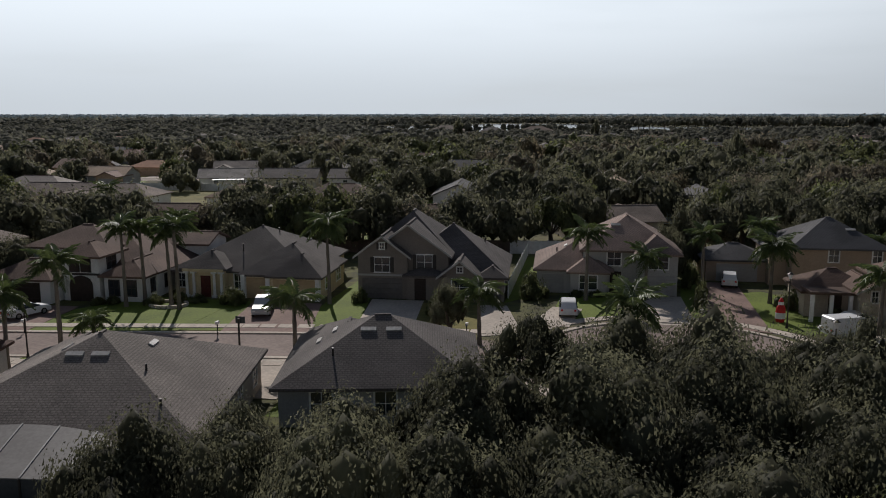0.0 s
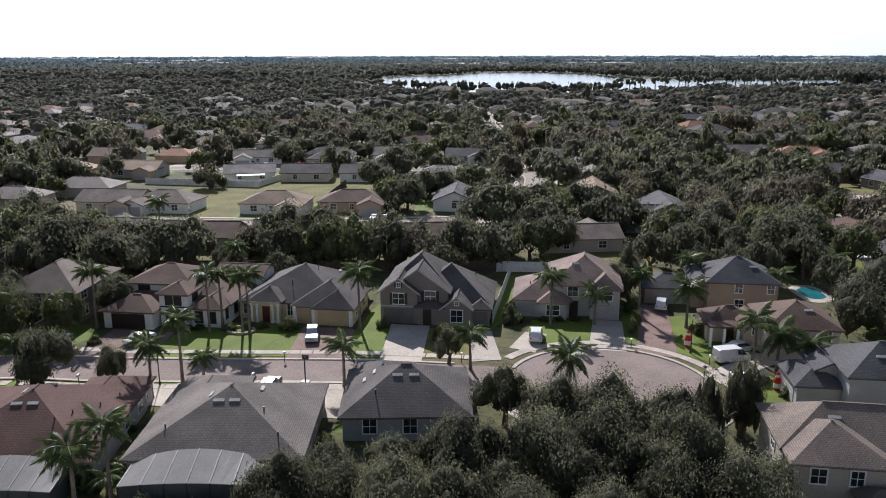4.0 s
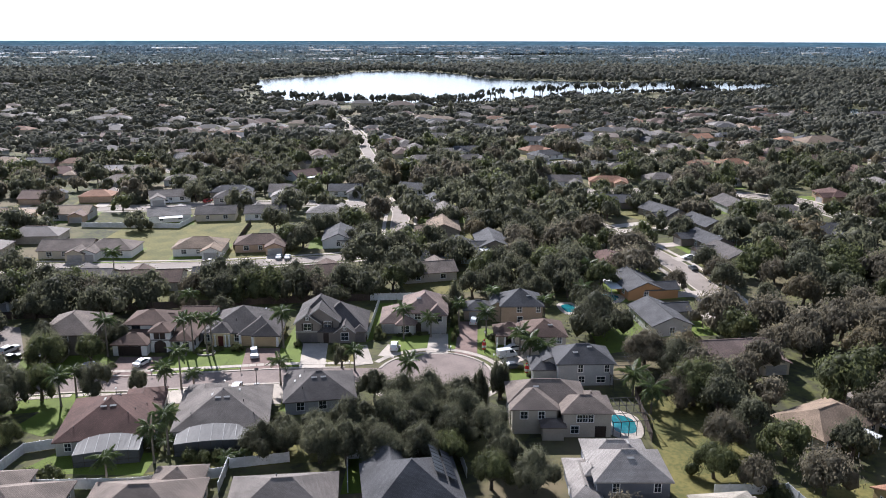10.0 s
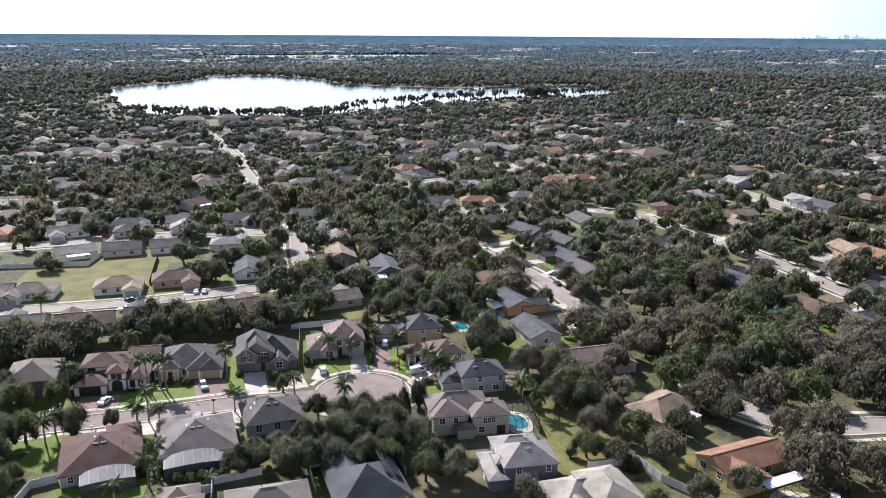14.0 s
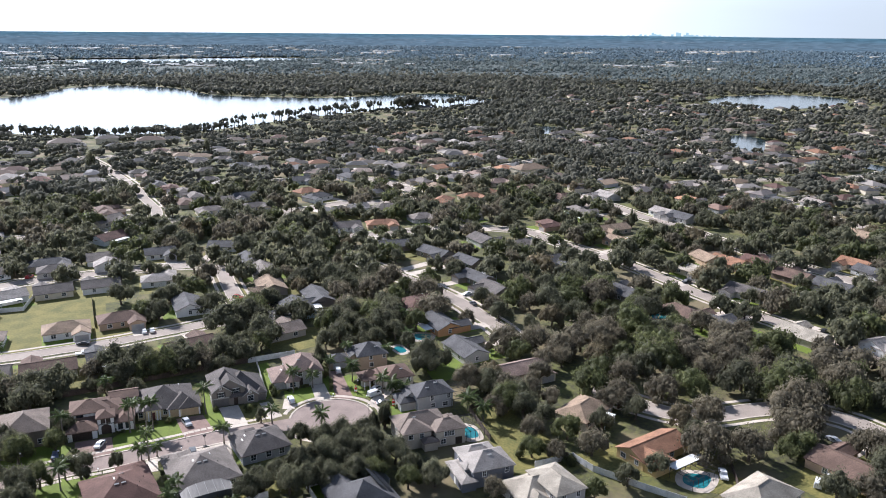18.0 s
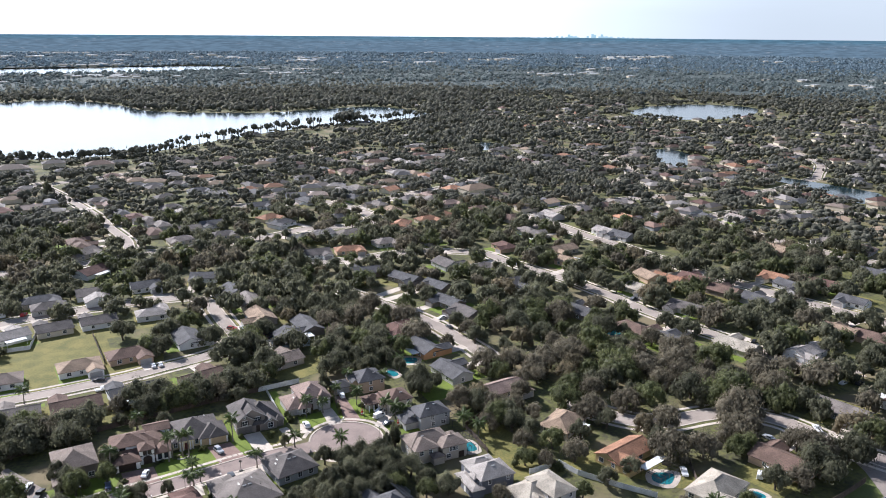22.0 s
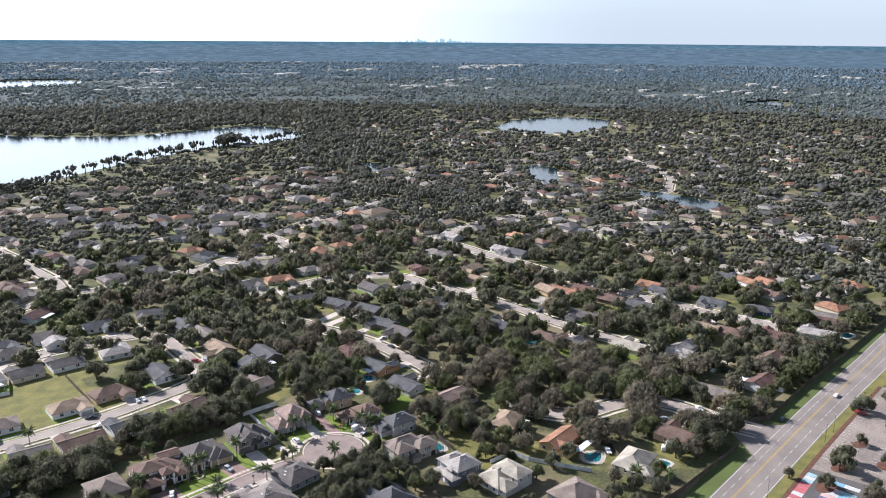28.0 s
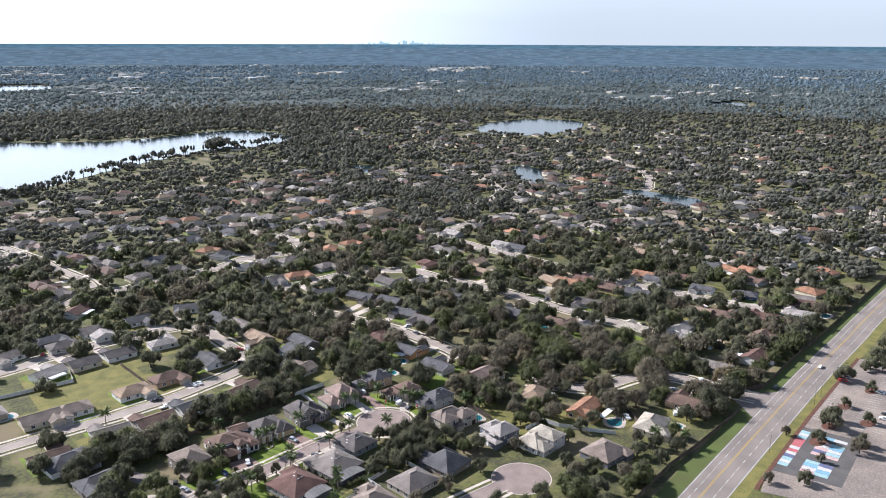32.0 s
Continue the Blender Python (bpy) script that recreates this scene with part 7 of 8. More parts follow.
lawn([(-70, -20.5), (-36, -15.2), (-33.5, -8), (-37, -4), (-60, -8)])
lawn([(-23.5, -14.4), (-9.5, -11.7), (-9, 0), (-18.5, 0.5), (-23.5, -6)])
lawn([(-9.4, -11.6), (-5.2, -11.0), (-7.4, 0), (-9, 0)])
lawn([(0.8, -10.2), (6.6, -9.4), (4.4, 3), (3.6, 16), (0.8, 16), (0.3, 1)])
lawn([(11.6, -8.8), (17.6, -8.2), (16.4, 2.2), (9.6, 2.6)], "shaded planted bed and lawn before the porch", "dry_lawn")
lawn([(18.6, 4), (22.2, 9), (22.6, 32), (18.9, 31)])
lawn([(23.5, -4.6), (29.5, -0.6), (32.4, 0.4), (32.6, 8.8), (24.2, 8.2)])
lawn([(37.2, -0.6), (38.6, -0.6), (39.6, 15), (38, 20), (36.9, 10)])
lawn([(43.4, -1.6), (47, -4.2), (50.6, -1.0), (52, 5), (46, 14), (43.6, 13)])
lawn([(47.5, -9.5), (50, -7.6), (57, -7.5), (60, -18), (48, -17)])
lawn([(-60, -36), (-26.5, -29), (-26.5, -22.8), (-38, -24), (-62, -29.2)])
lawn([(-11.2, -28), (-9.4, -28), (-9.2, -20.6), (-11.6, -20.4)])
lawn([(-10.9, -21.2), (-4.0, -20.0), (-4.6, -18.9), (-11.0, -20.0)], "bright lawn strip between pavement and kerb", "lawn", 0.05)
lawn([(-17.6, -22.6), (-14.4, -22.1), (-15.4, -20.7), (-17.8, -21.1)], "bright lawn strip between pavement and kerb", "lawn", 0.05)
lawn([(6.4, -30), (8.6, -30), (8.4, -18.2), (6.0, -18.0)])
lawn([(-38.6, -37.5), (-31.8, -40.5), (-28.4, -24.5), (-35.5, -25.5)], "bright mown lawn beside the end house", "lawn")
lawn([(-30, -52), (-10, -52.4), (-10, -45.4), (-26.8, -45.4)], "shady back garden lawn", "lawn")
lawn([(-10, -52), (20, -47), (20, -38), (8, -40)], "shady back garden lawn", "dry_lawn")
lawn([(21.5, -57), (40, -54), (38, -43.8), (21.4, -46.4)], "shady back garden lawn behind the fence", "lawn")
lawn([(70.5, -66), (88, -60), (88, -44), (83, -22), (73, -22), (72, -40)], "wide mown back garden lawn", "dry_lawn")
lawn([(90, -62), (104, -70), (118, -86), (126, -84), (120, -66), (104, -52), (90, -54)], "dry back garden lawn", "dry_lawn")
lawn([(24.5, 35.4), (44, 42), (46, 58), (40, 60), (36, 50)], "sunlit yellowing lawn behind the fence", "dry_lawn", 0.04)
lawn([(-80, 66), (-28, 68), (-12, 72), (-10, 92), (-30, 100), (-32, 133), (-80, 133)], "open mown lawns between the houses", "dry_lawn", 0.02)
lawn([(-75, 26), (-10, 32), (0, 36), (-4, 58), (-40, 54), (-75, 50)], "grassy strip under the oaks behind the street", "dry_lawn", 0.02)
lawn([(70, -2), (84, 4), (80, 22), (70, 18)], "green back garden lawn", "lawn", 0.02)


def drive(pts, brick, label):
    return patch("driveway", pts, 0.06, M["brick_paver" if brick else "concrete"], label, "driveway", 0.12)


drive([(-33, -5.4), (-23.9, -5.2), (-22.8, -15.0), (-32, -16.8)], True, "reddish brick paver driveway")
drive([(-7.2, 0), (0.1, 0.2), (2.6, -11), (-5.4, -12.2)], True, "reddish brick paver driveway")
drive([(4.7, 3.1), (10.2, 3.3), (11.6, -9.8), (6.4, -10.8)], False, "grey concrete driveway")
drive([(16.2, 2.4), (19.0, 2.6), (21.4, -7.6), (17.8, -9.0)], False, "grey concrete driveway")
drive([(32.8, 9.6), (36.9, 9.8), (37.0, -2.4), (32.2, -2.2)], False, "grey concrete driveway")
drive([(39.6, 18), (43.9, 18), (43.3, -3.6), (38.4, -2.2)], True, "long pinkish paver driveway")
drive([(46.0, -8.4), (52.6, 0.6), (56, -2.4), (47.2, -11)], False, "pale concrete driveway")
drive([(-72, -8), (-64, -8.6), (-57.5, -14), (-55.5, -21), (-58.5, -25), (-64, -20), (-70, -14)], False, "pale concrete driveway curving off the lane")
drive([(22.0, -3.4), (25.4, -4.6), (26.6, 2.6), (23.6, 3)], False, "narrow concrete parking strip")
drive([(-21.6, -27.5), (-12.2, -27.2), (-12.4, -20.2), (-20.6, -21.6)], False, "pale concrete driveway")
drive([(-9.0, -24.2), (-2.4, -23.8), (-1.0, -18.0), (-8.6, -19.2)], False, "pale concrete driveway")
drive([(0.4, -27), (6, -27), (6.0, -18), (0.6, -18.4)], False, "pale concrete driveway")
drive([(9.2, -20), (14.6, -20), (14.4, -16.6), (9.4, -17)], False, "pale concrete driveway")
patch("road", [(-70.5, 13), (-63.5, 11.5), (-54.4, -4), (-50.5, -15), (-48, -23.5), (-55.5, -25), (-57.5, -15), (-62.5, -4)], 0.05, M["main_asphalt"], "grey asphalt lane between the houses with parked cars", "road", 0.2)

# pavement slabs along the close, each its own piece
bm = bmesh.new()
box(bm, -0.72, -0.62, -0.1, 0.72, 0.62, 0)
bmesh.ops.bevel(bm, geom=[e for e in bm.edges if all(v.co.z > -0.01 for v in e.verts)], offset=0.015, segments=1)
slab_mesh = bpy.data.meshes.new("slab")
bm.to_mesh(slab_mesh)
bm.free()
slab_mesh.materials.append(M["concrete"])
for side, off in ((-1, 6.0), (1, 5.0)):
    walk_ob = tagged(new("pavement"), "pale concrete pavement of square slabs along the close", "pavement", kind="structure")
    line = spline(STREET, 1.5)
    for i in range(1, len(line) - 1):
        d = (line[i + 1] - line[i - 1]).normalized()
        at = line[i] + Vector((d.y, -d.x)) * off * side
        if -62 < at.x < 21:
            o = new("slab", slab_mesh)
            o.parent = walk_ob
            o.matrix_basis = pose(at.x, at.y, 0.085, 0, 0, math.degrees(math.atan2(d.y, d.x)))
walk_ob = tagged(new("pavement"), "curved pavement of concrete slabs round the turning head", "pavement", kind="structure")
for k in range(56):
    a = math.radians(-150 + 300 * k / 55)
    o = new("slab", slab_mesh)
    o.parent = walk_ob
    o.matrix_basis = pose(34.5 + 13.9 * math.cos(a), -13.3 + 13.7 * math.sin(a), 0.085, 0, 0, math.degrees(a) + 90)


# ---- fences ----
def fence(points, height, material, label, step=2.4, cap=True):
    top = tagged(new("fence"), label, "fence", "garden fences")
    panel = post = None
    for (ax, ay), (bx, by) in zip(points, points[1:]):
        d = math.hypot(bx - ax, by - ay)
        n = max(1, round(d / step))
        rot = math.degrees(math.atan2(by - ay, bx - ax))
        for k in range(n):
            m = pose(ax + (bx - ax) * (k + 0.5) / n, ay + (by - ay) * (k + 0.5) / n, 0, 0, 0, rot) @ Matrix.Diagonal((d / n / step, 1, 1, 1))
            if panel is None:
                bm = bmesh.new()
                box(bm, -step / 2 + 0.06, -0.025, 0.05, step / 2 - 0.06, 0.025, height)
                panel = part("panel", bm, M[material], top)
                panel.matrix_basis = m
                bm = bmesh.new()
                box(bm, -0.065, -0.065, 0, 0.065, 0.065, height + 0.12)
                post = part("post", bm, M[material], top)
                post.matrix_basis = pose(ax, ay, 0, 0, 0, rot)
            else:
                again(panel, m)
                again(post, pose(ax + (bx - ax) * k / n, ay + (by - ay) * k / n, 0, 0, 0, rot))
    again(post, pose(*points[-1], 0))
    return top


WV_ = "white vinyl privacy fence round the back garden"
fence([(-32, -46), (-27.5, -44.2)], 1.8, "vinyl", WV_)
fence([(-32, -46), (-33.5, -57)], 1.8, "vinyl", WV_)
fence([(-33.5, -57.3), (-10, -56), (3, -52.5)], 1.8, "vinyl", WV_)
fence([(2.6, -49.2), (3.2, -57)], 1.8, "vinyl", WV_)
fence([(3, -50), (12, -47.8)], 1.8, "vinyl", WV_)
fence([(22.6, -56.5), (21.2, -46.8), (39, -43.6), (40.5, -52)], 1.8, "vinyl", WV_)
fence([(77.5, -56), (88.6, -55.4), (90.4, -62.5)], 1.8, "vinyl", WV_)
fence([(90.4, -62.5), (98, -74), (104, -82)], 1.8, "vinyl", WV_)
fence([(-80, 15.6), (-60, 18.2), (-43, 24), (-19, 28), (-2, 31), (17, 33.4), (32, 35)], 1.9, "dark_fence", "long weathered dark fence behind the gardens", 3.0)
fence([(16.5, 33.2), (32, 34.8)], 1.9, "vinyl", WV_)
fence([(19.0, 32), (18.8, 6)], 1.8, "vinyl", WV_)
fence([(-95, 112), (-60, 111.5), (-57, 136)], 1.8, "vinyl", WV_)
fence([(-33, 84), (-36, 118)], 1.8, "dark_fence", "weathered wooden fence between gardens")
fence([(72, -40), (73, -22), (84, -16)], 1.8, "dark_fence", "weathered wooden fence between gardens")
fence([(118, -84), (126, -70)], 1.8, "dark_fence", "weathered wooden fence between gardens")
fence([(62, -121), (100, -112), (120, -109.5), (153, -104), (165, -101.5)], 2.1, "dark_fence", "long dark boundary wall along the main road", 3.2)
fence([(188, -92), (196, -95), (237, -86), (272, -80), (313, -72), (348, -65), (430, -49)], 2.1, "dark_fence", "long dark boundary wall along the main road", 3.2)


# ---- pools ----
def pool(pts, cage=None, label="turquoise garden pool with a pale deck"):
    top = tagged(new("swimming_pool"), label, "pool", "garden pools")
    cx, cy = sum(p[0] for p in pts) / len(pts), sum(p[1] for p in pts) / len(pts)
    top.location = (cx, cy, 0)
    loc = rounded([(x - cx, y - cy) for x, y in pts], 4)
    for name, s, z, m_ in (("deck", 1.55, 0.06, "concrete"), ("coping", 1.1, 0.085, "concrete"), ("water", 1.0, 0.1, "pool_water")):
        bm = bmesh.new()
        hi, lo = ([bm.verts.new((x * s, y * s, z - q)) for x, y in loc] for q in (0, 0.2))
        hub = bm.verts.new((0, 0, z))
        for k in range(len(loc)):
            bm.faces.new((hub, hi[k], hi[(k + 1) % len(loc)]))
            bm.faces.new((hi[k], lo[k], lo[(k + 1) % len(loc)], hi[(k + 1) % len(loc)]))
        bmesh.ops.recalc_face_normals(bm, faces=bm.faces[:])
        if sum(f.normal.z for f in bm.faces) < 0:
            bmesh.ops.reverse_faces(bm, faces=bm.faces[:])
        part(name, bm, M[m_], top)


pool([(65.4, 30.2), (68.0, 31.2), (69.0, 26.6), (66.4, 25.4)])
pool([(108.9, -74.5), (112, -71), (116.8, -74.2), (112, -78)])
pool([(67.2, -30.2), (70.4, -32), (69.9, -36.8), (66.6, -36.2)])
pool([(76.6, 40.4), (81.4, 38.2), (79.4, 34.2), (75, 35.6)])
pool([(169.5, 31.5), (176, 29.4), (173.4, 25.4), (168.6, 26.6)])
pool([(316, -60), (323, -60), (322, -64), (316, -64)])
pool([(128.5, -92), (132, -91), (133, -94.5), (129, -95)])
pool([(-96, 92), (-91, 93), (-90, 89), (-95, 88)])


def cage(x, y, rot, w, d, label="dark screened pool enclosure of thin beams"):
    """A screen enclosure: uprights, eaves and roof beams."""
    top = tagged(new("pool_enclosure"), label, "pool cage", "pool cages")
    top.matrix_basis = pose(x, y, 0, 0, 0, rot)
    for i in range(6):
        u = -w / 2 + w * i / 5
        bm = bmesh.new()
        box(bm, u - 0.05, -d / 2, 2.7, u + 0.05, d / 2, 2.8)
        part("beam", bm, M["frame_dark"], top)
        for v in (-d / 2, d / 2):
            bm = bmesh.new()
            box(bm, u - 0.05, v - 0.05, 0, u + 0.05, v + 0.05, 2.72)
            part("post", bm, M["frame_dark"], top)
    for i in range(4):
        v = -d / 2 + d * i / 3
        bm = bmesh.new()
        box(bm, -w / 2, v - 0.04, 2.8, w / 2, v + 0.04, 2.88)
        part("beam", bm, M["frame_dark"], top)


cage(112.5, -73.5, 15, 10, 7)
cage(68.5, -33.5, 8, 7, 9)
cage(72.5, -15, 95, 11, 8)
cage(172, 28, 101, 11, 8)
cage(100, -99, 10, 9, 6)
bm = bmesh.new()
box(bm, 107, -71.4, 2.9, 118, -68.6, 3.0, Matrix.Translation((112, -70, 0)) @ Matrix.Rotation(radians(15), 4, "Z") @ Matrix.Translation((-112, 70, 0)))
tagged(part("patio_roof", bm, M["white_metal"]), "white curved patio roof before the pool", "patio roof")


# ---- palms ----
def frond_mesh(seed):
    """A long arching feather leaf, 1 m from foot to tip, with narrow drooping leaflets."""
    rng = random.Random(seed)
    bm = bmesh.new()
    n = 19
    rib = [Vector((t * (1 - 0.12 * t), 0, 0.34 * t - 0.78 * t * t)) for t in [k / n for k in range(n + 1)]]
    for k in range(2, n):
        a = rib[k]
        for s in (-1, 1):
            w = 0.27 * math.sin(math.pi * min(1, 0.2 + 0.8 * k / n)) + 0.04
            tip = a + Vector((0.11, s * w * 0.8, -w * (0.45 + 0.5 * rng.random())))
            mid = a.lerp(tip, 0.5) + Vector((0.0, 0.0, 0.02))
            bm.faces.new([bm.verts.new(q) for q in (a - Vector((0.008, 0, 0)), mid - Vector((0.036, 0, 0)), tip, mid + Vector((0.04, 0, 0)))])
    low = [bm.verts.new(q + Vector((0, -0.009, 0.004))) for q in rib[::3] + rib[-1:]]
    top = [bm.verts.new(q + Vector((0, 0.009, 0.004))) for q in rib[::3] + rib[-1:]]
    for k in range(len(low) - 1):
        bm.faces.new((low[k], low[k + 1], top[k + 1], top[k]))
    me = bpy.data.meshes.new("frond")
    bm.to_mesh(me)
    bm.free()
    me.materials.append(M["palm_leaf"])
    return me


FRONDS = [frond_mesh(k) for k in range(3)]
palm_rng = random.Random(12)
PTRUNK = []
for k in range(3):
    bm = bmesh.new()
    bend = palm_rng.uniform(-0.03, 0.03)
    prev = None
    for i in range(9):
        t = i / 8
        r = 0.030 - 0.012 * t + (0.010 if i == 0 else 0) + (0.004 if i % 2 else 0)
        ring = [bm.verts.new((bend * t * t * 3 + r * math.cos(a), r * math.sin(a), t)) for a in [2 * math.pi * j / 8 for j in range(8)]]
        if prev:
            for j in range(8):
                bm.faces.new((prev[j], prev[(j + 1) % 8], ring[(j + 1) % 8], ring[j]))
        prev = ring
    bm.faces.new(prev)
    me = bpy.data.meshes.new("trunk")
    bm.to_mesh(me)
    bm.free()
    me.materials.append(M["palm_bark"])
    PTRUNK.append(me)


def palm(x, y, h, r, label="queen palm with arching feather leaves", count=19):
    top = tagged(new("palm_tree"), label, "palm tree", "palms of the close")
    top.matrix_basis = pose(x, y, 0, 0, 0, palm_rng.uniform(0, 360))
    t = new("trunk", PTRUNK[palm_rng.randrange(3)])
    t.parent, t.scale = top, (6.5, 6.5, h)
    t.location = (0, 0, -0.05)
    for k in range(count):
        f = new("frond", FRONDS[k % 3])
        f.parent = top
        s = r * palm_rng.uniform(0.78, 1.02)
        lift = -palm_rng.uniform(-32, 22) if k % 3 else -palm_rng.uniform(24, 58)
        f.matrix_basis = pose(0, 0, h - 0.15 + palm_rng.uniform(0, 0.2), 0, 0, k * 137.5 + palm_rng.uniform(-12, 12)) @ pose(0, 0, 0, palm_rng.uniform(-14, 14), lift, 0) @ Matrix.Diagonal((s, s, s, 1))


palm(-34.2, -28.9, 6.0, 3.0)
palm(-33.6, -24, 5.2, 2.6)
palm(-15.9, -25.4, 6.4, 2.9)
palm(-14.4, -21.2, 8.0, 2.7)
palm(-12.4, -19.9, 3.2, 2.2, "short palm beside the pavement")
palm(4.4, -18.9, 5.2, 3.0)
palm(-35.6, -5.2, 8.4, 2.9)
palm(-19.2, -4.2, 8.4, 2.7)
palm(-18.0, -2.6, 8.2, 2.6)
palm(-15.0, -2.8, 7.8, 2.6)
palm(-13.3, -4.3, 8.6, 2.8)
palm(0.9, 0.4, 8.6, 3.2)
palm(26.9, 6.5, 7.4, 3.1)
palm(33.0, 7.6, 4.8, 2.7)
palm(45.6, 8.4, 6.2, 3.4, "dense canary palm beside the drive", 22)
palm(52.4, -2.6, 5.6, 3.2)
palm(54.2, -6.6, 5.2, 3.4)
palm(57.4, -8.6, 4.8, 3.2)
palm(29.9, -22.1, 6.8, 3.2)
palm(18.0, -11.4, 4.8, 2.8)
palm(-9.6, -48.6, 6.4, 3.0)
palm(-14.6, -54.6, 4.4, 2.8)
palm(-8.2, -45.8, 7.4, 2.8)
palm(72.6, -21.8, 4.6, 3.8)
palm(74.2, -29.6, 5.2, 3.6)
palm(39.4, 12.5, 6.6, 2.6)
palm(47.6, 24, 6.2, 3.0)
palm(-60.5, 57.4, 6.0, 3.2, "canary palm with a full round head", 20)
palm(-26, 20, 6.2, 3.0)
palm(75, 48, 6.4, 3.2)
palm(70.5, 30, 5.6, 3.0)
palm(60, 20, 5.2, 2.8)
palm(119, -105, 6.0, 3.0)
palm(112, -96, 5.4, 3.2)

# clumps of banana plants behind the pool cages
for bx, by in ((5.6, -46.6), (4.0, -48.0), (7.4, -46.0), (2.2, -49), (8.8, -44.6), (-9.4, -44.4), (-8.4, -42.8), (9.6, -42.8)):
    palm(bx, by, 1.6, 2.1, "clump of broad-leaved banana plants by the fence", 12)


# ---- shrubs ----
def shrub(x, y, r, h, leaf="green_leaf", label="clipped rounded shrub beside the path"):
    top = tagged(new("shrub"), label, "shrub", "garden shrubs")
    top.matrix_basis = pose(x, y, 0, 0, 0, palm_rng.uniform(0, 360))
    c = new("foliage", palm_rng.choice(CROWNS[leaf, "mid"]))
    c.parent, c.scale, c.location = top, (r * 1.05, r, h * 1.08), (0, 0, -h * 0.08)
    s = new("stem", TRUNKS[0])
    s.parent, s.scale = top, (0.8, 0.8, h * 0.5)


for a in ((21.4, 6.6, 1.7, 2.8), (21.2, 10.0, 1.5, 2.4), (-8.8, -1.6, 1.5, 2.0), (47.6, 6.6, 2.0, 2.3), (38.2, 4.6, 0.8, 2.6), (-16.8, -3.0, 1.1, 1.3), (-14.6, -1.6, 1.0, 1.2), (-12.8, -1.2, 1.0, 1.0),
          (12.2, 0.6, 0.9, 1.0), (14.6, 0.4, 1.0, 1.2), (12.8, -2.2, 1.2, 2.6), (3.8, 1.6, 1.0, 1.8), (50.6, 3.4, 1.2, 1.0), (52.0, -10.2, 0.9, 1.2), (54, -13.4, 1.0, 1.2), (28, 8.4, 0.9, 0.9), (30.4, 8.6, 0.9, 0.9), (26, 8.0, 0.9, 0.9),
          (-33.5, -3.6, 0.9, 1.0), (-22.5, -4.0, 0.9, 0.9), (-21, -3.6, 0.9, 1.0), (-9.8, -41, 1.1, 2.0), (-9.6, -37, 1.0, 1.6), (-10.0, -33, 1.2, 2.2), (-11.0, -29.6, 1.1, 1.6), (6.8, -33, 1.0, 1.4), (8.2, -36.6, 1.3, 1.8), (-24, -54, 2.2, 2.6), (-27.6, -53.5, 1.6, 2.0),
          (-4.1, -47.7, 1.6, 2.2), (-1.8, -48.0, 1.5, 2.0), (0.4, -47.2, 1.5, 2.0), (2.6, -46.9, 1.4, 1.8), (-11.9, -44.3, 1.5, 2.6), (-14.2, -33.4, 1.0, 1.6), (-32.3, -10.8, 1.0, 1.2),
          (86.5, -57.5, 2.2, 3.4), (-23, 31, 2.3, 4.2), (-30.5, 46, 2.0, 3.8), (64, -21.5, 1.0, 1.4), (38.8, 8.6, 0.9, 2.4), (38.4, 14, 1.2, 3.2)):
    shrub(*a)
for a in ((43.2, -27.0, 1.9, 8.2), (47.0, -24.2, 2.1, 8.8), (38.6, 24.0, 2.6, 8.8), (36.4, 19.5, 2.4, 6.8)):
    tree(a[0], a[1], a[2], a[3], "oak_leaf", "near", "magnolia_tree")


# tall dark conifers standing above the other trees
for a, b, r, h_ in ((70, 170, 3.0, 15), (-55, 436, 3.6, 17), (33, 488, 3.4, 16), (196, 236, 3.2, 15), (240, 155, 2.4, 12), (76, 207, 3.0, 14)):
    tree(a, b, r, h_, "oak_leaf", "mid", "magnolia_tree")


# ---- cars ----
PAINT = {k: mat("paint_" + k, c, tuple(0.9 * v for v in c), 0.36, 0.5, 3.0, 0.0, spec=0.5) for k, c in dict(white=(0.75, 0.75, 0.75), silver=(0.42, 0.43, 0.45), black=(0.02, 0.02, 0.022), dark=(0.07, 0.075, 0.085), red=(0.35, 0.03, 0.03), blue=(0.06, 0.09, 0.17), tan=(0.35, 0.30, 0.22)).items()}


def lofted(sections):
    """A body through cross sections (x, half width low, half width high, z low, z waist, z top)."""
    bm = bmesh.new()
    rows = []
    for x, wl, wh, z0, z1, z2 in sections:
        rows.append([bm.verts.new(q) for q in ((x, -wl, z0), (x, -wl, z1), (x, -wh, z2), (x, wh, z2), (x, wl, z1), (x, wl, z0))])
    for a, b in zip(rows, rows[1:]):
        for k in range(6):
            bm.faces.new((a[k], b[k], b[(k + 1) % 6], a[(k + 1) % 6]))
    bm.faces.new(rows[0])
    bm.faces.new(rows[-1][::-1])
    bmesh.ops.recalc_face_normals(bm, faces=bm.faces[:])
    return bm


CARS = {}


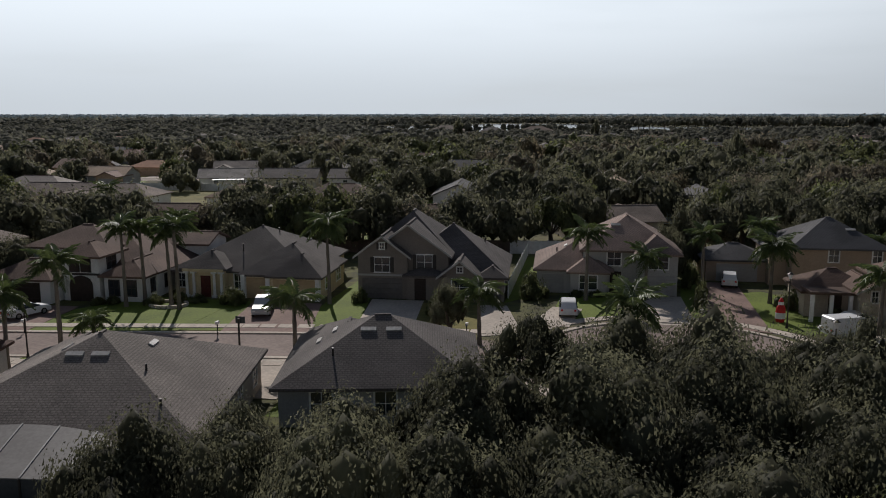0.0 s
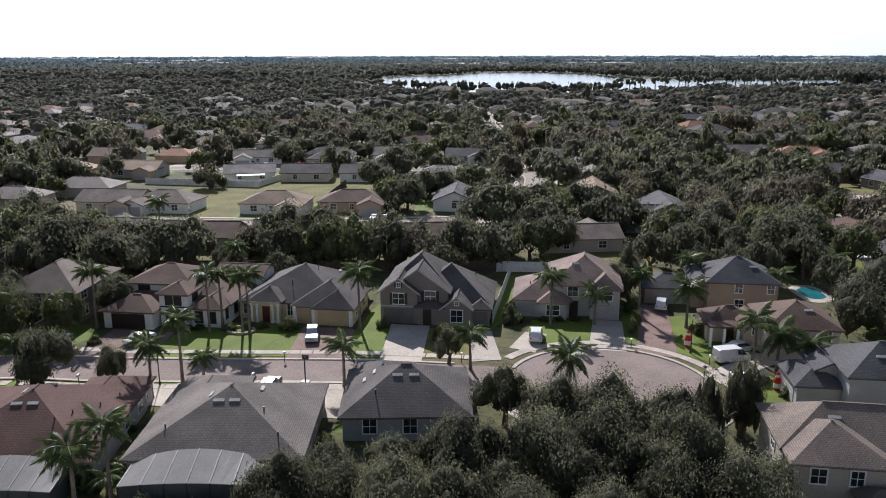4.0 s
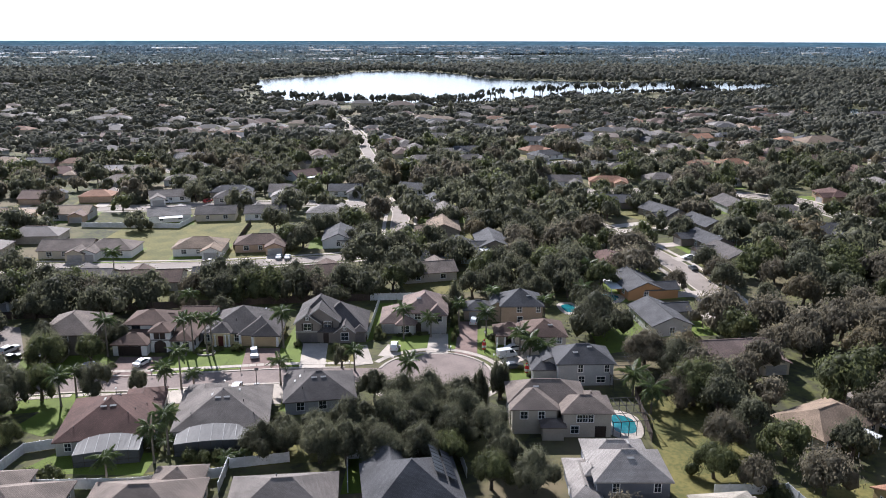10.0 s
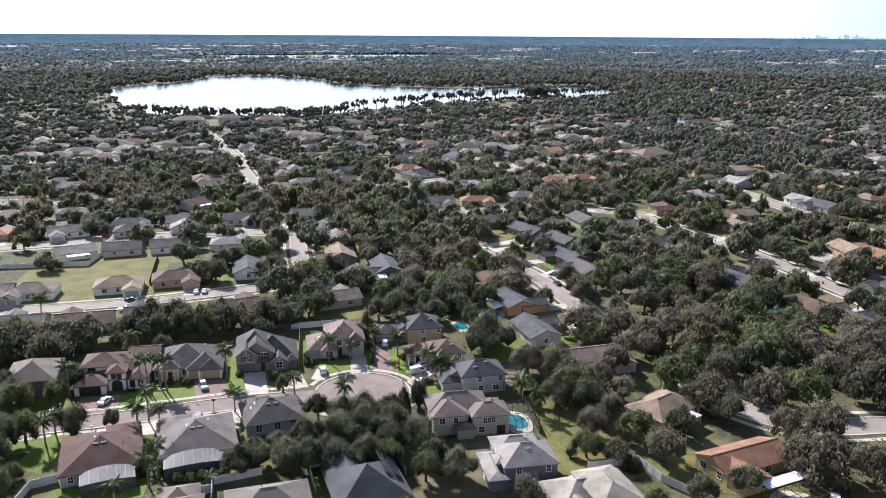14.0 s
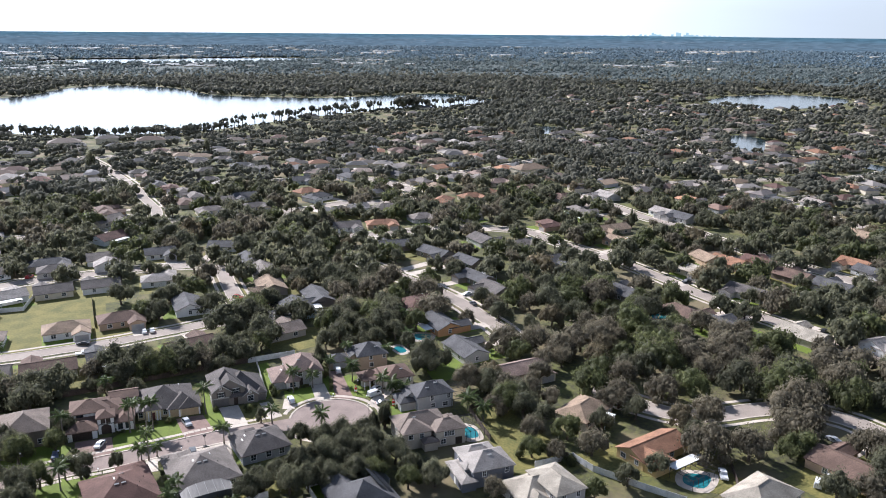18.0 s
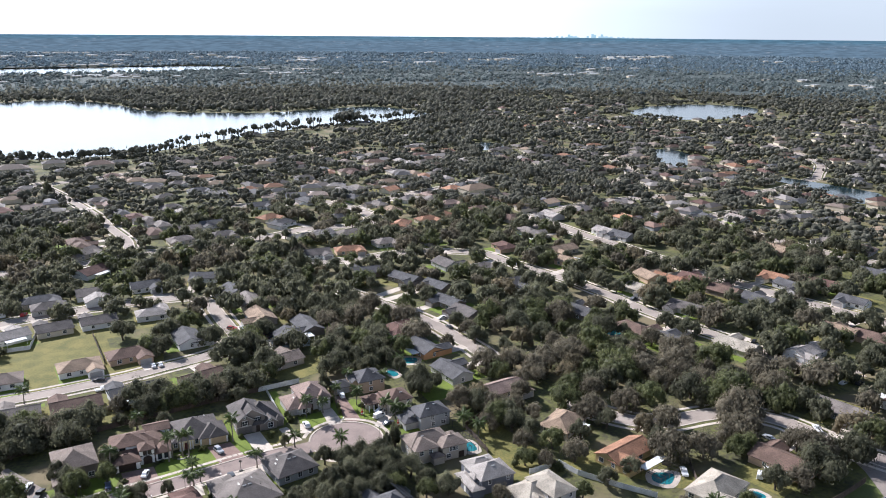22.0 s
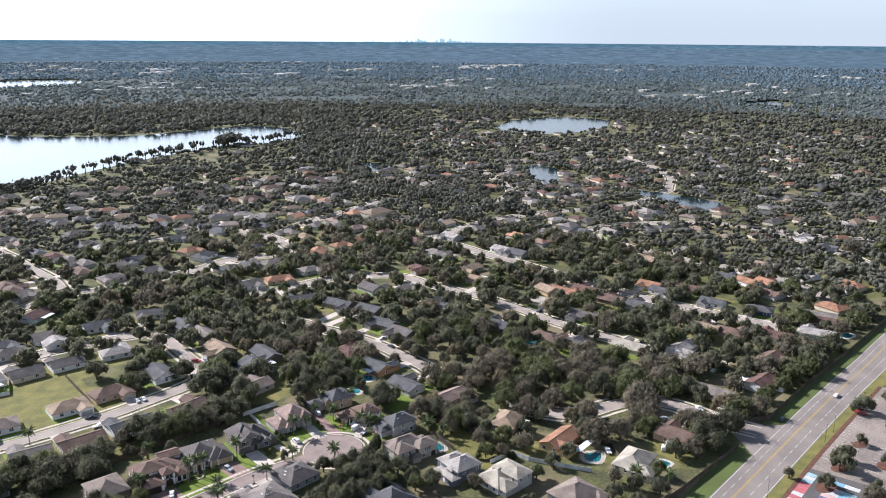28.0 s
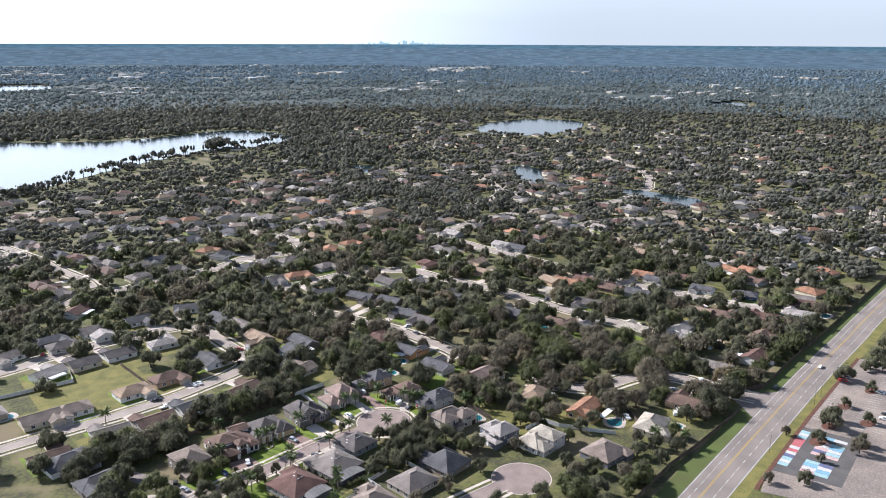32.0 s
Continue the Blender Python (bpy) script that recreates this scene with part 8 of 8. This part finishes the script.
def car(x, y, rot, paint, kind="car"):
    words = {"car": "parked saloon car", "suv": "parked sport utility car", "van": "parked panel van", "truck": "parked pickup truck"}[kind]
    top = tagged(new("van" if kind == "van" else "car"), {"tan": "beige", "dark": "dark grey"}.get(paint, paint) + " " + words + " on a driveway or street", "van" if kind == "van" else "car", "parked cars")
    top.matrix_basis = pose(x, y, 0.06, 0, 0, rot) @ Matrix.Diagonal((0.92, 0.92, 0.92, 1))
    L = {"car": 2.35, "suv": 2.4, "van": 2.35, "truck": 2.8}[kind]
    if (kind, paint) not in CARS:
        if kind == "van":
            body = [(-L, 0.9, 0.82, 0.35, 1.1, 1.9), (-L + 0.15, 0.98, 0.86, 0.3, 1.15, 2.02), (0.7, 0.98, 0.86, 0.3, 1.15, 2.02), (1.1, 0.98, 0.84, 0.3, 1.12, 1.92), (1.75, 0.97, 0.8, 0.3, 1.05, 1.2), (L - 0.1, 0.94, 0.8, 0.32, 0.8, 1.0), (L, 0.86, 0.76, 0.35, 0.7, 0.85)]
            glass = [(0.35, 0.985, 0.88, 1.22, 1.24, 1.84), (1.02, 0.98, 0.86, 1.2, 1.22, 1.86), (1.1, 0.96, 0.85, 1.16, 1.18, 1.9), (1.72, 0.95, 0.81, 1.12, 1.14, 1.24)]
        elif kind == "truck":
            body = [(-L, 0.95, 0.93, 0.5, 0.8, 1.05), (-0.6, 0.98, 0.95, 0.45, 0.8, 1.05), (-0.55, 0.98, 0.8, 0.45, 1.1, 1.75), (0.8, 0.98, 0.8, 0.45, 1.1, 1.75), (1.45, 0.98, 0.85, 0.45, 0.95, 1.12), (L, 0.92, 0.82, 0.45, 0.8, 1.0)]
            glass = [(-0.45, 0.95, 0.80, 1.15, 1.2, 1.70), (1.3, 0.94, 0.82, 1.12, 1.15, 1.2)]
        elif kind == "suv":
            body = [(-L, 0.86, 0.8, 0.4, 0.9, 1.05), (-L + 0.12, 0.93, 0.82, 0.35, 0.95, 1.15), (-L + 0.55, 0.94, 0.71, 0.32, 1.0, 1.62), (-L + 0.9, 0.94, 0.72, 0.32, 1.0, 1.7), (0.15, 0.94, 0.72, 0.32, 1.0, 1.7), (1.0, 0.94, 0.82, 0.32, 0.95, 1.12), (L - 0.15, 0.92, 0.82, 0.34, 0.85, 1.0), (L, 0.84, 0.78, 0.4, 0.7, 0.85)]
            glass = [(-L + 0.18, 0.90, 0.80, 1.08, 1.1, 1.2), (-L + 0.56, 0.93, 0.73, 1.05, 1.07, 1.57), (0.13, 0.93, 0.73, 1.05, 1.07, 1.64), (0.94, 0.91, 0.82, 1.07, 1.08, 1.12)]
        else:
            t = 1.42
            body = [(-L, 0.85, 0.8, 0.35, 0.75, 0.9), (-L + 0.25, 0.92, 0.84, 0.3, 0.8, 1.0), (-1.5, 0.93, 0.8, 0.28, 0.85, 1.05), (-0.9, 0.93, 0.66, 0.28, 0.9, t), (0.35, 0.93, 0.66, 0.28, 0.9, t), (1.15, 0.93, 0.8, 0.28, 0.85, 1.0), (L - 0.2, 0.9, 0.8, 0.3, 0.7, 0.85), (L, 0.82, 0.75, 0.35, 0.6, 0.7)]
            glass = [(-1.42, 0.90, 0.78, 0.98, 1.0, 1.08), (-0.88, 0.92, 0.68, 0.96, 0.98, t - 0.06), (0.33, 0.92, 0.68, 0.96, 0.98, t - 0.06), (1.08, 0.90, 0.78, 0.98, 0.99, 1.03)]
        bo = part("body", lofted(body), PAINT[paint], top, smooth=False)
        gl = part("cabin_glass", lofted([(a, b + 0.015, c + 0.02, d, e, f) for a, b, c, d, e, f in glass]), M["glass"], top)
        CARS[kind, paint] = (bo.data, gl.data)
        if "wheel" not in CARS:
            bm = bmesh.new()
            cyl(bm, 0, 0, -0.11, 0.11, 0.33, n=14)
            w = part("tyre", bm, M["tyre"])
            bm = bmesh.new()
            cyl(bm, 0, 0, -0.12, 0.12, 0.2, n=10)
            r = part("rim", bm, M["rim"])
            CARS["wheel"] = (w.data, r.data)
            bpy.data.objects.remove(w)
            bpy.data.objects.remove(r)
    else:
        for nm, me in zip(("body", "cabin_glass"), CARS[kind, paint]):
            o = new(nm, me)
            o.parent = top
    for u, v in itertools.product((-L * 0.6, L * 0.6), (-0.86, 0.86)):
        wheel = new("tyre", CARS["wheel"][0])
        wheel.parent, wheel.matrix_basis = top, pose(u, v, 0.33, 90, 0, 0)
        rim_ = new("rim", CARS["wheel"][1])
        rim_.parent = wheel
    if math.hypot(x - 15, y) < 95:
        if "lamp" not in CARS:
            for key, colour, w_, h_ in (("tail_light", "red", 0.2, 0.2), ("headlight", "white_metal", 0.3, 0.14), ("number_plate", "white", 0.42, 0.14)):
                bm = bmesh.new()
                box(bm, -0.04, -w_ / 2, -h_ / 2, 0.04, w_ / 2, h_ / 2)
                bmesh.ops.bevel(bm, geom=bm.edges[:], offset=0.012, segments=1, affect="EDGES")
                o = part(key, bm, M[colour])
                CARS["lamp" if key == "tail_light" else key] = o.data
                bpy.data.objects.remove(o)
        tall = {"car": 0.0, "suv": 0.14, "van": 0.1, "truck": 0.12}[kind]
        for nm, key, u, v, z in [("tail_light", "lamp", -L, q * 0.68, 0.74 + tall) for q in (-1, 1)] + [("headlight", "headlight", L - 0.03, q * 0.6, 0.6 + tall) for q in (-1, 1)] + [("number_plate", "number_plate", -L - 0.01, 0, 0.55 + tall)]:
            o = new(nm, CARS[key])
            o.parent, o.location = top, (u, v, z)
    return top


car(-26.6, -9.4, 70, "white")
car(-4.4, -4.4, 286, "silver", "suv")
car(25.2, 0.6, 92, "white", "suv")
car(43.0, 17.0, 82, "white", "suv")
car(49.6, -3.4, 22, "white", "van")
car(51.4, 0.4, 24, "white", "car")
car(50.6, -9.5, 10, "dark", "car")
car(-57.8, -3.3, 70, "white", "suv")
car(-54.8, -8.6, 70, "black", "truck")
car(-53.2, -13.4, 110, "silver")
car(-37, -11.8, 90, "blue")
car(-35, 57.6, 8, "white", "truck")
car(-15.9, 72.8, 95, "white")
car(-13.2, 72.8, 95, "white")
car(33.6, 84, 20, "black")
car(36.4, 86.6, 20, "dark", "suv")
car(32.8, 88, 20, "black", "suv")
car(12.9, 84.4, 100, "black")
car(220, -5.6, 30, "black", "suv")
car(144.6, -84, 60, "white")
car(146.8, -81, 60, "blue", "truck")
car(139.4, -86, 40, "white", "van")
car(219, -50.6, 10, "white")
car(224, -53.6, 10, "black", "suv")
car(200, -98.5, 13, "dark")
car(241, -99.2, 9, "white")
car(71.4, 58, 40, "white")
car(120, -75, 60, "white", "truck")
car(-3.6, -21.4, 95, "dark", "suv")
car(-64.5, 52.8, 8, "white")
car(205, 20, 95, "dark")
car(277, 30, 95, "white")
car(268, 90, 85, "white", "truck")
car(160, -70, 95, "silver")
car(24, 100, 85, "silver")
for k in range(26):
    p_, w_ = ROADS[2 + k % 20]
    q = spline(p_, 9)[3 + (k * 7) % max(4, len(spline(p_, 9)) - 6)] if len(spline(p_, 9)) > 9 else None
    if q is not None and w_ < 12 and q.length < 380 and seen(q.x, q.y):
        car(q.x + palm_rng.uniform(-9, 9), q.y + palm_rng.uniform(-9, 9), palm_rng.uniform(0, 360), palm_rng.choice(("white", "silver", "black", "dark", "red", "white", "tan")), palm_rng.choice(("car", "suv", "suv", "truck")))


for k, (a, b, d) in enumerate(DRIVES[::5][:14]):
    q = a.lerp(b, 0.45)
    if q.length < 260:
        car(q.x, q.y, math.degrees(math.atan2((b - a).y, (b - a).x)), ("white", "silver", "black", "dark", "white", "blue", "red")[k % 7], ("suv", "car", "truck", "car")[k % 4])


# ---- street furniture ----
def mailbox(x, y):
    top = tagged(new("mailbox"), "white mailbox on a dark post at the kerb", "mailbox", "mailboxes")
    top.location = (x, y, 0)
    bm = bmesh.new()
    cyl(bm, 0, 0, 0, 1.05, 0.05)
    part("post", bm, M["frame_dark"], top)
    bm = bmesh.new()
    box(bm, -0.11, -0.25, 1.05, 0.11, 0.25, 1.3)
    bmesh.ops.bevel(bm, geom=[e for e in bm.edges if all(v.co.z > 1.2 for v in e.verts)], offset=0.06, segments=2)
    part("box", bm, M["white"], top)


for a in ((-6.4, -19.6), (-5.2, -12.6), (-26.2, -23.4), (46.8, -5.0), (-22.6, -14.9), (21.6, -16.8), (37.6, -0.8), (16.6, -9.3)):
    mailbox(*a)


def street_lamp(x, y, h=4.6):
    top = tagged(new("street_lamp"), "dark post-top street lamp beside the kerb", "street lamp", "street lamps")
    top.location = (x, y, 0)
    bm = bmesh.new()
    cyl(bm, 0, 0, 0, 0.5, 0.14, 0.1)
    part("base", bm, M["frame_dark"], top)
    bm = bmesh.new()
    cyl(bm, 0, 0, 0.45, h, 0.07, 0.05)
    part("pole", bm, M["frame_dark"], top)
    bm = bmesh.new()
    cyl(bm, 0, 0, h, h + 0.45, 0.12, 0.22)
    part("lantern", bm, M["white"], top)
    bm = bmesh.new()
    cyl(bm, 0, 0, h + 0.45, h + 0.62, 0.27, 0.05)
    part("cap", bm, M["frame_dark"], top)


for a in ((44.0, -18.6), (-16.9, -21.9), (45.0, -1.4), (-44, -16.4), (197.1, -118.8), (207.3, -116.6), (141.3, -129.4)):
    street_lamp(*a, 4.6 if a[0] < 100 else 8.0)

hoop = tagged(new("basketball_hoop"), "portable basketball hoop at the kerb", "basketball hoop")
hoop.location = (-0.4, -18.6, 0)
for nm, b, m_ in (("base", (-0.5, -0.4, 0, 0.5, 0.4, 0.25), "frame_dark"), ("pole", (-0.06, -0.06, 0.2, 0.06, 0.06, 3.3), "frame_dark"), ("backboard", (-0.4, 0.3, 2.85, 0.4, 0.34, 3.4), "screen")):
    bm = bmesh.new()
    box(bm, *b)
    part(nm, bm, M[m_], hoop)
bm = bmesh.new()
box(bm, -0.04, -0.02, 3.1, 0.04, 0.34, 3.2)
part("arm", bm, M["frame_dark"], hoop)


def inflatable(x, y, h, label):
    """A plain tall inflated lawn decoration: rounded bands of red and white."""
    bm = bmesh.new()
    prof = [(0.55, 0), (0.75, 0.15), (0.72, 0.4), (0.62, 0.62), (0.42, 0.72), (0.4, 0.85), (0.3, 0.92), (0.1, 1.0)]
    rows = [[bm.verts.new((r * h / 3.6 * math.cos(a), r * h / 3.6 * 0.8 * math.sin(a), z * h)) for a in [2 * math.pi * k / 12 for k in range(12)]] for r, z in prof]
    for i, (p, q) in enumerate(zip(rows, rows[1:])):
        for k in range(12):
            bm.faces.new((p[k], p[(k + 1) % 12], q[(k + 1) % 12], q[k])).material_index = 1 if i in (1, 4) else 0
    bm.faces.new(rows[-1])
    bm.faces.new(rows[0][::-1])
    bmesh.ops.recalc_face_normals(bm, faces=bm.faces[:])
    ob = part("inflatable_decoration", bm, M["red"])
    ob.data.materials.append(M["white"])
    ob.location = (x, y, 0.02)
    tagged(ob, label, "lawn decoration")


inflatable(44.9, 0.8, 2.3, "red and white inflated lawn decoration")
inflatable(53.2, -11.6, 2.2, "small red and white inflated lawn decoration")
inflatable(54.4, -12.8, 1.9, "small red and white inflated lawn decoration by the door")

# planting bed with a low stone ring by the white villa
bm = bmesh.new()
for k in range(22):
    a = 2 * math.pi * k / 22
    box(bm, -0.25, -0.14, 0, 0.25, 0.14, 0.28, pose(1.9 * math.cos(a), 1.4 * math.sin(a), 0.03, 0, 0, math.degrees(a) + 90))
bed = tagged(part("bed_edging", bm, M["concrete"]), "ring of pale edging stones round a planting bed", "edging", kind="stuff")
bed.location = (-15.2, -3.0, 0)

# ---------- the car park beyond the main road ----------
patch("asphalt", [(129, -137), (173, -126.4), (180, -149), (138, -160)], 0.058, M["dark_asphalt"], "newer dark asphalt between the painted stalls", "car park", 0.2)
for mx, my, mr in ((165, -137, 3.0), (182, -133, 2.6), (198, -142, 2.8), (176, -150, 2.8), (206, -128, 2.4), (233, -128, 2.8), (215, -148, 2.8), (190, -160, 2.8)):
    patch("mulch_bed", [(mx + 1.5 * mr * math.cos(k * 0.524), my + mr * math.sin(k * 0.524)) for k in range(12)], 0.16, M["mulch"], "raised bed of red mulch round a car park tree", "planting bed", 0.2)
patch("car_park", [(112, -143), (122, -139), (190, -123), (268, -106), (310, -168), (152, -218)], 0.05, M["park_asphalt"], "worn warm grey asphalt car park", "car park", 0.2)
ribbon("mulch_bed", [(112, -141.4), (122, -138.4), (190, -122.2), (268, -105.4)], -0.8, 0.8, 0.12, 0.2, M["mulch"], "strip of red mulch between road and car park", "planting bed")
STALL = {k: mat("stall_" + k, c, tuple(0.75 * v for v in c), 0.8, 0.6, 2.0, 0.0) for k, c in dict(red=(0.50, 0.15, 0.16), teal=(0.36, 0.52, 0.54), white=(0.60, 0.58, 0.55), pink=(0.60, 0.42, 0.39), blue=(0.24, 0.42, 0.54), yellow=(0.60, 0.52, 0.26), navy=(0.15, 0.16, 0.27)).items()}
lot = tagged(new("painted_stalls"), "parking stalls painted over in bright colours", "parking stalls", kind="structure")
stall_rng = random.Random(3)
base = pose(152.8, -133, 0.062, 0, 0, 13.8)
bm = bmesh.new()
box(bm, -1.3, -2.5, -0.01, 1.3, 2.5, 0.004)
stall_mesh = None
tones = {}
for row, (ox, oy, count, keys) in enumerate(((-4, 0, 13, "teal white teal navy white red white red red red".split()), (-4, -9.4, 13, "pink white blue teal white yellow pink navy pink white".split()), (-4, -14.4, 13, "teal blue white navy yellow white pink teal white blue".split()))):
    for k in range(count):
        key = keys[k % len(keys)]
        if row and k in (4, 5, 11):
            continue
        if key not in tones:
            b2 = bm.copy()
            tones[key] = part("stall", b2, STALL[key], lot)
            tones[key].matrix_basis = base @ pose(ox - 12.2 + 2.72 * k, oy, 0)
        else:
            again(tones[key], base @ pose(ox - 12.2 + 2.72 * k, oy, 0))
bm.free()
bm = bmesh.new()
box(bm, -0.06, -2.5, 0, 0.06, 2.5, 0.006)
lines = tagged(new("stall_lines"), "white stall lines of the car park", "road marking", kind="structure")
first = part("line", bm, M["white_paint"], lines)
first.matrix_basis = pose(184.4, -125.4, 0.056, 0, 0, 13)
for row, k in itertools.product(range(4), range(26)):
    again(first, pose(187 + 0.974 * 2.7 * k + 0.225 * 12 * row, -120.8 + 0.225 * 2.7 * k - 0.974 * 12.0 * row - (5 if row % 2 else 0) - 4, 0.056, 0, 0, 13))
for k in range(8):
    u = stall_rng.randrange(22)
    row = stall_rng.randrange(3)
    car(188.4 + 0.974 * 2.7 * u + 0.225 * 12 * row, -124.6 + 0.225 * 2.7 * u - 0.974 * 12.0 * row - (5 if row % 2 else 0), 103, stall_rng.choice(("white", "red", "dark", "silver", "black")), stall_rng.choice(("car", "suv")))
for a in ((165, -137, 3.6), (182, -133, 3.2), (198, -142, 3.4), (176, -150, 3.6), (150, -146, 2.2), (206, -128, 3.0), (233, -128, 3.4), (130, -150, 3.4), (120, -141.5, 2.6), (250, -134, 3.6), (190, -160, 3.6), (215, -148, 3.4), (160, -126, 2.4), (262, -120, 3.2)):
    tree(a[0], a[1], a[2], a[2] * 1.1 + 2.2, "grey_leaf" if a[2] < 3 else "oak_leaf", "mid")
house(232, -176, 15, "cream", "rust", [(-30, -12, 30, 12, 6.0, "hip", 0.25)], "long low shop building with a reddish roof", "shop", auto=False)

# ---------- planting: the nearest trees as things, the rest as woods ----------
SPECS.sort(key=lambda s: math.hypot((s[0] - 30) * 0.9, s[1] + 25))
for s in SPECS[:300]:
    close_by = -58 < s[0] < 84 and -62 < s[1] < 16
    plant(*s[:5], "near" if close_by else s[5], s[6])
MID = {leaf: [crown_arrays(17 * k + len(leaf) + 3, 17, 1, 620, 0.062, open_=0.2 if leaf == "grey_leaf" else 0.0) for k in range(4)] for leaf in WORDS}
tv, tf, t_at = [], [], 0
for leaf, words in WORDS.items():
    V, F, at = [], [], 0
    for x, y, r, h, lf, level, name in SPECS[300:]:
        if lf != leaf:
            continue
        v, f = MID[leaf][tree_rng.randrange(4)]
        a, ch = tree_rng.uniform(0, 6.28), min(h * 0.96, max(1.15 * r + 1.0, 0.8 * h))
        c, s = math.cos(a), math.sin(a)
        V.append(np.stack([x + r * (v[:, 0] * c - v[:, 1] * s), y + r * (v[:, 0] * s + v[:, 1] * c), h - ch + v[:, 2] * ch], 1))
        F.append(f + at)
        at += len(v)
        k = len(tv)
        tv.extend([(x + 0.3 * math.cos(b), y + 0.3 * math.sin(b), z) for z in (0, h * 0.55) for b in (0, 1.57, 3.14, 4.71)])
        tf.extend([(k + i, k + (i + 1) % 4, k + 4 + (i + 1) % 4, k + 4 + i) for i in range(4)])
    if V:
        tagged(new("garden_trees", fast_mesh("garden_trees", np.concatenate(V), np.concatenate(F), M[leaf])), words + ", repeated over gardens", "trees", kind="stuff")
for x, y, h in SHORE_TRUNKS:
    k = len(tv)
    tv.extend([(x + 0.45 * math.cos(b), y + 0.45 * math.sin(b), z) for z in (0, h) for b in (0, 1.57, 3.14, 4.71)])
    tf.extend([(k + i, k + (i + 1) % 4, k + 4 + (i + 1) % 4, k + 4 + i) for i in range(4)])
mesh_np("tree_trunks", tv, tf, M["bark"], "rough brown trunks of the garden trees", "tree trunks")
